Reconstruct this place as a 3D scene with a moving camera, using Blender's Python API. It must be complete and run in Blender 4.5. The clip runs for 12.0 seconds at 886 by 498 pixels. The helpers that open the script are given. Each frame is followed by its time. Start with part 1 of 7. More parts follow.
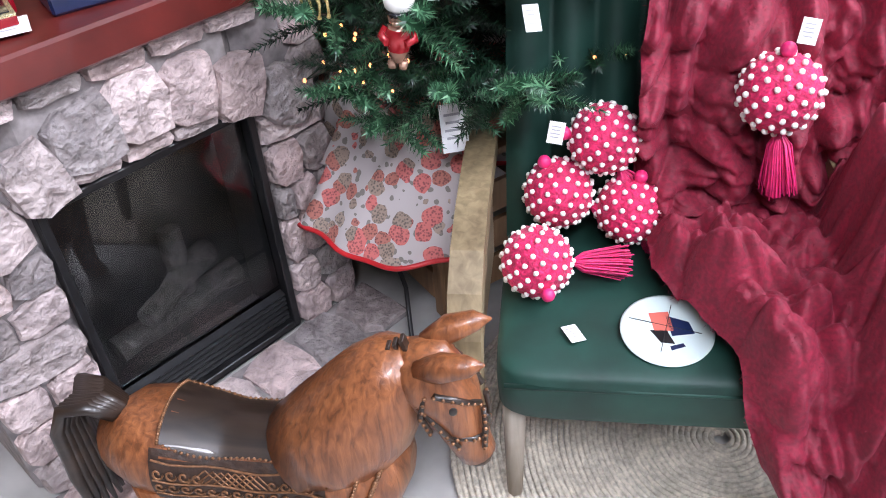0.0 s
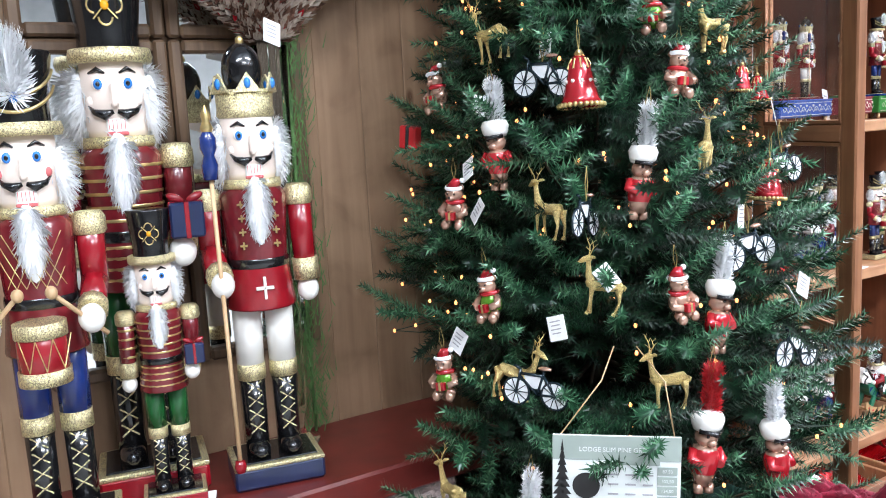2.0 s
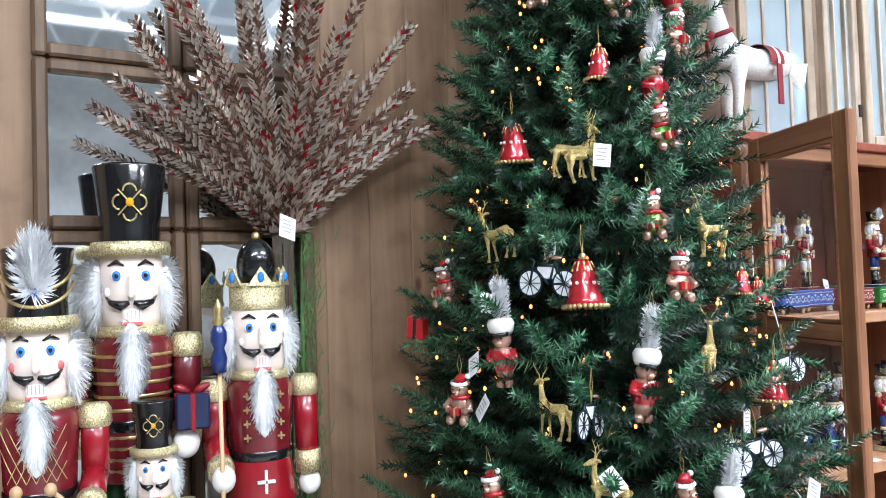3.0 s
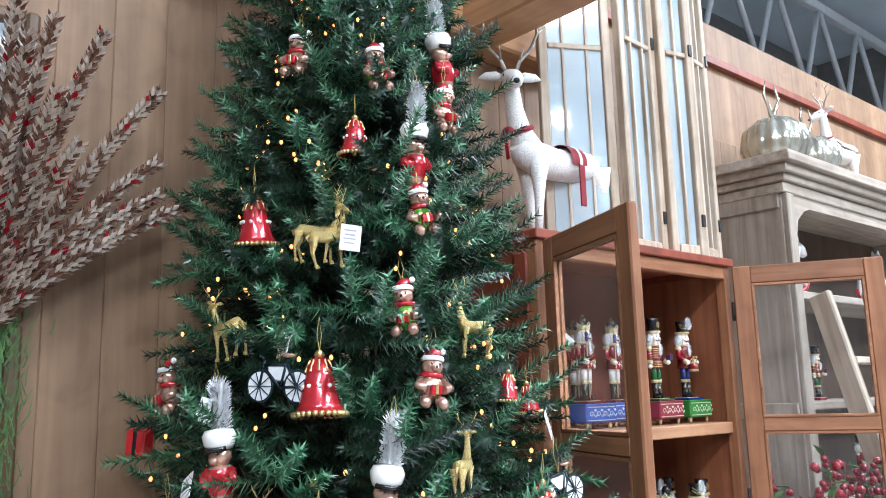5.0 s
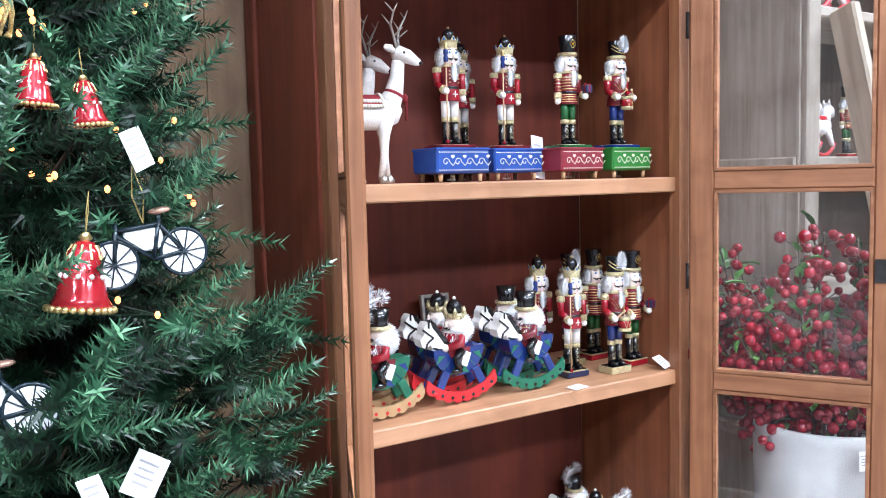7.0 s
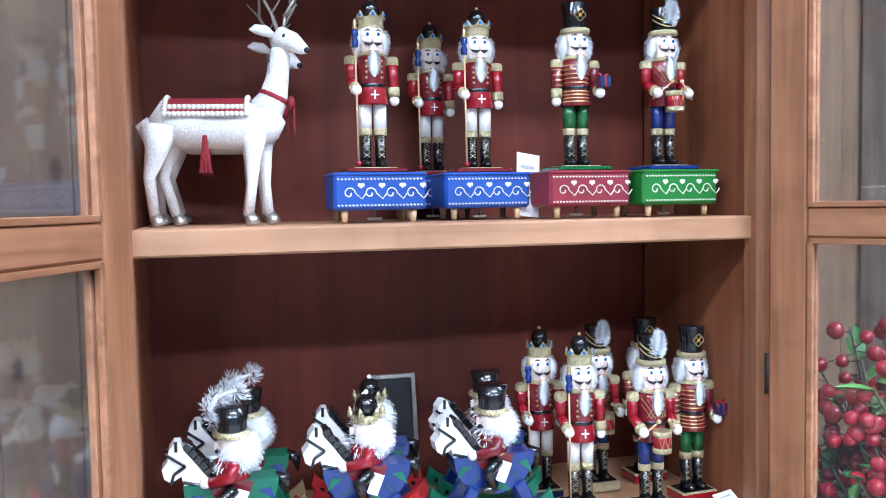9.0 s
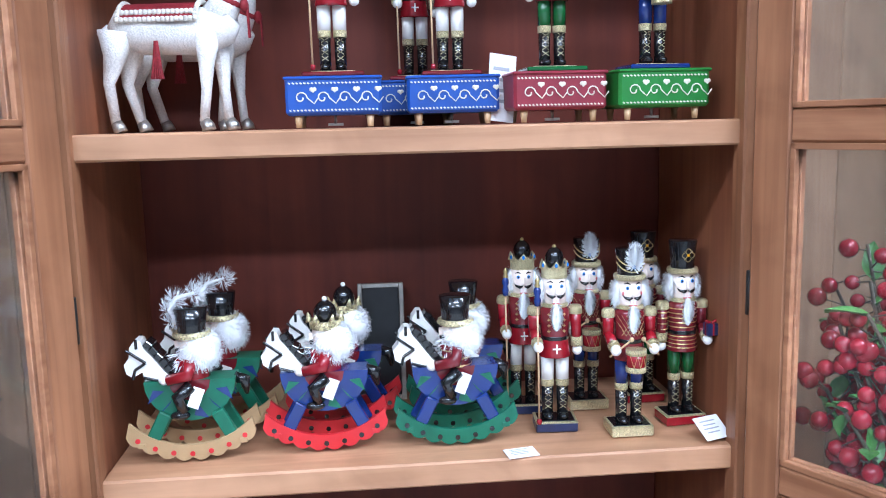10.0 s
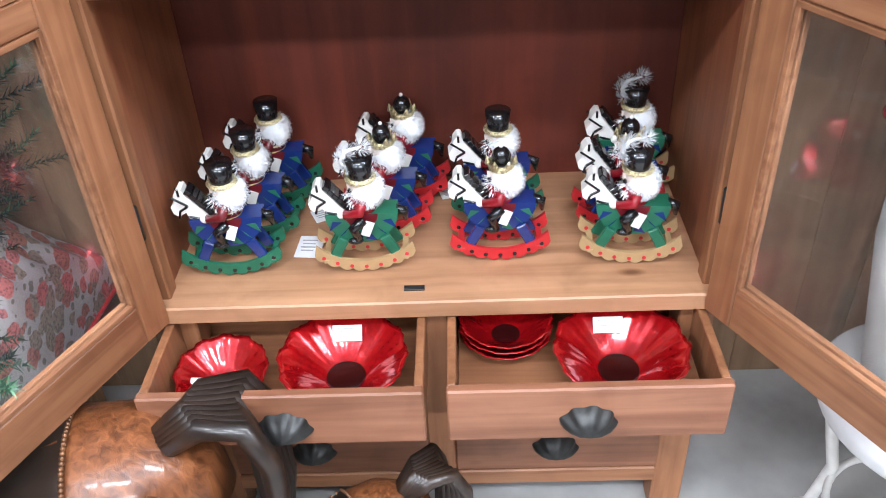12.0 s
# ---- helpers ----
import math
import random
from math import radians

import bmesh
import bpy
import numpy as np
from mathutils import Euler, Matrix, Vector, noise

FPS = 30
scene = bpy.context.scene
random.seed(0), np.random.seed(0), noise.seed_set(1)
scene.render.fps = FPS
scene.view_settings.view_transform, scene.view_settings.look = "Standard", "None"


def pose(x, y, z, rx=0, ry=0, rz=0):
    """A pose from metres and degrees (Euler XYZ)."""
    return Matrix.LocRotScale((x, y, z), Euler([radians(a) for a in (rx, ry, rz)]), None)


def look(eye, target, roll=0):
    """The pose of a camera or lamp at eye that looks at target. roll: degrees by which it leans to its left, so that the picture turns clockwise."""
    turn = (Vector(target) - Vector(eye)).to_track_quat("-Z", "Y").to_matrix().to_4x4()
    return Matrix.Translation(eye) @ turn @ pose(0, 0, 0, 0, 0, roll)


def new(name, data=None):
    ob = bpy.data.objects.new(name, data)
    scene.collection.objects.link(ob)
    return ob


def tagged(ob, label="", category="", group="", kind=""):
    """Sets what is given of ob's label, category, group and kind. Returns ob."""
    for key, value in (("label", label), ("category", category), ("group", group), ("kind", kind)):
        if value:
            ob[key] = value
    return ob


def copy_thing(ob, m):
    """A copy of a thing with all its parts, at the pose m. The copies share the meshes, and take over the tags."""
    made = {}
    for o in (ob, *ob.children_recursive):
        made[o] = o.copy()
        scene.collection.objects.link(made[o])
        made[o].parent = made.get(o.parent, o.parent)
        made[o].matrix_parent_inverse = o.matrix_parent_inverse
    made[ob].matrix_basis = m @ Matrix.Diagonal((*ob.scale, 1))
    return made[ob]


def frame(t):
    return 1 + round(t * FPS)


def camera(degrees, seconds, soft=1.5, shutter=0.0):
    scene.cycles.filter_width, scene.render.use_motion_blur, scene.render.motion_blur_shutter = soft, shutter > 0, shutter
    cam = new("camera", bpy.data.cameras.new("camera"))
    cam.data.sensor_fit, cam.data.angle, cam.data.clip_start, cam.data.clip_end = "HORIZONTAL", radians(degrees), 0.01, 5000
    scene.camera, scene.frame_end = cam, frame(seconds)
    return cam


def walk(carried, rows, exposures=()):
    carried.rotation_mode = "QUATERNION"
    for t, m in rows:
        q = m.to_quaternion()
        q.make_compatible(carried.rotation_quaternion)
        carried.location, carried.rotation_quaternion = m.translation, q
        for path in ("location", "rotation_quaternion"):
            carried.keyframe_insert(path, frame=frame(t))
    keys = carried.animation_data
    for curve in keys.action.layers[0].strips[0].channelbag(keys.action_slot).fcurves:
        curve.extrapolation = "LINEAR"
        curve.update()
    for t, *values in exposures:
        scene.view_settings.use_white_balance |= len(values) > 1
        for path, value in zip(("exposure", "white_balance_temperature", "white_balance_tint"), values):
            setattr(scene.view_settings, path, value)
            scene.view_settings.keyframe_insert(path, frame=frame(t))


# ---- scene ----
cam = camera(55.5, 12.0, 1.0)
PATH = [
    (0, (-0.0028, 0.0437, 1.461), (1.0165, 1.0955, 0.3143), -4.6),
    (0.5, (0.0539, -0.0632, 1.5457), (1.1048, 1.1262, 0.5766), -4.4),
    (1, (0.0549, -0.1023, 1.5773), (1.1104, 1.2602, 0.877), -4.9),
    (1.5, (0.0484, -0.1153, 1.6126), (1.0611, 1.3773, 1.1569), -4.4),
    (2, (0.0298, -0.1032, 1.6433), (1.0184, 1.448, 1.369), -3.1),
    (2.5, (0.0214, -0.1135, 1.6861), (1.0091, 1.4582, 1.568), -2.2),
    (3, (0.0233, -0.1218, 1.7196), (1.0221, 1.4462, 1.7912), -1.9),
    (3.2, (0.0251, -0.1246, 1.7326), (1.0239, 1.4396, 1.8609), -1.8),
    (4.8, (0.2716, -0.0902, 1.6973), (1.4675, 1.289, 2.0525), -2.0),
    (5, (0.3627, -0.0651, 1.6842), (1.5764, 1.3067, 2.0069), -1.6),
    (5.5, (0.5822, 0.0093, 1.6424), (1.8302, 1.3829, 1.7614), -0.6),
    (6, (0.811, -0.0428, 1.6219), (2.0581, 1.3373, 1.6108), -1.0),
    (6.5, (1.049, -0.0614, 1.6024), (2.1613, 1.4266, 1.4992), -1.1),
    (6.7, (1.1551, -0.0381, 1.5912), (2.2255, 1.4778, 1.4582), -1.1),
    (8.3, (1.8228, 0.1795, 1.5829), (2.4859, 1.913, 1.4713), -1.5),
    (8.5, (1.9046, 0.2176, 1.5894), (2.5101, 1.9725, 1.4787), -1.2),
    (9, (2.0702, 0.2874, 1.6098), (2.5612, 2.0785, 1.5085), -1.0),
    (9.5, (2.2301, 0.2948, 1.6043), (2.5594, 2.1232, 1.5029), -1.4),
    (10, (2.3464, 0.2716, 1.5875), (2.5054, 2.1037, 1.3113), -1.4),
    (10.5, (2.4385, 0.2892, 1.5475), (2.4617, 2.0804, 1.0453), -2.2),
    (11, (2.4524, 0.3143, 1.5205), (2.4282, 2.0023, 0.7394), -2.4),
    (11.5, (2.4831, 0.3208, 1.4787), (2.4022, 1.9121, 0.518), -3.3),
    (12, (2.4738, 0.2985, 1.4638), (2.4143, 1.7921, 0.3571), -3.1),
]
walk(cam, [(t, look(eye, target, roll)) for t, eye, target, roll in PATH], [
    (0, -0.05, 6500, 18), (1.5, -0.12, 6500, 12), (3.0, -0.29, 6400, 10), (5.0, -0.30, 6250, 10), (6.0, -0.18, 6450, 15), (6.7, -0.13, 6350, 14),
    (8.4, -0.20, 5500, 8), (9.5, -0.24, 5600, 10), (10.5, -0.42, 5500, 9), (11.2, -0.20, 6100, 10), (12, -0.16, 6450, 11)])

# ---- world and lights ----
world = bpy.data.worlds.new("world")
scene.world = world
world.use_nodes = True
wn, wl = world.node_tree.nodes, world.node_tree.links
sky = wn.new("ShaderNodeTexSky")
sky.sky_type, sky.sun_disc = "NISHITA", False
sky.sun_elevation, sky.sun_rotation = radians(40), radians(200)
wl.new(sky.outputs[0], wn["Background"].inputs[0])
wn["Background"].inputs[1].default_value = 0.08

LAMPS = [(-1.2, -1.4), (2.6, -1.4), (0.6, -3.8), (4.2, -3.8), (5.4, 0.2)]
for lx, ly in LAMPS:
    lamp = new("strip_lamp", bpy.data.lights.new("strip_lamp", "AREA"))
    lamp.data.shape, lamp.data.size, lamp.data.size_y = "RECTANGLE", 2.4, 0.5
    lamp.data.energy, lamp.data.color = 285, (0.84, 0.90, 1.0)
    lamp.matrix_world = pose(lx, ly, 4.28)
    # Upward fill lamp added above each housing to brighten the roof.
    up = new("roof_fill_lamp", bpy.data.lights.new("roof_fill_lamp", "AREA"))
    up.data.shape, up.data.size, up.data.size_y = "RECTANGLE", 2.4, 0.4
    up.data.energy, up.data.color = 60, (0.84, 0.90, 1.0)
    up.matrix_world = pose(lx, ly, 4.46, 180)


# ---- mesh builder ----
class Build:
    """Collects simple solids with a material slot each, and links them as one mesh."""

    def __init__(self):
        self.v, self.f, self.m, self.s = [], [], [], []

    def add(self, verts, faces, mat=0, smooth=False):
        o = len(self.v)
        self.v += [tuple(p) for p in verts]
        self.f += [[i + o for i in q] for q in faces]
        self.m += [mat] * len(faces)
        self.s += [smooth] * len(faces)
        return self

    def box(self, c, s, mat=0, rot=None, ch=None):
        hx, hy, hz = s[0] / 2, s[1] / 2, s[2] / 2
        e = min(s) * 0.12 if ch is None else min(ch, min(s) * 0.45)
        r = rot if rot is not None else Matrix.Identity(3)
        r = r.to_3x3()
        c = Vector(c)
        vs, idx = [], {}
        for ix in (-1, 1):
            for iy in (-1, 1):
                for iz in (-1, 1):
                    for k in range(3):
                        p = [ix * hx, iy * hy, iz * hz]
                        for j in range(3):
                            if j != k:
                                p[j] -= (ix, iy, iz)[j] * e
                        idx[(ix, iy, iz, k)] = len(vs)
                        vs.append(c + r @ Vector(p))
        fs = []
        for k in range(3):
            a, b = (k + 1) % 3, (k + 2) % 3
            for sg in (-1, 1):
                q = []
                for sa, sb in ((-1, -1), (1, -1), (1, 1), (-1, 1)):
                    t = [0, 0, 0]
                    t[k], t[a], t[b] = sg, sa, sb
                    q.append(idx[(*t, k)])
                fs.append(q if sg > 0 else q[::-1])
            for sa in (-1, 1):
                for sb in (-1, 1):
                    q = []
                    for sk in (-1, 1):
                        t = [0, 0, 0]
                        t[k], t[a], t[b] = sk, sa, sb
                        q.append((idx[(*t, a)], idx[(*t, b)]))
                    w = [q[0][0], q[1][0], q[1][1], q[0][1]]
                    fs.append(w if sa * sb < 0 else w[::-1])
        for ix in (-1, 1):
            for iy in (-1, 1):
                for iz in (-1, 1):
                    w = [idx[(ix, iy, iz, k)] for k in range(3)]
                    fs.append(w if ix * iy * iz > 0 else w[::-1])
        return self.add(vs, fs, mat)

    def tube(self, pts, rad, mat=0, n=10, caps=True, smooth=True):
        pts = [Vector(p) for p in pts]
        rad = rad if isinstance(rad, (list, tuple)) else [rad] * len(pts)
        up, vs, fs = None, [], []
        for i, p in enumerate(pts):
            d = (pts[min(i + 1, len(pts) - 1)] - pts[max(i - 1, 0)]).normalized()
            if up is None:
                up = d.orthogonal().normalized()
            u = (up - d * up.dot(d))
            u = u.normalized() if u.length > 1e-6 else d.orthogonal().normalized()
            w = d.cross(u)
            up = u
            for j in range(n):
                a = 2 * math.pi * j / n
                vs.append(p + (u * math.cos(a) + w * math.sin(a)) * rad[i])
        for i in range(len(pts) - 1):
            for j in range(n):
                fs.append([i * n + j, i * n + (j + 1) % n, (i + 1) * n + (j + 1) % n, (i + 1) * n + j])
        self.add(vs, fs, mat, smooth)
        if caps:
            o = len(self.v) - len(vs)
            self.f += [[o + j for j in range(n)][::-1], [o + (len(pts) - 1) * n + j for j in range(n)]]
            self.m += [mat] * 2
            self.s += [False] * 2
        return self

    def cyl(self, a, b, r0, r1=None, mat=0, n=14, smooth=True):
        return self.tube([a, b], [r0, r0 if r1 is None else r1], mat, n, True, smooth)

    def lathe(self, prof, c=(0, 0, 0), mat=0, n=20, rot=None, wave=0.0, lobes=0, smooth=True):
        r3 = (rot if rot is not None else Matrix.Identity(3)).to_3x3()
        vs, fs, c = [], [], Vector(c)
        for r, z in prof:
            for j in range(n):
                a = 2 * math.pi * j / n
                k = r * (1 + wave * math.cos(lobes * a))
                vs.append(c + r3 @ Vector((k * math.cos(a), k * math.sin(a), z)))
        for i in range(len(prof) - 1):
            for j in range(n):
                fs.append([i * n + j, i * n + (j + 1) % n, (i + 1) * n + (j + 1) % n, (i + 1) * n + j])
        return self.add(vs, fs, mat, smooth)

    def sph(self, c, r, mat=0, n=14, m=9, rot=None, bump=0.0, freq=8.0):
        r = r if isinstance(r, (list, tuple)) else (r, r, r)
        r3 = (rot if rot is not None else Matrix.Identity(3)).to_3x3()
        vs, fs, c = [], [], Vector(c)
        for i in range(m + 1):
            t = math.pi * i / m
            for j in range(n):
                a = 2 * math.pi * j / n
                p = Vector((r[0] * math.sin(t) * math.cos(a), r[1] * math.sin(t) * math.sin(a), r[2] * math.cos(t)))
                if bump:
                    p *= 1 + bump * noise.noise((p + c) * freq)
                vs.append(c + r3 @ p)
        for i in range(m):
            for j in range(n):
                fs.append([i * n + j, (i + 1) * n + j, (i + 1) * n + (j + 1) % n, i * n + (j + 1) % n])
        return self.add(vs, fs, mat, True)

    def plate(self, poly, thick, m4, mat=0, smooth=False):
        """A flat outline (x, y) pulled to a thickness along z, at a pose."""
        n = len(poly)
        vs = [m4 @ Vector((x, y, 0)) for x, y in poly] + [m4 @ Vector((x, y, thick)) for x, y in poly]
        fs = [list(range(n))[::-1], list(range(n, 2 * n))] + [[i, (i + 1) % n, n + (i + 1) % n, n + i] for i in range(n)]
        return self.add(vs, fs, mat, smooth)

    def fluff(self, c, r, mat, count, length, lean=(0, 0, -0.6), wide=0.004, rng=None):
        """Loose strands that stand off an egg shape."""
        rng = rng or random
        r = r if isinstance(r, (list, tuple)) else (r, r, r)
        c, vs, fs = Vector(c), [], []
        for _ in range(count):
            d = Vector((rng.gauss(0, 1), rng.gauss(0, 1), rng.gauss(0, 1))).normalized()
            p = c + Vector((d[0] * r[0], d[1] * r[1], d[2] * r[2]))
            g = (d + Vector(lean) + Vector((rng.gauss(0, .3), rng.gauss(0, .3), rng.gauss(0, .3)))).normalized()
            w = g.cross(d if abs(g.dot(d)) < .95 else g.orthogonal()).normalized() * wide
            ln = length * rng.uniform(.5, 1.1)
            o = len(vs)
            vs += [p - w, p + w, p + g * ln * .6 + w * .6 + d * ln * .1, p + g * ln, p + g * ln * .6 - w * .6 + d * ln * .1]
            fs.append([o, o + 1, o + 2, o + 3, o + 4])
        return self.add(vs, fs, mat, True)

    def sheet(self, fn, nu, nv, mat=0, smooth=True, wrap=False):
        vs = [fn(i / nu, j / nv) for j in range(nv + 1) for i in range(nu + 1)]
        fs = [[j * (nu + 1) + i, j * (nu + 1) + i + 1, (j + 1) * (nu + 1) + i + 1, (j + 1) * (nu + 1) + i] for j in range(nv) for i in range(nu)]
        return self.add(vs, fs, mat, smooth)

    def mesh(self, name, mats):
        me = bpy.data.meshes.new(name)
        me.from_pydata(self.v, [], self.f)
        for mt in mats:
            me.materials.append(mt)
        me.polygons.foreach_set("material_index", self.m)
        me.polygons.foreach_set("use_smooth", self.s)
        me.update()
        return me

    def thing(self, name, mats, label="", category="", group="", kind="", m=None):
        ob = new(name, self.mesh(name, mats))
        if m is not None:
            ob.matrix_basis = m
        return tagged(ob, label, category, group, kind)

    def part(self, name, mats, parent, label=""):
        ob = new(name, self.mesh(name, mats))
        ob.parent = parent
        return tagged(ob, label)


def empty(name, m, label="", category="", group="", kind=""):
    ob = new(name)
    ob.matrix_basis = m
    return tagged(ob, label, category, group, kind)


# ---- materials ----
def mat_base(name, rough=0.5, metal=0.0):
    mt = bpy.data.materials.new(name)
    mt.use_nodes = True
    nt = mt.node_tree
    b = nt.nodes["Principled BSDF"]
    b.inputs["Roughness"].default_value, b.inputs["Metallic"].default_value = rough, metal
    return mt, nt, b


def ramp(nt, stops):
    r = nt.nodes.new("ShaderNodeValToRGB")
    for i, (p, c) in enumerate(stops):
        e = r.color_ramp.elements[i] if i < 2 else r.color_ramp.elements.new(p)
        e.position, e.color = p, (*c, 1)
    return r


def noise_node(nt, scale, stretch=(1, 1, 1), detail=4.0, dist=0.0):
    tc, mp, n = nt.nodes.new("ShaderNodeTexCoord"), nt.nodes.new("ShaderNodeMapping"), nt.nodes.new("ShaderNodeTexNoise")
    mp.inputs["Scale"].default_value = stretch
    n.inputs["Scale"].default_value, n.inputs["Detail"].default_value, n.inputs["Distortion"].default_value = scale, detail, dist
    oi, sh = nt.nodes.new("ShaderNodeObjectInfo"), nt.nodes.new("ShaderNodeVectorMath")
    sh.operation = "MULTIPLY_ADD"
    nt.links.new(oi.outputs["Random"], sh.inputs[0])
    sh.inputs[1].default_value = (37.0, 53.0, 71.0)
    nt.links.new(tc.outputs["Object"], sh.inputs[2])
    nt.links.new(sh.outputs[0], mp.inputs["Vector"])
    nt.links.new(mp.outputs[0], n.inputs["Vector"])
    return n


def bump_in(nt, b, height, strength, dist=0.01):
    bp = nt.nodes.new("ShaderNodeBump")
    bp.inputs["Strength"].default_value, bp.inputs["Distance"].default_value = strength, dist
    nt.links.new(height, bp.inputs["Height"])
    nt.links.new(bp.outputs[0], b.inputs["Normal"])


def mixed(nt, kind, fac, a, b):
    m = nt.nodes.new("ShaderNodeMix")
    m.data_type, m.blend_type = "RGBA", kind
    m.inputs[0].default_value = fac if isinstance(fac, (int, float)) else 0.5
    if not isinstance(fac, (int, float)):
        nt.links.new(fac, m.inputs[0])
    for sock, val in ((m.inputs[6], a), (m.inputs[7], b)):
        if isinstance(val, tuple):
            sock.default_value = (*val, 1)
        else:
            nt.links.new(val, sock)
    return m.outputs[2]


def paint(name, c, rough=0.5, metal=0.0, var=0.12, scale=30.0, bump=0.1, coat=0.0, sheen=0.0, dist=0.004):
    """A surface of one colour with two scales of unevenness."""
    mt, nt, b = mat_base(name, rough, metal)
    n1, n2 = noise_node(nt, scale), noise_node(nt, scale * 0.15)
    lo, hi = tuple(x * (1 - var) for x in c), tuple(min(1, x * (1 + var)) for x in c)
    r1 = ramp(nt, [(0.3, lo), (0.7, hi)])
    nt.links.new(n1.outputs[0], r1.inputs[0])
    r2 = ramp(nt, [(0.3, (1 - var,) * 3), (0.7, (1, 1, 1))])
    nt.links.new(n2.outputs[0], r2.inputs[0])
    nt.links.new(mixed(nt, "MULTIPLY", 1.0, r1.outputs[0], r2.outputs[0]), b.inputs["Base Color"])
    if bump:
        bump_in(nt, b, n1.outputs[0], bump, dist)
    b.inputs["Coat Weight"].default_value, b.inputs["Sheen Weight"].default_value = coat, sheen
    return mt


def wood(name, dark, light, axis=2, rough=0.55, grain=60.0, knots=False, bump=0.25, per_piece=0.0, coat=0.0):
    mt, nt, b = mat_base(name, rough)
    st = [1.0, 1.0, 1.0]
    st[axis] = 0.06
    n1, n2 = noise_node(nt, grain, st, 5.0, 0.6), noise_node(nt, 4.0, st, 3.0, 1.5)
    r1 = ramp(nt, [(0.32, dark), (0.68, light)])
    nt.links.new(n1.outputs[0], r1.inputs[0])
    r2 = ramp(nt, [(0.3, (0.72, 0.68, 0.64)), (0.65, (1.08, 1.06, 1.04))])
    nt.links.new(n2.outputs[0], r2.inputs[0])
    col = mixed(nt, "MULTIPLY", 1.0, r1.outputs[0], r2.outputs[0])
    n3 = noise_node(nt, 9.0, (1, 1, 1), 7.0, 0.8)
    r3 = ramp(nt, [(0.34, (0.74, 0.70, 0.67)), (0.5, (1.0, 1.0, 1.0)), (0.68, (1.14, 1.15, 1.16))])
    nt.links.new(n3.outputs[0], r3.inputs[0])
    col = mixed(nt, "MULTIPLY", 0.55, col, r3.outputs[0])
    if knots:
        tc, mp, vo = nt.nodes.new("ShaderNodeTexCoord"), nt.nodes.new("ShaderNodeMapping"), nt.nodes.new("ShaderNodeTexVoronoi")
        ks = [3.4, 3.4, 3.4]
        ks[axis] = 1.6
        mp.inputs["Scale"].default_value = ks
        vo.inputs["Scale"].default_value = 1.7
        oi2, sh2 = nt.nodes.new("ShaderNodeObjectInfo"), nt.nodes.new("ShaderNodeVectorMath")
        sh2.operation = "MULTIPLY_ADD"
        nt.links.new(oi2.outputs["Random"], sh2.inputs[0])
        sh2.inputs[1].default_value = (37.0, 53.0, 71.0)
        nt.links.new(tc.outputs["Object"], sh2.inputs[2])
        nt.links.new(sh2.outputs[0], mp.inputs[0])
        nt.links.new(mp.outputs[0], vo.inputs["Vector"])
        rk = ramp(nt, [(0.03, (0.3, 0.2, 0.13)), (0.075, (1, 1, 1))])
        nt.links.new(vo.outputs["Distance"], rk.inputs[0])
        col = mixed(nt, "MULTIPLY", 0.85, col, rk.outputs[0])
    if per_piece:
        oi = nt.nodes.new("ShaderNodeObjectInfo")
        rp = ramp(nt, [(0.0, (1 - per_piece,) * 3), (1.0, (1, 1, 1))])
        nt.links.new(oi.outputs["Random"], rp.inputs[0])
        col = mixed(nt, "MULTIPLY", 1.0, col, rp.outputs[0])
    nt.links.new(col, b.inputs["Base Color"])
    bump_in(nt, b, n1.outputs[0], bump, 0.003)
    b.inputs["Coat Weight"].default_value = coat
    return mt


def glass(name, tint=(1, 1, 1), rough=0.0):
    mt, nt, b = mat_base(name, rough)
    b.inputs["Base Color"].default_value = (*tint, 1)
    b.inputs["Transmission Weight"].default_value, b.inputs["IOR"].default_value = 1.0, 1.45
    return mt


def glow(name, c, power):
    mt, nt, b = mat_base(name, 0.4)
    b.inputs["Base Color"].default_value = (*c, 1)
    b.inputs["Emission Color"].default_value, b.inputs["Emission Strength"].default_value = (*c, 1), power
    return mt


def glitter(name, c, scale=420.0):
    mt, nt, b = mat_base(name, 0.32, 0.75)
    tc, vo = nt.nodes.new("ShaderNodeTexCoord"), nt.nodes.new("ShaderNodeTexVoronoi")
    vo.inputs["Scale"].default_value = scale
    nt.links.new(tc.outputs["Object"], vo.inputs["Vector"])
    r = ramp(nt, [(0.1, tuple(x * 0.4 for x in c)), (0.5, c), (0.8, tuple(min(1, x * 1.5) for x in c))])
    nt.links.new(vo.outputs["Color"], r.inputs[0])
    nt.links.new(r.outputs[0], b.inputs["Base Color"])
    bump_in(nt, b, vo.outputs["Distance"], 0.6, 0.002)
    return mt


PINE = wood("pine_boards", (0.26, 0.158, 0.092), (0.345, 0.222, 0.135), 2, 0.6, 32, True, 0.1, 0.10)
BEAM = wood("fir_beam", (0.42, 0.22, 0.10), (0.58, 0.33, 0.17), 0, 0.6, 40, True)
BEAM_Y = wood("fir_beam_across", (0.42, 0.22, 0.10), (0.58, 0.33, 0.17), 1, 0.6, 40, True)
CAB_UP = wood("teak_upright", (0.26, 0.105, 0.046), (0.39, 0.174, 0.082), 2, 0.5, 55, False, 0.2, 0.1)
CAB_X = wood("teak_across", (0.25, 0.102, 0.046), (0.40, 0.184, 0.09), 0, 0.5, 55, True, 0.2, 0.1)
CAB_SHELF = wood("worn_shelf", (0.43, 0.22, 0.115), (0.56, 0.31, 0.175), 0, 0.5, 45, True, 0.15, 0.1)
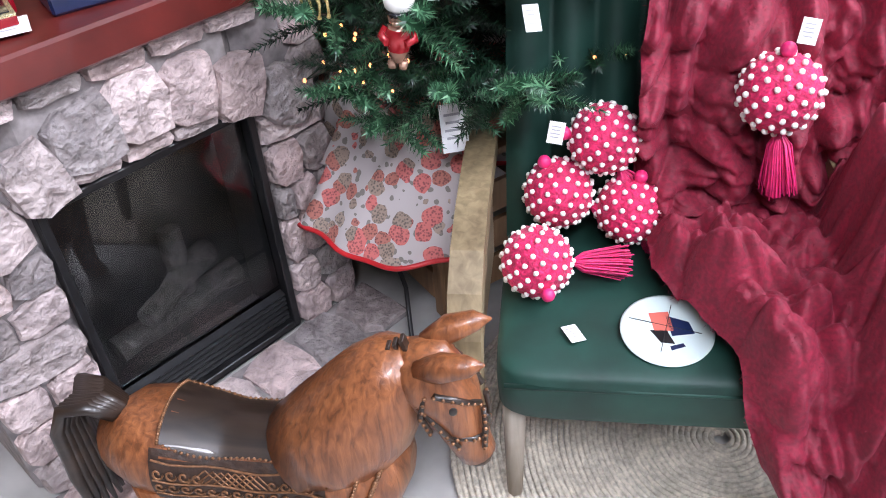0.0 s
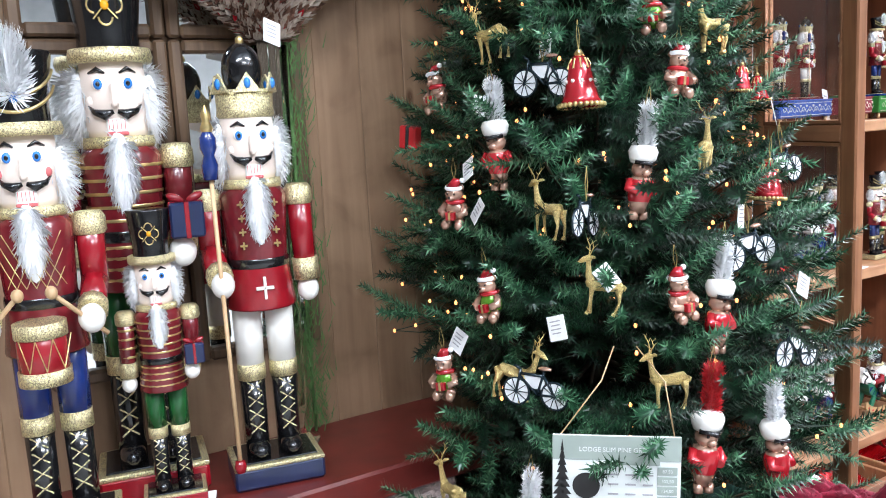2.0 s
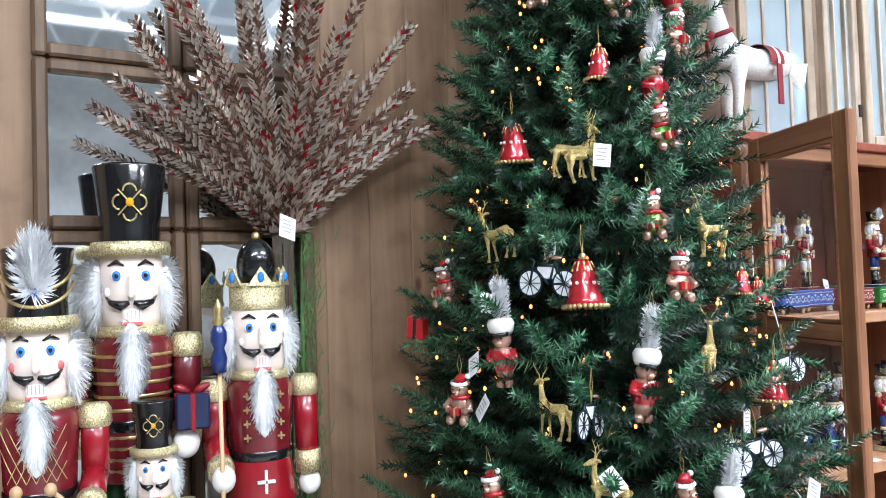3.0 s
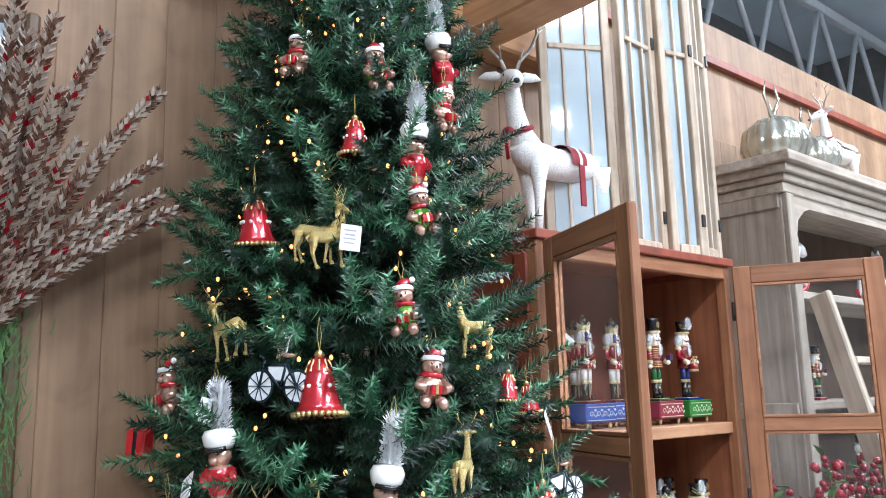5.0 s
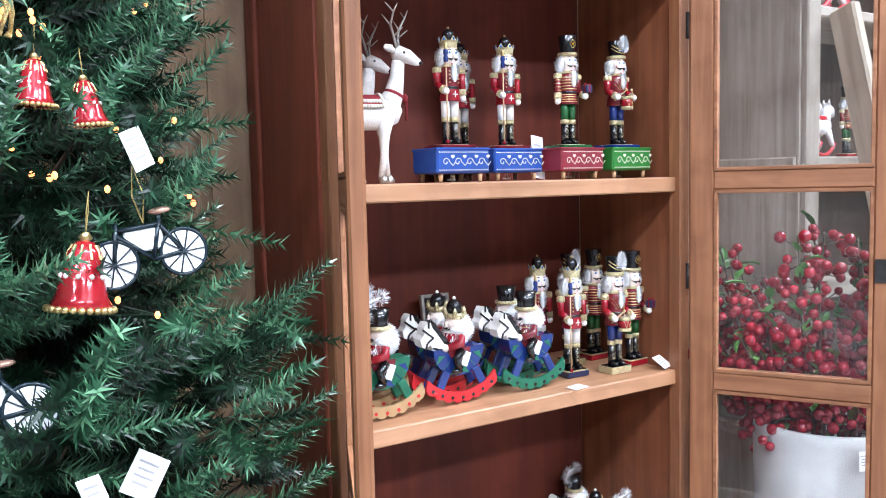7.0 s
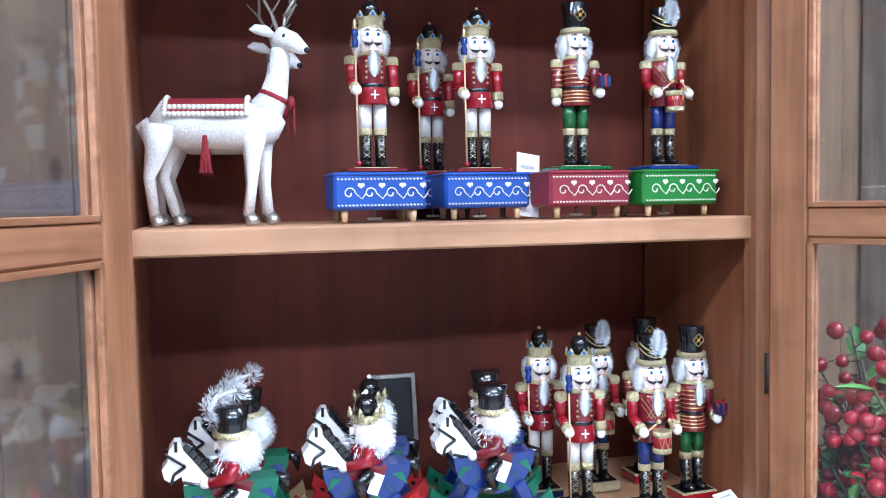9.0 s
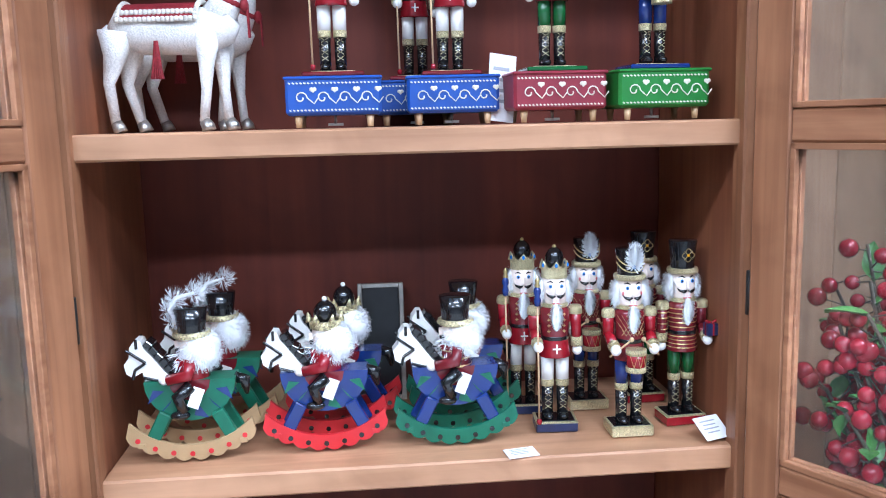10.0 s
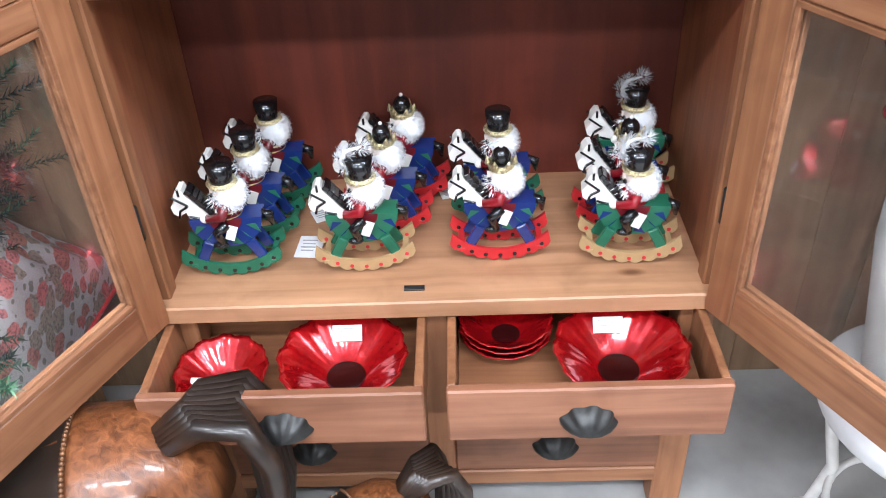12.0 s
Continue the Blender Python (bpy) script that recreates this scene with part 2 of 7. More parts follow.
CAB_SIDE = wood("stained_side", (0.19, 0.040, 0.020), (0.29, 0.064, 0.031), 2, 0.5, 30, False, 0.1)
CAB_LINE = wood("inner_side", (0.21, 0.070, 0.031), (0.30, 0.110, 0.05), 2, 0.5, 40, False, 0.1)
CAB_DRAW = wood("drawer_front", (0.21, 0.082, 0.042), (0.33, 0.145, 0.08), 0, 0.5, 50, True, 0.2, 0.1)
CAB_IN = wood("stained_back", (0.115, 0.018, 0.008), (0.175, 0.031, 0.013), 2, 0.7, 24, False, 0.1)
MANTEL = paint("mantel_paint", (0.135, 0.018, 0.014), 0.38, 0, 0.22, 14, 0.05, 0.25)
FLOOR = paint("concrete_floor", (0.42, 0.41, 0.39), 0.55, 0, 0.18, 9, 0.08)
# Side and far walls kept dark so that less light bounces back.
BLOCK = paint("low_bounce_wall", (0.24, 0.235, 0.23), 0.85, 0, 0.1, 12, 0.2)
BLOCK2 = paint("pale_block_wall", (0.52, 0.53, 0.53), 0.85, 0, 0.1, 12, 0.2)
ROOF = paint("roof_sheet", (0.70, 0.80, 0.88), 0.6, 0, 0.06, 3, 0.02)
STEEL = paint("white_steel", (0.72, 0.75, 0.77), 0.45, 0.1, 0.05, 20, 0.02)
GLASS = glass("pane_glass")
DOORGLASS = glass("cabinet_glass", (0.95, 0.97, 0.98))
# Slight white haze for dust and for pale reflections of the hall.
DOORGLASS.node_tree.nodes["Principled BSDF"].inputs["Transmission Weight"].default_value = 0.993
BLACK = paint("black_paint", (0.012, 0.012, 0.013), 0.35, 0, 0.3, 40, 0.05)
IRON = paint("dark_iron", (0.05, 0.05, 0.048), 0.45, 0.6, 0.3, 60, 0.2)
WHITE = paint("white_paint", (0.8, 0.79, 0.77), 0.45, 0, 0.04, 30, 0.03)
PAPER = paint("white_card", (0.82, 0.82, 0.82), 0.7, 0, 0.04, 80, 0.02)
INK = paint("grey_print", (0.38, 0.38, 0.40), 0.7, 0, 0.05, 50, 0)

# ---- structure ----
WALL_Y = 1.748


def slab(name, c, s, mt, label="", kind="structure", category="", ch=0.002):
    return Build().box((0, 0, 0), s, 0, None, ch).thing(name, [mt], label, category, "", kind, pose(*c))


slab("floor", (1.5, -2.2, -0.05), (16, 12, 0.1), FLOOR, "pale grey polished concrete shop floor", "structure", "floor")
wall = slab("wall_north", (2.8, WALL_Y + 0.12, 1.37), (8.6, 0.16, 2.74), PINE, "wall clad in knotty vertical pine boards", "structure", "wall")
wall_hi = slab("wall_north_raised", (4.8, WALL_Y + 0.12, 3.02), (4.6, 0.16, 0.56), PINE, "upper strip of pine wall beside the hutch", "structure", "wall")
slab("wall_south", (1.5, -8.2, 2.6), (16, 0.2, 5.2), BLOCK2, "pale grey block wall across the hall", "structure", "wall")
slab("wall_west", (-6.5, -2.2, 2.6), (0.2, 12.2, 5.2), BLOCK, "grey block side wall, colour darkened to cut bounced light", "structure", "wall")
slab("wall_east", (9.5, -2.2, 2.6), (0.2, 12.2, 5.2), BLOCK, "grey block side wall, colour darkened to cut bounced light", "structure", "wall")
slab("wall_far", (1.5, 3.9, 2.6), (16, 0.2, 5.2), BLOCK, "wall behind the wooden partition, colour darkened to cut bounced light", "structure", "wall")
slab("ceiling", (1.5, -2.2, 5.25), (16.4, 12.6, 0.1), ROOF, "pale blue-grey sheet roof of the hall", "structure", "ceiling")

# roof trusses
tr = empty("roof_truss", pose(0, 0, 0), "white steel lattice roof truss", "truss", "roof trusses", "structure")
b = Build()
b.box((1.5, 0, 4.95), (15.8, 0.07, 0.09), 0)
b.box((1.5, 0, 4.15), (15.8, 0.06, 0.07), 0)
for i in range(20):
    x0 = -6.2 + i * 0.78
    b.tube([(x0, 0, 4.15), (x0 + 0.39, 0, 4.95)], 0.025, 0, 6)
    b.tube([(x0 + 0.39, 0, 4.95), (x0 + 0.78, 0, 4.15)], 0.025, 0, 6)
b.part("lattice", [STEEL], tr)
tr.matrix_basis = pose(0, 2.9, 0)
for ty in (0.9, -0.7, -2.5, -4.4, -6.3):
    copy_thing(tr, pose(0, ty, 0))
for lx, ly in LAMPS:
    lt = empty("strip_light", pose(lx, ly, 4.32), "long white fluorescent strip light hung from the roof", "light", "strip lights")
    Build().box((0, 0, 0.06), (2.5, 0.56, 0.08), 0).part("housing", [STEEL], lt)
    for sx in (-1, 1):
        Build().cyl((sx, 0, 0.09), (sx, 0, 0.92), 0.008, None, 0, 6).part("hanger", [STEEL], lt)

# beams
for i, (x0, x1, z0, z1) in enumerate([(-1.4, 2.5, 2.74, 2.88)]):
    slab("beam_wall", ((x0 + x1) / 2, WALL_Y - 0.03, (z0 + z1) / 2), (x1 - x0, 0.16, z1 - z0), BEAM, "pale fir beam capping the board wall", "structure", "beam", 0.008)
slab("beam_across", (2.05, -0.4, 2.82), (0.15, 4.1, 0.16), BEAM_Y, "pale fir rafter running out from the wall", "structure", "beam", 0.008)
slab("trim_rail", (4.8, WALL_Y + 0.025, 3.11), (4.6, 0.03, 0.035), CAB_SIDE, "dark strip under the wall beam", "structure", "trim")
# ---- display cabinet ----
CX0, CX1, CY0, CY1 = 1.946, 2.880, 1.367, 1.742
cab = empty("display_cabinet", pose(0, 0, 0), "tall reddish-brown wooden display cabinet with both glazed doors open", "cabinet")


def cpart(name, c, s, mt, parent=None, label="", ch=0.003):
    return Build().box(c, s, 0, None, ch).part(name, [mt], parent or cab, label)


SM = (CX0 + CX1) / 2
DEP = CY1 - CY0
for x, sw in ((CX0 + 0.015, 0.030), (CX1 - 0.015, 0.030)):
    cpart("stile", (x, CY0 + 0.018, 1.33), (sw, 0.036, 1.50), CAB_UP)
    for y in (CY0 + 0.03, CY1 - 0.03):
        cpart("leg", (x + (0.015 if x < SM else -0.015), y, 0.29), (0.06, 0.06, 0.58), CAB_UP)
for x, sg in ((CX0 + 0.011, -1), (CX1 - 0.011, 1)):
    cpart("side_panel", (x, CY0 + 0.036 + (DEP - 0.05) / 2, 1.09), (0.016, DEP - 0.05, 1.98), CAB_SIDE, None, "deep red-brown stained side panel")
    cpart("side_lining", (x - sg * 0.0105, CY0 + 0.036 + (DEP - 0.06) / 2, 1.32), (0.004, DEP - 0.06, 1.47), CAB_LINE, None, "orange-brown inner side board")
    for y in (CY0 + 0.056, CY1 - 0.024):
        cpart("side_stile", (x + sg * 0.011, y, 1.32), (0.012, 0.05, 1.46), CAB_SIDE)
    for z in (0.61, 2.03):
        cpart("side_rail", (x + sg * 0.011, (CY0 + CY1) / 2, z), (0.012, DEP - 0.14, 0.07), CAB_SIDE)
cpart("back_panel", (SM, CY1 - 0.008, 1.09), (0.90, 0.012, 1.98), CAB_IN, None, "dark stained back boards")
cpart("top_board", (SM, (CY0 + CY1) / 2 - 0.004, 2.092), (0.954, DEP + 0.02, 0.026), CAB_SIDE)
cpart("top_rail", (SM, CY0 + 0.016, 2.058), (0.872, 0.030, 0.04), CAB_X)
cpart("shelf", (SM, CY0 + 0.19, 1.5655), (0.880, 0.35, 0.035), CAB_SHELF)
cpart("shelf", (SM, CY0 + 0.19, 1.1025), (0.880, 0.35, 0.035), CAB_SHELF)
cpart("cabinet_floor", (SM, CY0 + 0.172, 0.568), (0.93, DEP + 0.02, 0.034), CAB_SHELF)
cpart("drawer_post", (2.409, CY0 + 0.012, 0.336), (0.05, 0.03, 0.42), CAB_UP)
cpart("drawer_rail", (SM, CY0 + 0.02, 0.425), (0.86, 0.03, 0.03), CAB_X)
cpart("bottom_rail", (SM, CY0 + 0.016, 0.105), (0.86, 0.03, 0.04), CAB_X)
Build().box((2.380, CY0 + 0.010, 0.586), (0.034, 0.012, 0.004), 0).part("latch_plate", [IRON], cab, "small dark iron latch plate")


def cup_pull(m4):
    b = Build()
    prof = [(0.0, 0.03), (0.016, 0.028), (0.03, 0.02), (0.04, 0.008), (0.044, 0.0)]

    def fn(u, v):
        a = math.pi * u
        k = int(v * 4 + 0.5)
        r, h = prof[k]
        rr = r * (1 + 0.05 * math.cos(a * 9))
        return m4 @ Vector((rr * math.cos(a), -h, rr * math.sin(a) * 0.85 - 0.012))
    b.sheet(fn, 36, 4)
    return b


for x0, x1 in ((1.962, 2.398), (2.432, 2.858)):
    w = x1 - x0
    pull = 0.195
    d = Build()
    y0 = CY0 - pull
    d.box(((x0 + x1) / 2, y0 + 0.009, 0.498), (w, 0.018, 0.108), 0, None, 0.003)
    dr = d.part("drawer", [CAB_DRAW], cab, "open wooden drawer pulled halfway out")
    for x in (x0 + 0.008, x1 - 0.008):
        Build().box((x, y0 + 0.182, 0.5), (0.014, 0.325, 0.095), 0, None, 0.002).part("drawer_side", [CAB_UP], dr)
    Build().box(((x0 + x1) / 2, y0 + 0.335, 0.5), (w - 0.034, 0.012, 0.09), 0, None, 0.002).part("drawer_back", [CAB_UP], dr)
    Build().box(((x0 + x1) / 2, y0 + 0.173, 0.456), (w - 0.034, 0.305, 0.008), 0, None, 0.001).part("drawer_bottom", [CAB_X], dr)
    cup_pull(pose((x0 + x1) / 2, y0, 0.49)).part("cup_handle", [IRON], dr, "dark iron shell-shaped cup pull")
    d2 = Build().box(((x0 + x1) / 2, CY0 + 0.012, 0.265), (w - 0.004, 0.02, 0.275), 0, None, 0.004)
    dr2 = d2.part("drawer", [CAB_DRAW], cab, "closed lower wooden drawer")
    cup_pull(pose((x0 + x1) / 2 - 0.02, CY0 + 0.002, 0.2)).part("cup_handle", [IRON], dr2, "dark iron shell-shaped cup pull")


def cab_door(hinge, ang, flip):
    """A glazed door: its width runs along local x from the hinge."""
    W, Z0, Z1, T, S = 0.440, 0.556, 2.074, 0.024, 0.056
    d = empty("door", pose(0, 0, 0))
    d.parent = cab
    d.matrix_basis = pose(hinge[0], hinge[1], 0, 0, 0, ang)
    tagged(d, "glazed cabinet door with three panes, swung open")
    for x in (S / 2, W - S / 2):
        Build().box((x, 0, (Z0 + Z1) / 2), (S, T, Z1 - Z0), 0, None, 0.004).part("door_stile", [CAB_UP], d)
    rails = [(Z0, Z0 + 0.078), (1.085, 1.128), (1.552, 1.595), (Z1 - 0.058, Z1)]
    for a, c in rails:
        Build().box((W / 2, 0, (a + c) / 2), (W - 2 * S + 0.004, T - 0.001, c - a), 0, None, 0.004).part("door_rail", [CAB_X], d)
    for (a, c), (e, f) in zip(rails, rails[1:]):
        p = Build().box((W / 2, 0, (c + e) / 2), (W - 2 * S, 0.004, e - c), 0, None, 0.0005).part("pane", [DOORGLASS], d, "clear glass pane")
        p.visible_shadow = False
        bead = Build()
        for sy in (-1, 1):
            for z in (c + 0.004, e - 0.004):
                bead.box((W / 2, sy * 0.008, z), (W - 2 * S, 0.009, 0.008), 0)
            for x in (S + 0.004, W - S - 0.004):
                bead.box((x, sy * 0.008, (c + e) / 2), (0.008, 0.009, e - c), 0)
        bead.part("glazing_bead", [CAB_X], d)
    if flip:
        Build().box((W - S / 2, -0.0135, 1.375), (0.05, 0.004, 0.05), 0).part("lock_plate", [IRON], d, "dark square lock plate")
    for z in (0.75, 1.35, 1.93):
        Build().cyl((-0.004, 0, z - 0.03), (-0.004, 0, z + 0.03), 0.006, None, 0, 8).part("hinge", [IRON], d)
    return d


cab_door((1.966, 1.347), math.degrees(math.atan2(-0.910, -0.415)), False)
cab_door((2.858, 1.345), math.degrees(math.atan2(-0.876, 0.482)), True)
# ---- fireplace ----
def stone_mat(name, stops):
    mt, nt, b = mat_base(name, 0.8)
    n1, n2, n3 = noise_node(nt, 9, (1, 1, 1), 5), noise_node(nt, 70, (1, 1, 1), 6), noise_node(nt, 28, (1, 1, 1), 6, 1.0)
    oi = nt.nodes.new("ShaderNodeObjectInfo")
    r0 = ramp(nt, stops)
    nt.links.new(oi.outputs["Random"], r0.inputs[0])
    r1 = ramp(nt, [(0.3, (0.62, 0.6, 0.6)), (0.7, (1.25, 1.2, 1.18))])
    nt.links.new(n1.outputs[0], r1.inputs[0])
    r2 = ramp(nt, [(0.35, (0.55, 0.53, 0.52)), (0.62, (1.1, 1.1, 1.1))])
    nt.links.new(n3.outputs[0], r2.inputs[0])
    c = mixed(nt, "MULTIPLY", 1.0, r0.outputs[0], r1.outputs[0])
    nt.links.new(mixed(nt, "MULTIPLY", 0.8, c, r2.outputs[0]), b.inputs["Base Color"])
    m = nt.nodes.new("ShaderNodeMath")
    m.operation = "ADD"
    nt.links.new(n2.outputs[0], m.inputs[0])
    nt.links.new(n3.outputs[0], m.inputs[1])
    bump_in(nt, b, m.outputs[0], 1.0, 0.012)
    return mt


STONES = stone_mat("field_stone", [(0.0, (0.26, 0.24, 0.235)), (0.22, (0.52, 0.45, 0.44)), (0.45, (0.64, 0.54, 0.53)), (0.7, (0.54, 0.43, 0.415)), (0.85, (0.42, 0.385, 0.38)), (1.0, (0.33, 0.30, 0.30))])
MORTAR = paint("mortar", (0.27, 0.24, 0.235), 0.9, 0, 0.3, 40, 0.6)
SOOT = paint("firebox_black", (0.01, 0.01, 0.011), 0.5, 0, 0.2, 20, 0.05)
BARK = paint("charred_log", (0.07, 0.065, 0.06), 0.9, 0, 0.6, 40, 1.0, 0, 0, 0.01)
FX0, FX1, FY, FZ = 0.145, 1.012, 1.452, 0.856
BX0, BX1, BZ0, BZ1 = 0.352, 0.832, 0.02, 0.637
fire = empty("fireplace", pose(0, 0, 0), "mantel fireplace clad in rough grey-brown field stone", "fireplace")
yb = (FY + 1.70) / 2
for c_, w_ in ((((FX0 + BX0) / 2, yb, FZ / 2), (BX0 - FX0, 1.70 - FY, FZ)), (((FX1 + BX1) / 2, yb, FZ / 2), (FX1 - BX1, 1.70 - FY, FZ)), (((BX0 + BX1) / 2, yb, (FZ + BZ1) / 2), (BX1 - BX0 + 0.002, 1.70 - FY, FZ - BZ1))):
    Build().box(c_, w_, 0).part("masonry_core", [MORTAR], fire)
rs = random.Random(5)


def stone(cx, cz, w, h, ang=0.0, proud=0.02, side=None):
    """One rough stone, domed and chipped, on the front face (or a side face)."""
    n = 11
    vs, fs = [], []
    ph = rs.uniform(0, 6.28)
    outline = []
    for j in range(n):
        a = 2 * math.pi * j / n + 0.3
        ca, sa = math.cos(a), math.sin(a)
        k = 1.0 / max(abs(ca), abs(sa)) ** 0.92
        k *= 1 + rs.uniform(-0.08, 0.06)
        outline.append((ca * k * w / 2, sa * k * h / 2))
    ca, sa = math.cos(ang), math.sin(ang)
    for lev, (sc, y) in enumerate(((1.02, 0.012), (1.0, -proud * 0.5), (0.93, -proud), (0.5, -proud * 1.08))):
        for x, z in outline:
            jt = rs.uniform(-0.004, 0.004) if lev else 0
            vs.append(((x * ca - z * sa) * sc, y + jt, (x * sa + z * ca) * sc))
    vs.append((0, -proud * 1.1, 0))
    for l in range(3):
        for j in range(n):
            fs.append([l * n + j, l * n + (j + 1) % n, (l + 1) * n + (j + 1) % n, (l + 1) * n + j])
    for j in range(n):
        fs.append([3 * n + j, 3 * n + (j + 1) % n, 4 * n])
    bb = Build()
    bb.add(vs, fs, 0, False)
    ob = bb.part("stone", [STONES], fire)
    ob.matrix_basis = pose(cx, FY, cz) if side is None else pose(side, cx, cz, 0, 0, 90)
    return ob


def stone_field(x0, x1, z0, z1, rows, cols, side=None):
    zs = [z0 + (z1 - z0) * i / rows for i in range(rows + 1)]
    zs = [zs[0]] + [z + rs.uniform(-0.015, 0.015) for z in zs[1:-1]] + [zs[-1]]
    for r in range(rows):
        c = max(1, cols + rs.choice((-1, 0, 0, 1)) if cols > 1 else rs.choice((1, 2)))
        cuts = [0] + sorted((i + rs.uniform(-0.22, 0.22)) / c for i in range(1, c)) + [1]
        for p, q in zip(cuts, cuts[1:]):
            w, h = (x1 - x0) * (q - p), zs[r + 1] - zs[r]
            stone(x0 + (x1 - x0) * (p + q) / 2, (zs[r] + zs[r + 1]) / 2, w * 0.97, h * 0.96, rs.uniform(-0.05, 0.05), rs.uniform(0.012, 0.03), side)


stone_field(FX0, BX0 - 0.006, 0.01, 0.56, 6, 2)
stone_field(BX1 + 0.006, FX1, 0.01, 0.62, 6, 2)
stone_field(FY + 0.01, 1.69, 0.01, 0.85, 7, 2, FX1)
# the arch of larger stones over the opening
ARC = [(-3, 0.105), (-2, 0.10), (-1, 0.12), (0, 0.115), (1, 0.10), (2, 0.10), (3, 0.11)]
for i, w in ARC:
    t = i / 3
    stone(0.592 + 0.325 * t, 0.745 - 0.115 * t * t, w + 0.012, 0.135, -0.38 * t, 0.036)
for i in range(5):
    stone(0.375 + 0.108 * i, 0.655 + 0.008 * math.sin(i), 0.104, 0.034, 0.03 * (i - 2), 0.02)
for i in range(7):
    stone(0.205 + 0.125 * i, 0.835, 0.12, 0.045, 0.0, 0.016)
for x, z in ((0.2, 0.77), (0.985, 0.77), (0.19, 0.68), (0.985, 0.68)):
    stone(x, z, 0.09, 0.09, 0.1, 0.02)
bx, bz, bw, bh = (BX0 + BX1) / 2, (BZ0 + BZ1) / 2, BX1 - BX0, BZ1 - BZ0
b = Build()
b.box((bx, FY + 0.185, bz), (bw, 0.01, bh), 0)
b.box((bx, FY + 0.09, BZ0 - 0.003), (bw, 0.19, 0.01), 0)
for x in (BX0 + 0.004, BX1 - 0.004):
    b.box((x, FY + 0.09, bz), (0.008, 0.19, bh), 0)
b.part("firebox", [SOOT], fire, "black metal firebox")
b = Build()
for x in (BX0 + 0.008, BX1 - 0.008):
    b.box((x, FY + 0.004, bz), (0.018, 0.03, bh), 0)
for z in (BZ0 + 0.01, BZ1 - 0.008):
    b.box((bx, FY + 0.004, z), (bw - 0.036, 0.03, 0.018), 0)
b.part("firebox_frame", [BLACK], fire)
b = Build()
for i in range(6):
    b.box((bx, FY + 0.01, BZ0 + 0.03 + i * 0.015), (bw - 0.04, 0.02, 0.007), 0, pose(0, 0, 0, 25))
b.part("vent_grille", [BLACK], fire, "black slatted vent under the glass")
Build().box((bx, FY + 0.022, bz + 0.05), (bw - 0.036, 0.004, bh - 0.14), 0, None, 0.0005).part("glass_front", [GLASS], fire, "dark reflective glass front")
for p, q, r in (((0.42, 1.55, 0.17), (0.76, 1.57, 0.18), 0.035), ((0.5, 1.53, 0.22), (0.72, 1.6, 0.25), 0.03), ((0.62, 1.57, 0.17), (0.64, 1.6, 0.36), 0.028)):
    pts = [Vector(p).lerp(Vector(q), i / 6) + Vector((0, 0, rs.uniform(-.006, .006))) for i in range(7)]
    Build().tube(pts, [r * rs.uniform(.85, 1.1) for _ in pts], 0, 9).part("log", [BARK], fire, "grey moulded imitation log")
b = Build()
b.box((0.58, (1.404 + WALL_Y) / 2, 0.8935), (1.16, WALL_Y - 1.404, 0.068), 0, None, 0.006)
b.part("mantel_shelf", [MANTEL], fire, "dark red painted mantel shelf")
# flat stone hearth
HE0, HE1 = 1.265, FY - 0.012
Build().box(((FX0 + 1.05) / 2, (HE0 + HE1) / 2, 0.006), (1.05 - FX0, HE1 - HE0, 0.012), 0, None, 0.004).part("hearth_bed", [MORTAR], fire)
hx = FX0
for w_ in (0.16, 0.13, 0.19, 0.15, 0.14, 0.135):
    fl = stone(0, 0, w_ * 0.97, (HE1 - HE0) * 0.97, 0.0, 0.009)
    fl.matrix_basis = pose(hx + w_ / 2, (HE0 + HE1) / 2, 0.012, -90)
    hx += w_

# ---- armchair ----
VELVET = paint("green_velvet", (0.005, 0.043, 0.03), 0.6, 0, 0.35, 9, 0.15, 0, 0.04)
ARMWOOD = wood("weathered_arm", (0.16, 0.12, 0.065), (0.27, 0.21, 0.12), 2, 0.55, 60)
CREAM = paint("cream_linen", (0.62, 0.47, 0.30), 0.85, 0, 0.08, 120, 0.2)
LEGW = wood("grey_leg", (0.22, 0.19, 0.15), (0.34, 0.30, 0.25), 2, 0.6, 60)
CH = pose(0.751, 0.725, 0, 0, 0, -53.8)
chair = empty("armchair", CH, "dark green velvet armchair with channelled back and curved wooden arm", "chair")
SW, SD, SZ = 0.60, 0.50, 0.385


def cushion(b, c, s, r, mat=0, n=10):
    """A soft block with round edges."""
    def sup(a, p):
        return math.copysign(abs(a) ** p, a)
    vs, fs = [], []
    N, Mm = 28, 14
    for i in range(Mm + 1):
        t = -math.pi / 2 + math.pi * i / Mm
        for j in range(N):
            a = 2 * math.pi * j / N
            vs.append((c[0] + s[0] / 2 * sup(math.cos(t), r) * sup(math.cos(a), r), c[1] + s[1] / 2 * sup(math.cos(t), r) * sup(math.sin(a), r), c[2] + s[2] / 2 * sup(math.sin(t), r)))
    for i in range(Mm):
        for j in range(N):
            fs.append([i * N + j, i * N + (j + 1) % N, (i + 1) * N + (j + 1) % N, (i + 1) * N + j])
    return b.add(vs, fs, mat, True)


cushion(Build(), (SW / 2, SD / 2, SZ - 0.065), (SW, SD, 0.13), 0.22).part("seat", [VELVET], chair, "dark green velvet seat with a piped front edge")
Build().tube([(0.02, 0.004, SZ - 0.035), (SW - 0.02, 0.004, SZ - 0.035)], 0.005, 0, 8).part("piping", [VELVET], chair)


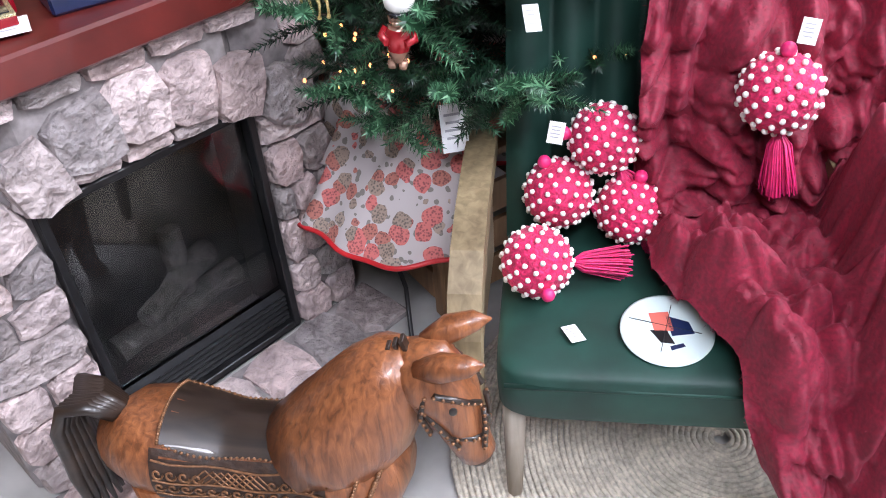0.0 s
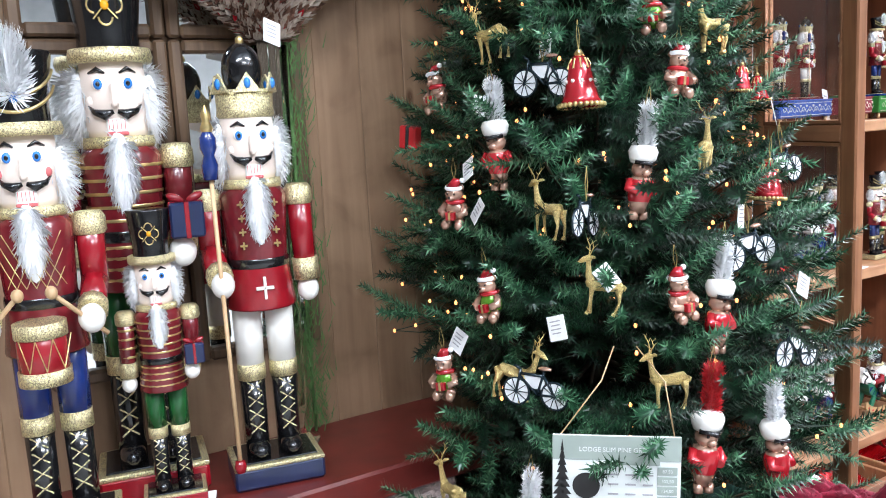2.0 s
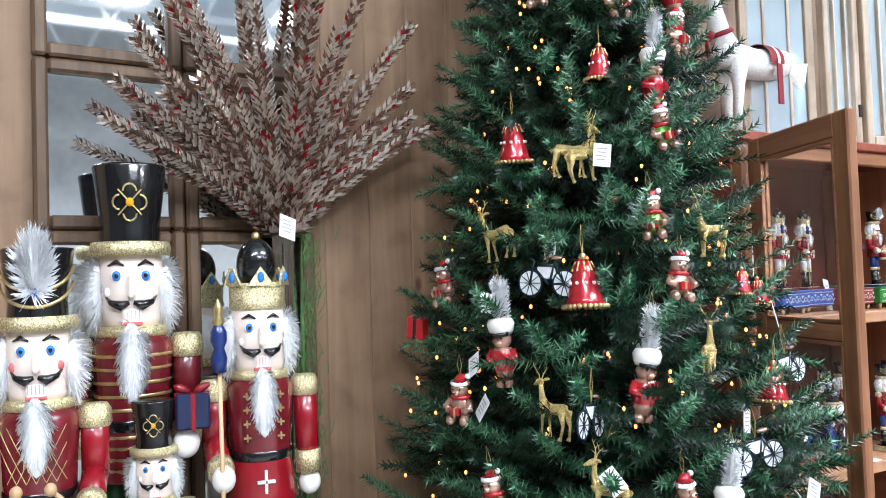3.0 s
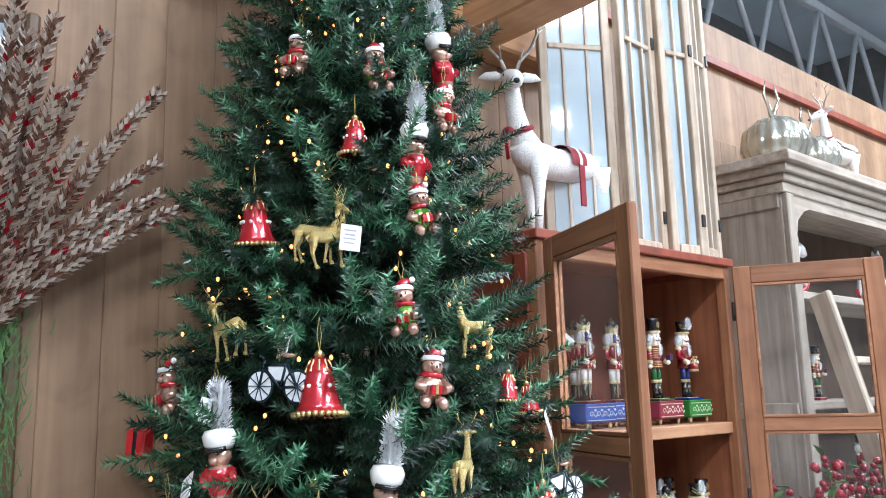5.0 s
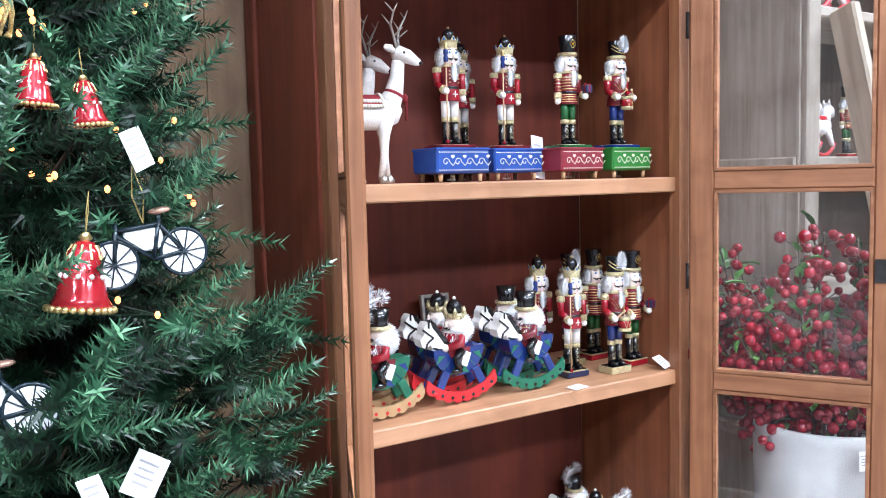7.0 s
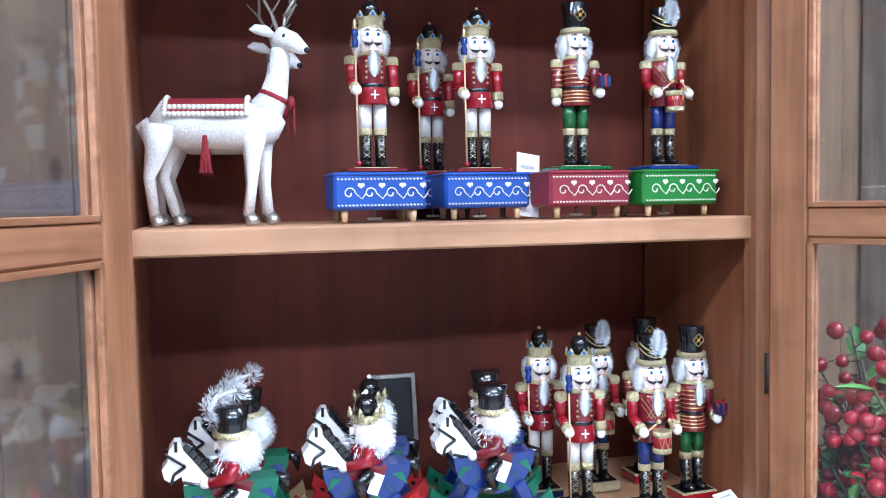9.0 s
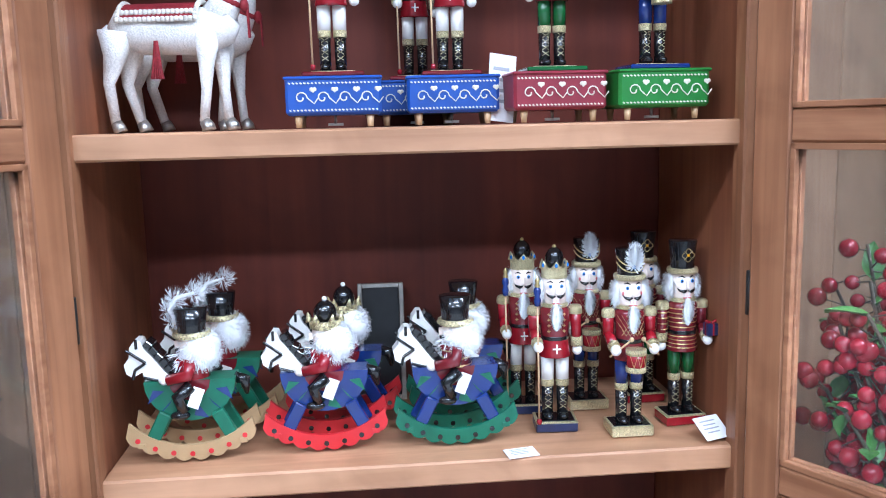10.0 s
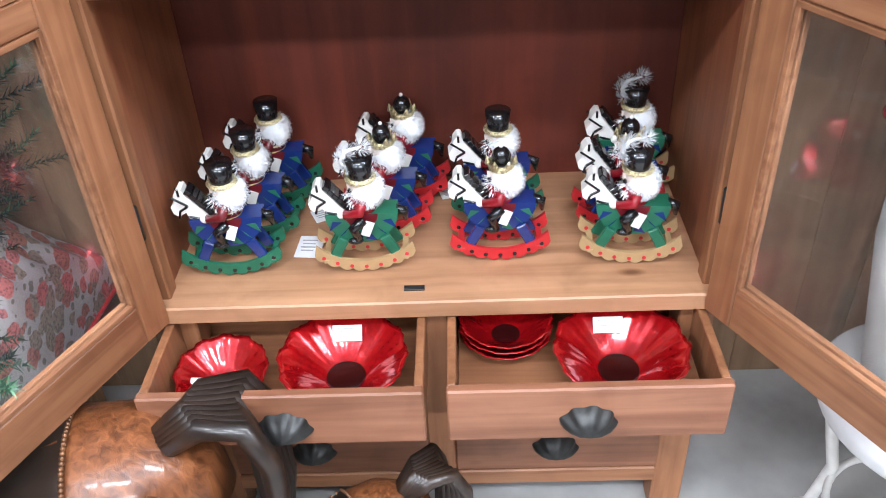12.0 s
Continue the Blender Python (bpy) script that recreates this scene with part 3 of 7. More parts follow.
def back_fn(u, v):
    x = 0.0 + SW * u
    ch = abs(math.sin(u * math.pi * 7))
    z = SZ - 0.02 + 0.5 * v
    y = SD - 0.02 + 0.10 * v - 0.03 * ch + 0.05 * (2 * u - 1) ** 2 * -1.2
    return Vector((x, y, z))


b = Build()
b.sheet(back_fn, 84, 10)
b.sheet(lambda u, v: back_fn(u, v) + Vector((0, 0.10, 0)), 20, 10)
b.sheet(lambda u, v: back_fn(u, 1) + Vector((0, 0.10 * v, 0.03 * math.sin(math.pi * v))), 84, 6)
b.sheet(lambda u, v: back_fn(0, u) + Vector((0, 0.10 * v, 0)), 10, 3)
b.sheet(lambda u, v: back_fn(1, u) + Vector((0, 0.10 * v, 0)), 10, 3)
b.part("backrest", [VELVET], chair, "channel-stitched green velvet back")
for ax in (-0.05, SW + 0.035):
    b = Build()
    arc = [(0.02, 0.22), (0.0, 0.27), (0.005, 0.34), (0.03, 0.43), (0.075, 0.50), (0.14, 0.545), (0.24, 0.57), (0.36, 0.58), (SD, 0.58)]
    inner = [(SD, 0.53), (0.36, 0.53), (0.25, 0.52), (0.17, 0.50), (0.12, 0.46), (0.085, 0.41), (0.062, 0.34), (0.058, 0.27), (0.07, 0.22)]
    m4 = Matrix(((0, 0, 1, ax - 0.03), (1, 0, 0, 0), (0, 1, 0, 0), (0, 0, 0, 1)))
    ring = arc + inner
    n = len(arc)
    vs = [m4 @ Vector((y, z, k * 0.06)) for k in (0, 1) for y, z in ring]
    fs = []
    L = len(ring)
    for i in range(n - 1):
        q = [i, i + 1, L - 2 - i, L - 1 - i]
        fs += [q[::-1], [k + L for k in q]]
    fs += [[i, (i + 1) % L, L + (i + 1) % L, L + i] for i in range(L)]
    b.add(vs, fs, 0)
    b.part("arm", [ARMWOOD], chair, "curved weathered wooden arm frame")
    pn = [(0.07, 0.26), (0.085, 0.41), (0.12, 0.46), (0.17, 0.50), (0.25, 0.52), (SD, 0.53), (SD, 0.26)]
    Build().plate(pn, 0.03, Matrix(((0, 0, 1, ax - 0.015), (1, 0, 0, 0), (0, 1, 0, 0), (0, 0, 0, 1)))).part("arm_panel", [CREAM], chair, "cream linen inner arm panel")
for x in (0.035, SW - 0.035):
    for y, dy in ((0.05, -0.02), (SD - 0.05, 0.04)):
        Build().tube([(x, y, 0.27), (x, y + dy, 0.0)], [0.024, 0.015], 0, 12).part("leg", [LEGW], chair)

# ---- faux-fur throw over the chair ----
FUR = paint("burgundy_fur", (0.235, 0.006, 0.028), 0.7, 0, 0.35, 120, 0.5, 0, 0.14, 0.003)
FUR.node_tree.nodes["Principled BSDF"].inputs["Sheen Tint"].default_value = (1.0, 0.3, 0.42, 1)
prof = [(0.66, 0.50), (0.64, 0.80), (0.60, 0.90), (0.53, 0.895), (0.49, 0.80), (0.46, 0.66), (0.43, 0.53), (0.36, 0.44), (0.25, 0.415), (0.10, 0.41), (-0.01, 0.40), (-0.045, 0.30), (-0.05, 0.16)]


def along(v):
    k = v * (len(prof) - 1)
    i = min(int(k), len(prof) - 2)
    f = k - i
    return prof[i][0] * (1 - f) + prof[i + 1][0] * f, prof[i][1] * (1 - f) + prof[i + 1][1] * f


def smooth01(a):
    a = max(0.0, min(1.0, a))
    return a * a * (3 - 2 * a)


def billow(x, y, w):
    """Puffy lobes with sharp creases between them."""
    return min(1.0, abs(noise.noise(Vector((x, y, w)))) * 1.9) ** 0.72


EDGE = [(0.0, 0.25), (0.5, 0.25), (0.6, 0.262), (0.68, 0.285), (0.74, 0.36), (0.80, 0.405), (0.88, 0.425), (0.93, 0.455), (1.0, 0.56)]


def throw_edge(v):
    for (a, p), (c, q) in zip(EDGE, EDGE[1:]):
        if v <= c:
            return p + (q - p) * (v - a) / (c - a)
    return EDGE[-1][1]


def throw_fn(u, v):
    y, z = along(v)
    e = throw_edge(v)
    x = e + (0.90 - e) * u + 0.035 * noise.noise(Vector((u * 3, v * 6, 2))) * (1 - 0.6 * u)
    wx = x + 0.05 * noise.noise(Vector((x * 5, v * 6, 11)))
    wv = v + 0.03 * noise.noise(Vector((x * 6, v * 5, 17)))
    lying = smooth01((v - 0.52) * 8)
    hang = 0.078 * billow(wx * 11, wv * 6.5, 0) + 0.058 * billow(wx * 13, wv * 22, 4)
    lump = 0.085 * billow(wx * 6, wv * 10, 7) + 0.070 * billow(wx * 12, wv * 21, 5) + 0.022 * billow(wx * 22, wv * 36, 13)
    fold = hang * (1 - lying) + lump * lying + 0.020 * billow(wx * 27, wv * 44, 9) + 0.006 * noise.noise(Vector((x * 60, v * 60, 3)))
    rim = smooth01(u * 14) if v > 0.45 else 1.0
    puff = 0.006 + fold * (0.25 + 0.75 * rim) + 0.028 * smooth01(u * 9) * lying
    up = smooth01((v - 0.5) * 6) * (1 - smooth01((v - 0.80) * 8))
    side = smooth01((x - SW + 0.035) / 0.05)
    if v > 0.5:
        arm = 0.60 + 0.012 * math.sin(v * 31)
        z += max(0.0, arm - z) * side * (1 - smooth01((v - 0.84) * 12))
        z -= 1.6 * max(0.0, x - 0.74)
    else:
        z -= 0.9 * max(0.0, x - 0.70)
    drop = 0.16 * max(0.0, u - 0.1) * smooth01((v - 0.86) / 0.14)
    back = -1 if v > 0.22 else (1 - 2 * smooth01((v - 0.1) * 8))
    top = smooth01((v - 0.13) * 12) * (1 - smooth01((v - 0.27) * 12))
    z += top * 0.03 * noise.noise(Vector((x * 10, 3.3, 0.7)))
    return Vector((x, y + back * puff * (1 - up) * (1 - 0.6 * top), max(0.06, z + puff * up + 0.68 * puff * top - drop)))


throw = empty("fur_throw", CH, "crumpled burgundy faux-fur throw draped over the green chair", "blanket")
NU, NV = 150, 280
b = Build()
b.sheet(throw_fn, NU, NV)
b.sheet(lambda u, v: throw_fn(u, v) + Vector((0.004, 0.014, -0.014)), 40, 70)
b.part("cloth", [FUR], throw)
grid = np.array(b.v[:(NU + 1) * (NV + 1)]).reshape(NV + 1, NU + 1, 3)
du, dv = np.gradient(grid, axis=1), np.gradient(grid, axis=0)
nrm = np.cross(du, dv)
nrm /= np.maximum(np.linalg.norm(nrm, axis=2, keepdims=True), 1e-9)
dv /= np.maximum(np.linalg.norm(dv, axis=2, keepdims=True), 1e-9)
du /= np.maximum(np.linalg.norm(du, axis=2, keepdims=True), 1e-9)
rf = np.random.default_rng(12)
root = grid + rf.uniform(-.003, .003, grid.shape)
grow = nrm * 0.55 + dv * rf.normal(0.35, .5, grid.shape[:2] + (1,)) + du * rf.normal(0, .5, grid.shape[:2] + (1,))
grow /= np.linalg.norm(grow, axis=2, keepdims=True)
wide = np.cross(grow, nrm) * 0.0011
tip_ = root + grow * rf.uniform(.007, .013, grid.shape[:2] + (1,))
pile_v = np.stack([root - wide, root + wide, tip_], 2).reshape(-1, 3)
b = Build()
b.add(pile_v.tolist(), np.arange(len(pile_v)).reshape(-1, 3).tolist(), 0, False)
tagged(b.part("fur_pile", [FUR], throw, "short soft fur pile"), kind="stuff")

# ---- Christmas tree ----
TX, TY = 1.385, 1.365
# Inner needles darkened for shade in the gaps, tip needles brightened for highlights.
NEEDLE, nt_, nb_ = mat_base("pine_needles", 0.42)
geo = nt_.nodes.new("ShaderNodeNewGeometry")
rr = ramp(nt_, [(0.0, (0.0015, 0.009, 0.004)), (0.6, (0.005, 0.028, 0.013)), (1.0, (0.02, 0.075, 0.035))])
nt_.links.new(geo.outputs["Random Per Island"], rr.inputs[0])
nt_.links.new(rr.outputs[0], nb_.inputs["Base Color"])
NEEDLE2, nt2_, nb2_ = mat_base("lit_tip_needles", 0.34)
geo2 = nt2_.nodes.new("ShaderNodeNewGeometry")
rr2 = ramp(nt2_, [(0.0, (0.008, 0.044, 0.019)), (0.6, (0.026, 0.105, 0.048)), (1.0, (0.16, 0.35, 0.19))])
nt2_.links.new(geo2.outputs["Random Per Island"], rr2.inputs[0])
nt2_.links.new(rr2.outputs[0], nb2_.inputs["Base Color"])
TWIG = paint("brown_twig", (0.05, 0.035, 0.02), 0.8)


def tree_r(z):
    return max(0.03, 0.50 - 0.237 * (z - 1.08)) if z > 0.95 else 0.53


def make_crown(seed=3):
    rng = np.random.default_rng(seed)
    starts, dirs, lens, lit_tips = [], [], [], []
    stems = Build()
    lev = 0.67
    while lev < 3.0:
        r = tree_r(lev)
        count = max(5, int(6 + r * 22))
        off = rng.uniform(0, 6.28)
        for i in range(count):
            a = off + 2 * math.pi * (i + rng.uniform(-.3, .3)) / count
            ln = r * rng.uniform(0.78, 1.08)
            if math.sin(a) > 0.05:
                ln = min(ln, (1.70 - TY) / math.sin(a))
            if math.cos(a) > 0.05:
                ln = min(ln, ((1.60 if math.sin(a) > -0.35 or lev > 1.4 else 1.74) - TX) / math.cos(a))
            if lev < 1.12 and math.cos(a) < 0 and math.sin(a) > -0.1:
                ln = min(ln, 0.26)
            z0 = lev + rng.uniform(-.03, .03)
            rise = rng.uniform(-0.12, 0.16) - (0.12 if lev < 0.85 else 0.0)
            d = np.array([math.cos(a), math.sin(a), 0])
            side = np.array([-math.sin(a), math.cos(a), 0])
            pts = []
            K = 5
            for k in range(K + 1):
                s = k / K
                pts.append(np.array([0, 0, z0]) + d * ln * s + np.array([0, 0, rise * ln * s - 0.13 * ln * math.sin(s * math.pi) + 0.10 * ln * s * s]))
            stems.tube([tuple(p) for p in pts], [0.006 - 0.004 * k / K for k in range(K + 1)], 0, 5, False)
            nt = max(4, int(ln / 0.082))
            for k in range(nt):
                s = 0.25 + 0.75 * (k + 0.5) / nt
                q = s * K
                j = min(int(q), K - 1)
                p = pts[j] * (1 - (q - j)) + pts[j + 1] * (q - j)
                for sg in (-1, 1):
                    dd = d * rng.uniform(.55, 1.0) + side * sg * rng.uniform(.5, 1.0) + np.array([0, 0, rng.uniform(-.25, .55)])
                    starts.append(p)
                    dirs.append(dd / np.linalg.norm(dd))
                    # Sprigs further out more often take the painted highlight colour.
                    lit_tips.append(1 if rng.random() < 0.10 + 0.5 * s * s * s else 0)
                    lens.append(rng.uniform(.11, .20) * (1.15 - 0.35 * s))
            dd = pts[-1] - pts[-2]
            starts.append(pts[-1] - dd * .2)
            dirs.append(dd / np.linalg.norm(dd))
            lit_tips.append(1)
            lens.append(rng.uniform(.10, .15))
        lev += 0.072
    S, D, Ln = np.array(starts), np.array(dirs), np.array(lens)
    N, K = len(S), 96
    ref = np.where(np.abs(D[:, 2:3]) > .9, np.array([[1., 0, 0]]), np.array([[0, 0, 1.]]))
    U = np.cross(D, ref)
    U /= np.linalg.norm(U, axis=1, keepdims=True)
    W = np.cross(D, U)
    s = np.linspace(0.0, 1.0, K)[None, :, None] + rng.uniform(-.02, .02, (N, K, 1))
    ang = (np.arange(K) * 2.4)[None, :, None] + rng.uniform(0, 6.28, (N, 1, 1))
    rad = np.cos(ang) * U[:, None] + np.sin(ang) * W[:, None]
    base = S[:, None] + D[:, None] * s * Ln[:, None, None]
    out = rad * 0.86 + D[:, None] * 0.52
    nl = 0.034 * (1 - 0.45 * s) * rng.uniform(.8, 1.15, (N, K, 1))
    tip = base + out * nl
    wid = np.cross(out, rad + D[:, None] * .3)
    wid /= np.maximum(np.linalg.norm(wid, axis=2, keepdims=True), 1e-6)
    wid *= 0.0025
    v = np.stack([base - wid, base + wid, tip], 2).reshape(-1, 3)
    me = bpy.data.meshes.new("crown")
    nv = len(v)
    me.vertices.add(nv)
    me.vertices.foreach_set("co", v.astype(np.float32).ravel())
    me.loops.add(nv)
    me.loops.foreach_set("vertex_index", np.arange(nv, dtype=np.int32))
    me.polygons.add(nv // 3)
    me.polygons.foreach_set("loop_start", np.arange(0, nv, 3, dtype=np.int32))
    me.update(calc_edges=True)
    me.materials.append(NEEDLE)
    me.materials.append(NEEDLE2)
    me.polygons.foreach_set("material_index", np.repeat(np.array(lit_tips, dtype=np.int32), K))
    return me, stems


tree = empty("christmas_tree", pose(TX, TY, 0), "decorated artificial green pine Christmas tree standing on a wooden crate", "tree")
me, stems = make_crown()
crown = new("crown", me)
crown.parent = tree
tagged(crown, "dense dark green artificial needles")
stems.tube([(0, 0, 0.30), (0, 0, 1.6), (0, 0, 3.02)], [0.022, 0.016, 0.005], 0, 10)
stems.part("trunk", [TWIG], tree)
# ---- figurine materials ----
SKIN = paint("doll_skin", (0.86, 0.73, 0.64), 0.35, 0, 0.03, 20, 0)
FLUFF = paint("white_fluff", (0.93, 0.94, 0.95), 1.0, 0, 0.05, 60, 0.2)
GOLD = glitter("gold_glitter", (0.74, 0.62, 0.36))
GOLDP = paint("gold_paint", (0.74, 0.56, 0.25), 0.28, 0.85, 0.2, 60, 0.15)
RED = paint("red_lacquer", (0.28, 0.007, 0.015), 0.25, 0, 0.12, 20, 0.02, 0.4)
WINE = paint("wine_lacquer", (0.16, 0.012, 0.018), 0.25, 0, 0.2, 40, 0.02, 0.4)
BLUE = paint("blue_lacquer", (0.010, 0.03, 0.16), 0.25, 0, 0.12, 20, 0.02, 0.4)
NAVY = paint("navy_lacquer", (0.01, 0.02, 0.07), 0.3, 0, 0.15, 20, 0.02, 0.3)
GREEN = paint("green_lacquer", (0.01, 0.10, 0.025), 0.25, 0, 0.12, 20, 0.02, 0.4)
TEAL = paint("teal_paint", (0.012, 0.13, 0.07), 0.4, 0, 0.12, 40, 0.02)
LACQ = paint("black_lacquer", (0.008, 0.008, 0.009), 0.15, 0, 0.1, 20, 0, 0.5)
IVORY = paint("ivory_lacquer", (0.82, 0.80, 0.75), 0.3, 0, 0.03, 20, 0, 0.3)
EYE = paint("eye_blue", (0.03, 0.2, 0.6), 0.15, 0, 0.05, 20, 0, 0.4)
PINK = paint("lip_red", (0.6, 0.14, 0.14), 0.4, 0, 0.05, 20, 0)
STICK = wood("pale_stick", (0.50, 0.33, 0.17), (0.62, 0.43, 0.25), 2, 0.45, 60)
AMBER = paint("amber_gem", (0.75, 0.35, 0.01), 0.1, 0, 0.05, 20, 0, 0.6)
TAN = paint("tan_card", (0.42, 0.27, 0.13), 0.6, 0, 0.08, 40, 0.05)
SCAR = paint("scarlet_paint", (0.55, 0.02, 0.025), 0.4, 0, 0.08, 30, 0.02)
DOLL = [RED, SKIN, FLUFF, LACQ, GOLD, IVORY, NAVY, EYE, STICK, WINE, PINK, BLUE, GREEN, AMBER, GOLDP]


def nutcracker_mesh(style, seed=1, hair=1.0):
    """A wooden nutcracker doll one unit tall that looks along -y."""
    rng = random.Random(seed)
    b = Build()
    coat, skirt, leg, foot = {"king": (9, 0, 5, 6), "drum": (9, 9, 11, 4), "hat": (9, 9, 12, 0)}[style]
    arm = {"king": 0, "drum": 0, "hat": 9}[style]
    b.box((0, 0, 0.025), (0.235, 0.18, 0.05), foot, None, 0.006)
    b.box((0, 0, 0.052), (0.237, 0.182, 0.010), 4, None, 0.003)
    b.box((0, 0, 0.0555), (0.205, 0.15, 0.010), 3, None, 0.002)
    for sx in (-1, 1):
        x = 0.042 * sx
        b.sph((x, -0.03, 0.078), (0.029, 0.05, 0.022), 3, 14, 8)
        b.cyl((x, 0, 0.06), (x, 0, 0.245), 0.031, 0.033, 3)
        for k in range(4):
            z = 0.115 + 0.032 * k
            for d in (-1, 1):
                b.tube([(x - 0.018 * d, -0.030, z), (x + 0.018 * d, -0.031, z + 0.024)], 0.0018, 4, 5, False)
        b.cyl((x, 0, 0.238), (x, 0, 0.275), 0.037, None, 4)
        b.cyl((x, 0, 0.27), (x, 0, 0.44), 0.036, 0.038, leg, 16)
    b.lathe([(0.0, 0.405), (0.089, 0.405), (0.091, 0.41), (0.078, 0.50), (0.077, 0.515), (0.0, 0.515)], (0, 0, 0), skirt, 22)
    b.lathe([(0.079, 0.497), (0.081, 0.50), (0.081, 0.515), (0.079, 0.518)], (0, 0, 0), 3, 22)
    b.lathe([(0.077, 0.515), (0.080, 0.58), (0.087, 0.655), (0.07, 0.675), (0.0, 0.68)], (0, 0, 0), coat, 22)
    b.lathe([(0.0, 0.672), (0.074, 0.672), (0.077, 0.68), (0.074, 0.692), (0.0, 0.694)], (0, 0, 0), 4, 22)
    if style == "hat":
        for z in (0.425, 0.445, 0.465, 0.485, 0.535, 0.56, 0.585, 0.61, 0.635):
            r = 0.0905 - (z - 0.41) * 0.14 if z < 0.5 else 0.0785 + (z - 0.515) * 0.062
            b.lathe([(r, z), (r + 0.0018, z + 0.003), (r, z + 0.006)], (0, 0, 0), 14, 20)
    if style == "drum":
        for i in range(7):
            for d in (-1, 1):
                x = -0.06 + 0.02 * i
                pts = [(x + d * 0.02 * k, -math.sqrt(max(0.0001, 0.088 ** 2 - (x + d * 0.02 * k) ** 2)), 0.54 + 0.035 * k) for k in range(4) if abs(x + d * 0.02 * k) < 0.08]
                if len(pts) > 1:
                    b.tube(pts, 0.001, 14, 4, False)
    if style == "king":
        for sx in (-1, 1):
            for z in (0.55, 0.58, 0.61, 0.64):
                b.box((0.042 * sx, -0.074, z), (0.018, 0.006, 0.004), 14)
                b.box((0.042 * sx, -0.074, z), (0.004, 0.006, 0.016), 14)
        b.box((0.0, -0.086, 0.455), (0.045, 0.008, 0.007), 5)
        b.box((0.0, -0.086, 0.455), (0.007, 0.008, 0.05), 5)
    # arms
    for sx in (-1, 1):
        x = 0.117 * sx
        b.lathe([(0.0, 0.676), (0.028, 0.674), (0.037, 0.662), (0.038, 0.635), (0.033, 0.628)], (x, 0, 0), 4, 14)
        bent = (style == "drum") or (style == "king" and sx < 0) or (style == "hat" and sx > 0)
        if bent:
            b.tube([(x, 0, 0.65), (x, 0.0, 0.53)], [0.032, 0.031], arm)
            b.tube([(x, 0.005, 0.54), (x * 0.92, -0.085, 0.487)], [0.031, 0.029], arm)
            b.tube([(x * 0.94, -0.068, 0.497), (x * 0.92, -0.09, 0.484)], [0.033, 0.033], 4)
            h = (x * 0.9, -0.11, 0.475)
        else:
            b.tube([(x, 0, 0.65), (x + 0.006 * sx, -0.005, 0.475)], [0.032, 0.030], arm)
            b.cyl((x + 0.005 * sx, -0.005, 0.505), (x + 0.007 * sx, -0.005, 0.455), 0.034, None, 4)
            h = (x + 0.008 * sx, -0.008, 0.432)
        b.sph(h, 0.029, 5, 14, 9)
        if style == "hat" and not bent:
            for z in (0.52, 0.55, 0.58, 0.61):
                b.lathe([(0.0315, z), (0.034, z + 0.004), (0.0315, z + 0.008)], (x, -0.002, 0), 14, 12)
    if style == "king":
        b.cyl((-0.105, -0.125, 0.062), (-0.112, -0.128, 0.71), 0.0055, None, 8, 8)
        b.lathe([(0.0, 0.058), (0.012, 0.062), (0.016, 0.075), (0.012, 0.088), (0, 0.09)], (-0.105, -0.125, 0), 0, 10)
        b.lathe([(0, 0.70), (0.017, 0.70), (0.02, 0.73), (0.013, 0.75), (0.02, 0.765), (0.02, 0.785), (0.010, 0.80)], (-0.112, -0.128, 0), 11, 12)
        b.lathe([(0.012, 0.798), (0.016, 0.805), (0.009, 0.82), (0.013, 0.832), (0.0, 0.855)], (-0.112, -0.128, 0), 14, 10)
    if style == "drum":
        b.cyl((0, -0.125, 0.375), (0, -0.125, 0.475), 0.052, None, 0, 18)
        for z in (0.365, 0.455):
            b.cyl((0, -0.125, z), (0, -0.125, z + 0.028), 0.055, None, 4, 18)
        for k in range(6):
            x = -0.042 + 0.017 * k
            b.tube([(x, -0.125 - math.sqrt(0.0532 ** 2 - x * x), 0.395 if k % 2 else 0.455), (x + 0.017, -0.125 - math.sqrt(max(0, 0.0532 ** 2 - (x + 0.017) ** 2)), 0.455 if k % 2 else 0.395)], 0.0015, 14, 4, False)
        for sx in (-1, 1):
            b.cyl((0.135 * sx, -0.10, 0.44), (0.035 * sx, -0.15, 0.535), 0.005, None, 8, 8)
            b.sph((0.033 * sx, -0.151, 0.538), 0.013, 8, 10, 7)
    if style == "hat":
        b.box((0.118, -0.125, 0.535), (0.07, 0.06, 0.065), 6, None, 0.004)
        b.box((0.118, -0.125, 0.535), (0.010, 0.062, 0.067), 0, None, 0.001)
        b.box((0.118, -0.125, 0.535), (0.072, 0.010, 0.067), 0, None, 0.001)
        for sx in (-1, 1):
            b.sph((0.118 + 0.02 * sx, -0.125, 0.575), (0.02, 0.010, 0.008), 0, 10, 6, pose(0, 0, 0, 0, -20 * sx))
    # head
    b.lathe([(0, 0.69), (0.060, 0.69), (0.066, 0.705), (0.069, 0.77), (0.066, 0.83), (0, 0.832)], (0, 0, 0), 1, 24)
    b.box((0, -0.069, 0.765), (0.016, 0.03, 0.045), 1, pose(0, 0, 0, -18), 0.005)
    for sx in (-1, 1):
        for c, r, mt in (((0.03, -0.0605, 0.787), (0.0135, 0.006, 0.0115), 5), ((0.03, -0.0645, 0.787), (0.009, 0.004, 0.010), 7), ((0.03, -0.0675, 0.787), (0.0045, 0.002, 0.005), 3)):
            b.sph((c[0] * sx, c[1], c[2]), r, mt, 10, 6)
        b.tube([(0.014 * sx, -0.067, 0.806), (0.030 * sx, -0.0625, 0.814), (0.047 * sx, -0.050, 0.807)], [0.002, 0.0045, 0.002], 3, 6)
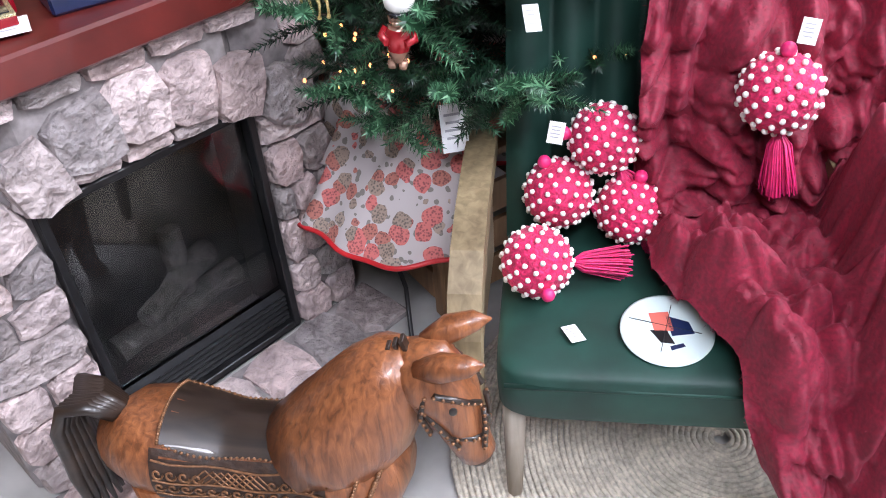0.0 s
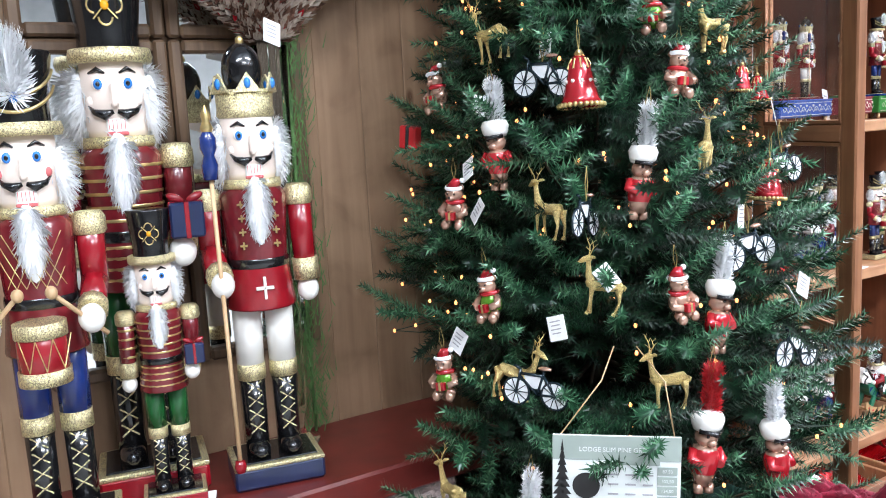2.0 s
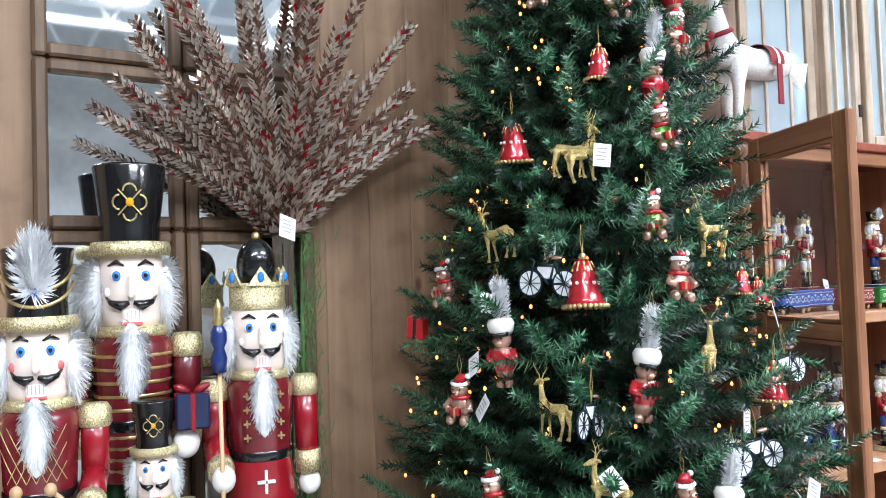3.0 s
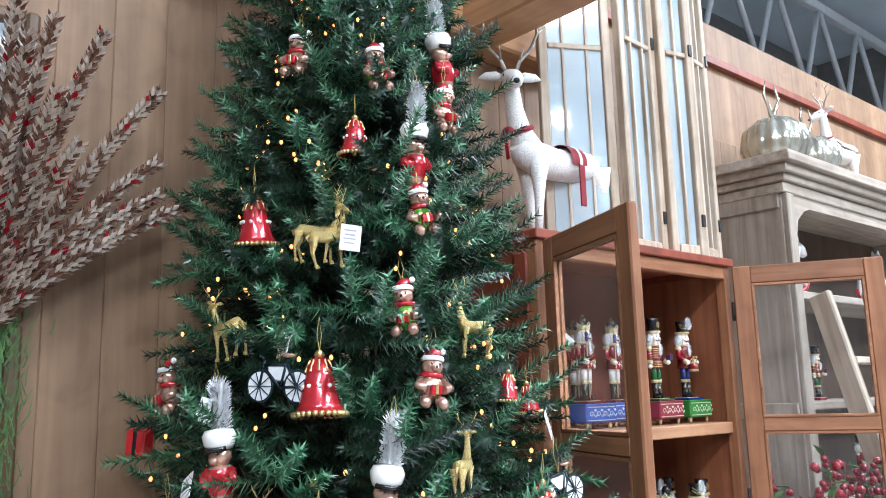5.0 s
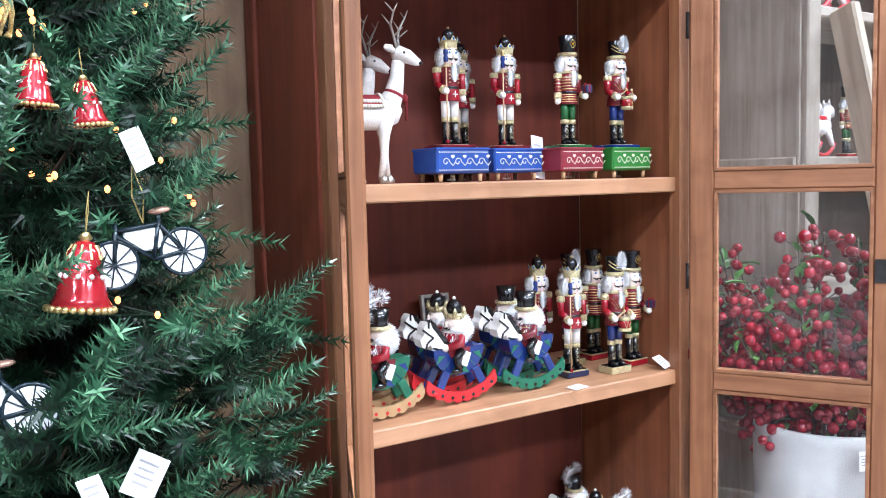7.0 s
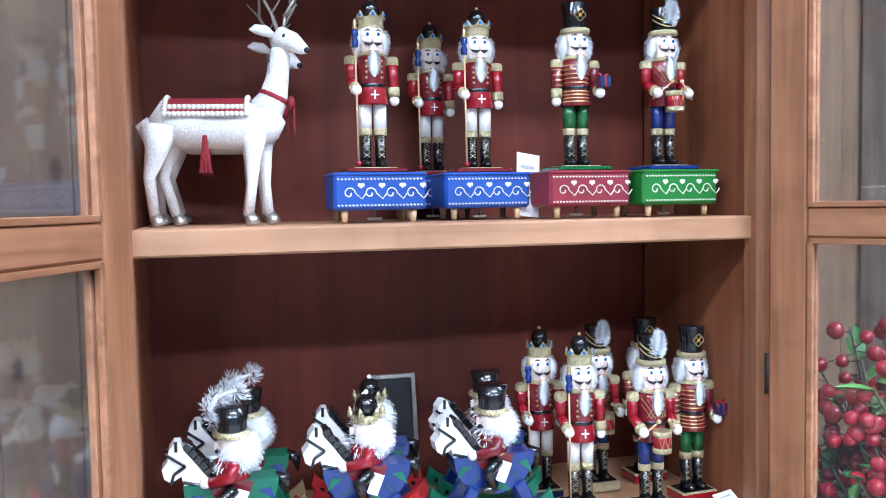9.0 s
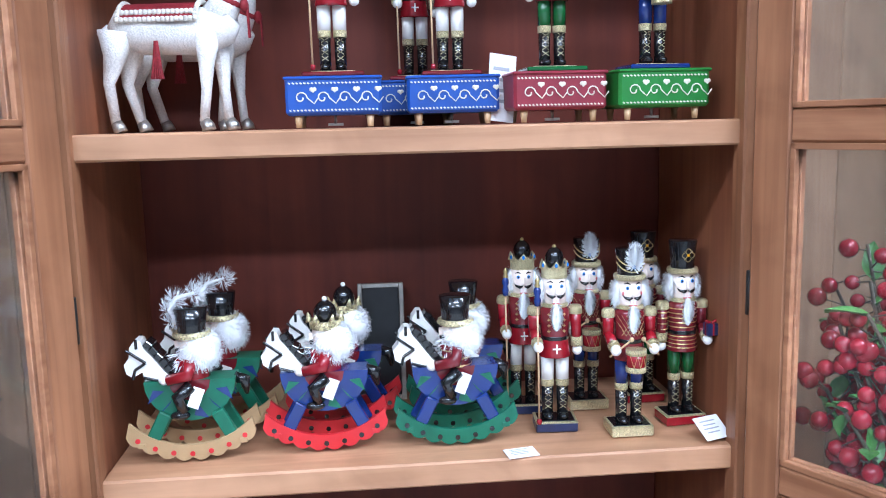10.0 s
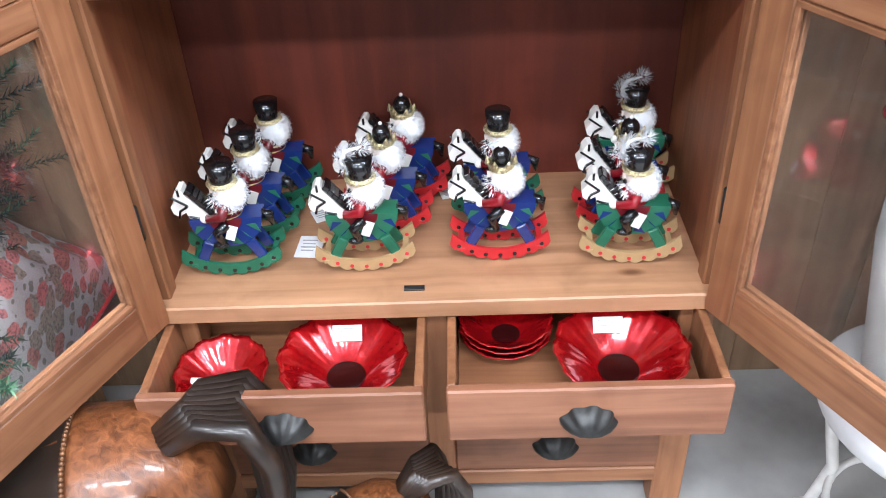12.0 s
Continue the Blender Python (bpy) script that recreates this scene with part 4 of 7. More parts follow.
        b.tube([(0.004 * sx, -0.073, 0.737), (0.022 * sx, -0.0725, 0.731), (0.042 * sx, -0.060, 0.737), (0.053 * sx, -0.046, 0.749)], [0.004, 0.010, 0.006, 0.0015], 3, 8)
        b.sph((0.047 * sx, -0.0475, 0.757), (0.010, 0.005, 0.010), 10 if style == "drum" else 1, 8, 6)
        b.sph((0.070 * sx, 0.012, 0.755), (0.020, 0.045, 0.062), 2, 12, 8, None, 0.3, 25)
        b.fluff((0.070 * sx, 0.012, 0.75), (0.020, 0.045, 0.062), 2, int(900 * hair), 0.030, (0.45 * sx, 0, -0.8), 0.0007, rng)
    b.sph((0, 0.045, 0.76), (0.07, 0.035, 0.065), 2, 14, 8, None, 0.2, 20)
    b.fluff((0, 0.045, 0.755), (0.07, 0.035, 0.06), 2, int(300 * hair), 0.03, (0, 0.3, -0.8), 0.0008, rng)
    b.box((0, -0.0655, 0.711), (0.042, 0.012, 0.026), 5, None, 0.003)
    for k in range(5):
        b.box((-0.016 + 0.008 * k, -0.0725, 0.714), (0.0012, 0.002, 0.018), 10)
    b.box((0, -0.0665, 0.697), (0.044, 0.014, 0.007), 10, None, 0.002)
    b.sph((0, -0.082, 0.625), (0.024, 0.013, 0.072), 2, 12, 9, None, 0.25, 22)
    b.fluff((0, -0.084, 0.635), (0.022, 0.012, 0.06), 2, int(800 * hair), 0.028, (0, -0.1, -1.3), 0.0008, rng)
    # headwear
    if style == "king":
        b.lathe([(0.068, 0.825), (0.073, 0.83), (0.071, 0.845), (0.073, 0.885), (0.066, 0.885), (0.064, 0.83)], (0, 0, 0), 4, 24)
        for k in range(6):
            a = 2 * math.pi * (k + 0.5) / 6
            ca, sa = math.cos(a), math.sin(a)
            t = [(-0.034, 0), (0.034, 0), (0.0, 0.042)]
            m4 = pose(0.071 * ca, 0.071 * sa, 0.878) @ pose(0, 0, 0, 90, 0, math.degrees(a) + 90)
            b.plate(t, 0.006, m4, 4)
            b.sph((0.077 * ca, 0.077 * sa, 0.897), (0.009, 0.009, 0.012), 7, 8, 6)
        b.sph((0, 0, 0.925), (0.052, 0.052, 0.062), 3, 16, 10)
        b.sph((0, 0, 0.99), 0.011, 14, 10, 7)
    else:
        b.lathe([(0.0, 0.826), (0.084, 0.826), (0.088, 0.838), (0.084, 0.852), (0.0, 0.852)], (0, 0, 0), 4, 24)
        top = 1.0 if style == "hat" else 0.985
        b.lathe([(0.066, 0.85), (0.064, 0.88), (0.079, top - 0.004), (0.077, top), (0.0, top)], (0, 0, 0), 3, 24)
        if style == "hat":
            for k in range(4):
                a = math.pi / 2 * k
                cx, cz = 0.021 * math.cos(a), 0.021 * math.sin(a)
                ring = [(cx + 0.014 * math.cos(t), -0.0725 - 0.06 * (0.925 + cz + 0.014 * math.sin(t) - 0.925), 0.925 + cz + 0.014 * math.sin(t)) for t in [a + math.pi * (j / 6 - 1) + math.pi / 2 for j in range(7)]]
                b.tube(ring, 0.0022, 14, 5, False)
            for k in range(4):
                a = math.pi / 4 + math.pi / 2 * k
                b.tube([(0, -0.073, 0.925), (0.034 * math.cos(a), -0.073 - 0.002 * math.sin(a), 0.925 + 0.034 * math.sin(a))], 0.0018, 14, 5, False)
            b.sph((0, -0.073, 0.925), (0.009, 0.006, 0.009), 13, 10, 7)
        else:
            for k in range(2):
                dz = 0.03 * k
                pts = [(0.078 * math.sin(t), -0.074 * math.cos(t) - 0.004, 0.955 - dz - 0.055 * math.cos(t)) for t in [(-1.45 + 2.9 * j / 14) for j in range(15)]]
                b.tube(pts, 0.0035, 14, 6, False)
            b.sph((0.0, -0.077, 0.898), 0.012, 7, 10, 7)
            b.sph((0, -0.082, 0.955), (0.022, 0.012, 0.05), 2, 10, 8, None, 0.2, 20)
            b.fluff((0, -0.086, 0.945), (0.018, 0.01, 0.05), 2, int(900 * hair), 0.045, (0, -0.2, 0.9), 0.0006, rng)
    return b


NUT = {s: nutcracker_mesh(s, i + 1).mesh("nutcracker", DOLL) for i, s in enumerate(("king", "drum", "hat"))}
NAMES = {"king": "crowned nutcracker with red coat and staff", "drum": "drummer nutcracker with plumed black hat", "hat": "nutcracker in black top hat and striped coat"}


def nut(style, x, y, z, h, yaw=0, where="on the red mantel", group="mantel nutcrackers", wide=0.86):
    ob = new("nutcracker", NUT[style])
    ob.matrix_basis = pose(x, y, z, 0, 0, yaw) @ Matrix.Diagonal((h * wide, h * wide, h, 1))
    return tagged(ob, NAMES[style] + " " + where, "nutcracker", group)


MZ = 0.9285
nut("king", 0.625, 1.535, MZ, 0.905, -12)
nut("drum", 0.215, 1.50, MZ, 0.885, -12)
nut("hat", 0.405, 1.655, MZ, 1.045, -12)
nut("hat", 0.415, 1.535, MZ, 0.585, -14)


def card(x, y, z, w, h, yaw=0, tilt=90, where="lying on the shelf", roll=0):
    b = Build()
    b.box((0, 0, 0), (w, h, 0.0015), 0, None, 0.0003)
    for i in range(4):
        b.box((-w * 0.05, h * (0.28 - 0.16 * i), 0.0012), (w * (0.6 - 0.1 * (i % 2)), h * 0.05, 0.0006), 1, None, 0.0001)
    return b.thing("price_card", [PAPER, INK], "small white printed price card " + where, "price tag", "price cards", "", pose(x, y, z, tilt, roll, yaw))


card(0.44, 1.485, MZ + 0.012, 0.075, 0.05, -20, 12, "lying on the mantel")
card(0.29, 1.45, MZ + 0.03, 0.06, 0.04, 10, 50, "lying on the mantel", 10)

# ---- mirror, vase and sprays ----
FRAME = wood("walnut_frame", (0.085, 0.05, 0.028), (0.17, 0.105, 0.06), 2, 0.5, 50)
MIRROR, mnt, mb = mat_base("mirror_glass", 0.03, 1.0)
mb.inputs["Base Color"].default_value = (0.86, 0.88, 0.88, 1)
mir = empty("window_mirror", pose(0, 0, 0), "tall window-pane mirror in a brown wooden frame on the boards", "mirror")
MX = [0.235, 0.536, 0.838]
MZS = [1.145, 1.497, 1.849, 2.201, 2.5]
for i in range(2):
    for j in range(4):
        x0, x1, z0, z1 = MX[i], MX[i + 1], MZS[j], MZS[j + 1]
        b = Build()
        for x in (x0 + 0.016, x1 - 0.016):
            b.box((x, 1.731, (z0 + z1) / 2), (0.028, 0.03, z1 - z0 - 0.004), 0, None, 0.006)
        for z in (z0 + 0.016, z1 - 0.016):
            b.box(((x0 + x1) / 2, 1.731, z), (x1 - x0 - 0.06, 0.028, 0.028), 0, None, 0.006)
        b.part("pane_frame", [FRAME], mir)
        Build().box(((x0 + x1) / 2, 1.738, (z0 + z1) / 2), (x1 - x0 - 0.056, 0.006, z1 - z0 - 0.056), 0, None, 0.001).part("mirror_pane", [MIRROR], mir, "silvered mirror pane")

CLEAR = glass("vase_glass", (0.98, 1, 1), 0.0)
CLEAR.node_tree.nodes["Principled BSDF"].inputs["IOR"].default_value = 1.12
VX, VY = 0.735, 1.675
b = Build()
b.lathe([(0.0, 0.0), (0.05, 0.0), (0.052, 0.006), (0.02, 0.012), (0.018, 0.05), (0.026, 0.08), (0.03, 0.3), (0.036, 0.6), (0.045, 0.9), (0.042, 0.9), (0.033, 0.6), (0.027, 0.3), (0.02, 0.09), (0.0, 0.085)], (0, 0, 0), 0, 24)
v = b.thing("glass_vase", [CLEAR], "tall slim clear glass vase on the mantel", "vase", m=pose(VX, VY, MZ))
v.visible_shadow = False
COPPER = paint("copper_leaf", (0.42, 0.24, 0.175), 0.22, 0.6, 0.5, 80, 0.1)
# Champagne leaves, made paler and more numerous to stand in for white glints too.
PALE = paint("champagne_leaf", (0.90, 0.76, 0.66), 0.22, 0.55, 0.2, 80, 0.1)
REDB = paint("red_bead", (0.35, 0.01, 0.02), 0.25, 0.2, 0.1, 30, 0)
rv = random.Random(8)
for k in range(22):
    a = -0.98 + 1.94 * (k % 13) / 12 + rv.uniform(-.06, .06)
    ln = (0.74 if k < 13 else 0.54) * (1.0 - 0.44 * abs(a)) * rv.uniform(.88, 1.06)
    lean_y = rv.uniform(-0.22, -0.02) if k < 13 else rv.uniform(-.35, -.1)
    b = Build()
    base = Vector((rv.uniform(-.008, .008), rv.uniform(-.008, .008), 0.12))
    neck = Vector((math.sin(a) * 0.03, -0.015, 0.91))
    tip = neck + Vector((math.sin(a) * ln, lean_y * ln, math.cos(a) * ln * 0.95))
    bend = (neck + tip) / 2 + Vector((-0.04 * math.sin(a), 0, 0.03))
    b.tube([base, neck], 0.0018, 0, 5)
    pts = [neck.lerp(bend, t / 8).lerp(bend.lerp(tip, t / 8), t / 8) for t in range(9)]
    b.tube(pts, [0.0045] * 8 + [0.002], 0, 6)
    n = int(ln / 0.0088)
    for i in range(n):
        q = i / n * 8
        j = min(int(q), 7)
        p = pts[j].lerp(pts[j + 1], q - j)
        d = (pts[j + 1] - pts[j]).normalized()
        for s in range(5):
            ang = i * 0.63 + s * math.pi * 0.4
            u = d.orthogonal().normalized()
            w = d.cross(u)
            o = u * math.cos(ang) + w * math.sin(ang)
            L = 0.027 * (1 - 0.35 * i / n)
            e = p + o * L + d * L * 1.0
            sd = o.cross(d) * 0.0056
            mid = p.lerp(e, .55)
            b.add([p, mid + sd + o * 0.004, e, mid - sd + o * 0.004, mid], [[0, 1, 4], [1, 2, 4], [2, 3, 4], [3, 0, 4]], 3 if rv.random() < .035 else (1 if rv.random() < .4 else 2), False)
    b.thing("leaf_spray", [TWIG, COPPER, PALE, REDB], "glittery copper and champagne leaf spray standing in the vase", "artificial spray", "leaf sprays", "", pose(VX, VY, MZ))
GRASS = paint("grass_green", (0.10, 0.22, 0.06), 0.6, 0, 0.4, 60, 0.1)
b = Build()
for k in range(900):
    x, z = rv.gauss(0, .022), rv.uniform(0.0, .95)
    p = Vector((x, rv.gauss(0, .012), z))
    d = Vector((rv.uniform(-.5, .5), rv.uniform(-.3, .1), rv.uniform(.4, 1))).normalized() * rv.uniform(.03, .06)
    s = Vector((0.0016, 0, 0))
    b.add([p - s, p + s, p + d], [[0, 1, 2]], 0)
b.tube([(0, 0, 0), (0, 0, 0.95)], 0.004, 0, 5)
b.thing("grass_stem", [GRASS], "thin green artificial grass stem against the wall", "artificial plant", m=pose(0.797, 1.712, MZ))
card(0.705, 1.56, 1.845, 0.045, 0.05, 20, 80, "tied to the leaf sprays", 15)
# ---- figurines on the cabinet shelves ----
S1, S2, S3 = 1.5845, 1.1215, 0.5865
DEERW = paint("white_flock", (0.78, 0.76, 0.72), 0.8, 0, 0.12, 70, 0.5)
HOOF = paint("pewter_hoof", (0.5, 0.47, 0.42), 0.3, 0.8, 0.2, 60, 0.2)
REDCLOTH = paint("red_velvet", (0.24, 0.008, 0.015), 0.75, 0, 0.25, 60, 0.2)


def deer_mesh(mats, cloth=True, sash=False, turn=0.0, stout=1.0):
    """A standing deer one unit long that faces +x; slots: body, dark, hoof, cloth, lace."""
    b = Build()
    b.tube([(-0.44, 0, 0.70), (-0.36, 0, 0.74), (-0.2, 0, 0.71), (0.05, 0, 0.69), (0.25, 0, 0.70), (0.36, 0, 0.74), (0.43, 0, 0.79)], [r * stout for r in (0.05, 0.122, 0.142, 0.13, 0.138, 0.122, 0.07)], 0, 16)
    b.tube([(0.30, 0, 0.74), (0.40, 0, 0.90), (0.44, 0, 1.08), (0.46, 0, 1.24)], [r * stout for r in (0.118, 0.085, 0.062, 0.056)], 0, 14)
    hm = pose(0.46, 0, 1.28, 0, 0, turn)
    h = lambda x, y, z: tuple(hm @ Vector((x, y, z)))
    b.tube([h(-0.06, 0, 0.0), h(0.02, 0, 0.03), h(0.10, 0, 0.0), h(0.19, 0, -0.055), h(0.225, 0, -0.07)], [0.05, 0.085, 0.072, 0.045, 0.03], 0, 14)
    b.sph(h(0.235, 0, -0.072), (0.024, 0.024, 0.02), 1, 10, 7)
    for sy in (-1, 1):
        b.sph(h(0.085, 0.062 * sy, 0.03), (0.016, 0.012, 0.02), 1, 10, 7)
        pts = [h(-0.02, 0.05 * sy, 0.05), h(-0.05, 0.11 * sy, 0.075), h(-0.07, 0.18 * sy, 0.08), h(-0.08, 0.23 * sy, 0.07)]
        b.tube(pts, [0.018, 0.042, 0.034, 0.006], 0, 10)
        ant = [h(0.0, 0.03 * sy, 0.08), h(-0.02, 0.07 * sy, 0.20), h(-0.03, 0.15 * sy, 0.30), h(0.02, 0.20 * sy, 0.42), h(0.06, 0.19 * sy, 0.50)]
        b.tube(ant, [0.016, 0.014, 0.013, 0.010, 0.004], 2, 7)
        b.tube([ant[1], h(0.08, 0.09 * sy, 0.28)], [0.011, 0.004], 2, 6)
        b.tube([ant[2], h(-0.10, 0.21 * sy, 0.40)], [0.011, 0.004], 2, 6)
        b.tube([ant[3], h(-0.04, 0.27 * sy, 0.50)], [0.009, 0.003], 2, 6)
    for x, y, fx in ((0.30, 0.085, 0.04), (0.27, -0.085, -0.06)):
        b.tube([(x, y, 0.68), (x + fx * 0.3, y, 0.48), (x + fx * 0.5, y, 0.28), (x + fx, y, 0.06)], [r * stout for r in (0.08, 0.048, 0.03, 0.028)], 0, 12)
        b.tube([(x + fx, y, 0.07), (x + fx + 0.025, y, 0.03), (x + fx + 0.03, y, 0.0)], [0.04, 0.048, 0.052], 2, 10)
    for x, y, fx in ((-0.34, 0.085, 0.05), (-0.38, -0.085, -0.03)):
        b.tube([(x, y, 0.70), (x - 0.02, y, 0.52), (x - 0.07 + fx * 0.3, y, 0.34), (x - 0.02 + fx, y, 0.06)], [r * stout for r in (0.108, 0.068, 0.034, 0.029)], 0, 12)
        b.tube([(x - 0.02 + fx, y, 0.07), (x + fx, y, 0.03), (x + fx + 0.01, y, 0.0)], [0.04, 0.048, 0.052], 2, 10)
    b.tube([(-0.46, 0, 0.74), (-0.52, 0, 0.69), (-0.50, 0, 0.60)], [0.03, 0.04, 0.015], 0, 8)
    if cloth:
        def wrap(x0, x1, grow, lo, hi):
            def fn(u, v):
                a = lo + (hi - lo) * v
                x = x0 + (x1 - x0) * u
                return Vector((x, (0.142 * stout + grow) * math.sin(a), 0.705 + (0.145 * stout + grow) * math.cos(a)))
            return fn
        if sash:
            b.sheet(wrap(-0.14, 0.02, 0.012, -1.75, 1.75), 6, 24, 3)
            b.sheet(wrap(-0.085, -0.055, 0.018, -1.75, 1.75), 2, 24, 4)
            for sy in (-1, 1):
                b.box((-0.06, 0.168 * sy, 0.50), (0.055, 0.014, 0.34), 3)
        else:
            b.sheet(wrap(-0.33, 0.22, 0.014, -1.25, 1.25), 20, 24, 3)
            for v in (-1.25, -0.95, 0.95, 1.25):
                for i in range(18):
                    x = -0.33 + 0.55 * i / 17
                    b.sph((x, (0.018 + 0.142 * stout) * math.sin(v), 0.705 + (0.018 + 0.145 * stout) * math.cos(v)), (0.021, 0.014, 0.021), 4, 8, 5)
            for x in (-0.33, 0.22):
                for i in range(16):
                    a = -1.25 + 2.5 * i / 15
                    b.sph((x, (0.018 + 0.142 * stout) * math.sin(a), 0.705 + (0.018 + 0.145 * stout) * math.cos(a)), 0.02, 4, 8, 5)
            for i in range(40):
                a = i * 0.16
                b.tube([(-0.06 + 0.012 * math.cos(a), -0.19, 0.62), (-0.06 + 0.04 * math.cos(a * 3), -0.20 + 0.02 * math.sin(a), 0.36)], 0.004, 3, 4, False)
        b.lathe([(0.1, -0.02), (0.115, 0.0), (0.1, 0.02)], (0.40, 0, 0.90), 3, 16, pose(0, 0, 0, 0, 25))
        b.sph((0.52, 0, 0.86), (0.03, 0.06, 0.05), 3, 10, 7)
        b.box((0.54, 0.01, 0.74), (0.012, 0.035, 0.2), 3, pose(0, 0, 0, 6, 0))
    return b.mesh("deer_figure", mats)


LACE = paint("cream_lace", (0.70, 0.66, 0.58), 0.8, 0, 0.15, 120, 0.4)
DEER_A = deer_mesh([DEERW, BLACK, HOOF, REDCLOTH, LACE], True, False, -38, 1.2)
DEER_B = deer_mesh([DEERW, BLACK, HOOF, REDCLOTH, LACE], True, True, 55)
GOLDO = glitter("gold_glitter_paint", (0.78, 0.56, 0.24), 170)
DEER_G = deer_mesh([GOLDO, GOLDO, GOLDO, GOLDO, GOLDO], False)


def put(name, mesh, m, label, category, group=""):
    ob = new(name, mesh)
    ob.matrix_basis = m
    return tagged(ob, label, category, group)


def sized(s):
    return Matrix.Diagonal((s, s, s, 1))


put("deer_figurine", DEER_A, pose(2.082, 1.515, S1, 0, 0, -8) @ sized(0.198), "white flocked deer figurine with red lace-edged saddle cloth", "figurine", "shelf deer")
put("deer_figurine", DEER_A, pose(2.085, 1.645, S1, 0, 0, -8) @ sized(0.198), "white flocked deer figurine with red lace-edged saddle cloth", "figurine", "shelf deer")
put("deer_statue", DEER_B, pose(2.25, 1.53, 2.1055, 0, 0, 180) @ Matrix.Diagonal((0.42, 0.38, 0.365, 1)), "large white deer statue with red ribbon sash on the cabinet", "statue")

BOXPAT = paint("cream_stencil", (0.66, 0.62, 0.5), 0.5, 0, 0.05, 40, 0)


def music_box(x, y, style, colour, plate, yaw=0):
    t = empty("music_box", pose(x, y, S1, 0, 0, yaw), "painted musical box with scrolled border and a nutcracker on its lid", "music box", "shelf music boxes")
    b = Build()
    b.box((0, 0, 0.043), (0.133, 0.098, 0.052), 0, None, 0.004)
    b.box((0, 0, 0.068), (0.137, 0.102, 0.005), 0, None, 0.002)
    for sy in (-1, 1):
        y0 = sy * 0.0495
        for z in (0.024, 0.061):
            for i in range(24):
                b.box((-0.06 + 0.0052 * i, y0, z), (0.003, 0.0016, 0.002), 1, pose(0, 0, 0, 0, 30))
        for k in range(4):
            cx = -0.045 + 0.03 * k
            pts = [(cx + 0.009 * math.cos(t) * (1 - t / 9), y0, 0.041 + 0.009 * math.sin(t) * (1 - t / 9)) for t in [j * 0.55 for j in range(13)]]
            b.tube(pts, 0.0011, 1, 4, False)
            b.tube([(cx + 0.009, y0, 0.041), (cx + 0.018, y0, 0.033), (cx + 0.024, y0, 0.041)], 0.0011, 1, 4, False)
            for d in (-1, 1):
                b.sph((cx + 0.017 + 0.002 * d, y0, 0.0525), (0.0032, 0.001, 0.003), 1, 6, 4)
            b.box((cx + 0.017, y0, 0.050), (0.0035, 0.0015, 0.0035), 1, pose(0, 0, 0, 0, 45))
    b.part("box_body", [colour, BOXPAT], t)
    for sx in (-1, 1):
        for sy in (-1, 1):
            Build().cyl((0.05 * sx, 0.036 * sy, 0.018), (0.05 * sx, 0.036 * sy, 0.0), 0.006, 0.004, 0, 8).part("peg_foot", [STICK], t)
    Build().cyl((0, 0, 0.018), (0, 0, 0.005), 0.002, None, 0, 6).box((0, 0, 0.004), (0.022, 0.003, 0.004), 0).part("winding_key", [HOOF], t)
    Build().box((0, 0, 0.074), (0.088, 0.07, 0.007), 0, None, 0.002).part("lid_plate", [plate], t)
    f = new("nutcracker_doll", NUT[style])
    f.parent = t
    f.matrix_basis = pose(0, 0, 0.064) @ sized(0.262)
    tagged(f, NAMES[style])
    return t


BXB = paint("box_blue", (0.015, 0.07, 0.32), 0.4, 0, 0.1, 40, 0.02)
BXR = paint("box_wine", (0.22, 0.02, 0.035), 0.4, 0, 0.1, 40, 0.02)
BXG = paint("box_green", (0.02, 0.17, 0.025), 0.4, 0, 0.1, 40, 0.02)
music_box(2.303, 1.515, "king", BXB, WINE, 0)
music_box(2.475, 1.545, "king", BXB, WINE, -2)
music_box(2.43, 1.66, "king", BXB, WINE, 0)
music_box(2.617, 1.495, "hat", BXR, GREEN, 2)
music_box(2.762, 1.485, "drum", BXG, BLUE, 3)
card(2.547, 1.52, S1 + 0.051, 0.042, 0.10, 12, 80, "standing between the music boxes", 8)

for st, x, y, yw in (("king", 2.618, 1.49, -4), ("drum", 2.722, 1.455, 0), ("hat", 2.815, 1.49, 4), ("king", 2.585, 1.575, -4), ("drum", 2.69, 1.58, 0), ("hat", 2.79, 1.60, 2)):
    nut(st, x, y, S2, 0.283, yw, "on the cabinet shelf", "shelf nutcrackers", 0.95)
card(2.832, 1.408, S2 + 0.017, 0.045, 0.04, 20, 35, "lying on the shelf")
card(2.548, 1.395, S2 + 0.001, 0.045, 0.03, 10, 2, "lying on the shelf")
fr = empty("small_frame", pose(2.36, 1.66, S2, -8), "small dark picture frame leaning at the back", "frame")
b = Build()
for x in (-0.035, 0.035):
    b.box((x, 0, 0.10), (0.008, 0.012, 0.2), 0)
for z in (0.004, 0.196):
    b.box((0, 0, z), (0.062, 0.012, 0.008), 0)
b.part("frame_border", [HOOF], fr)
Build().box((0, 0.002, 0.10), (0.062, 0.006, 0.185), 0).part("frame_panel", [BLACK], fr)


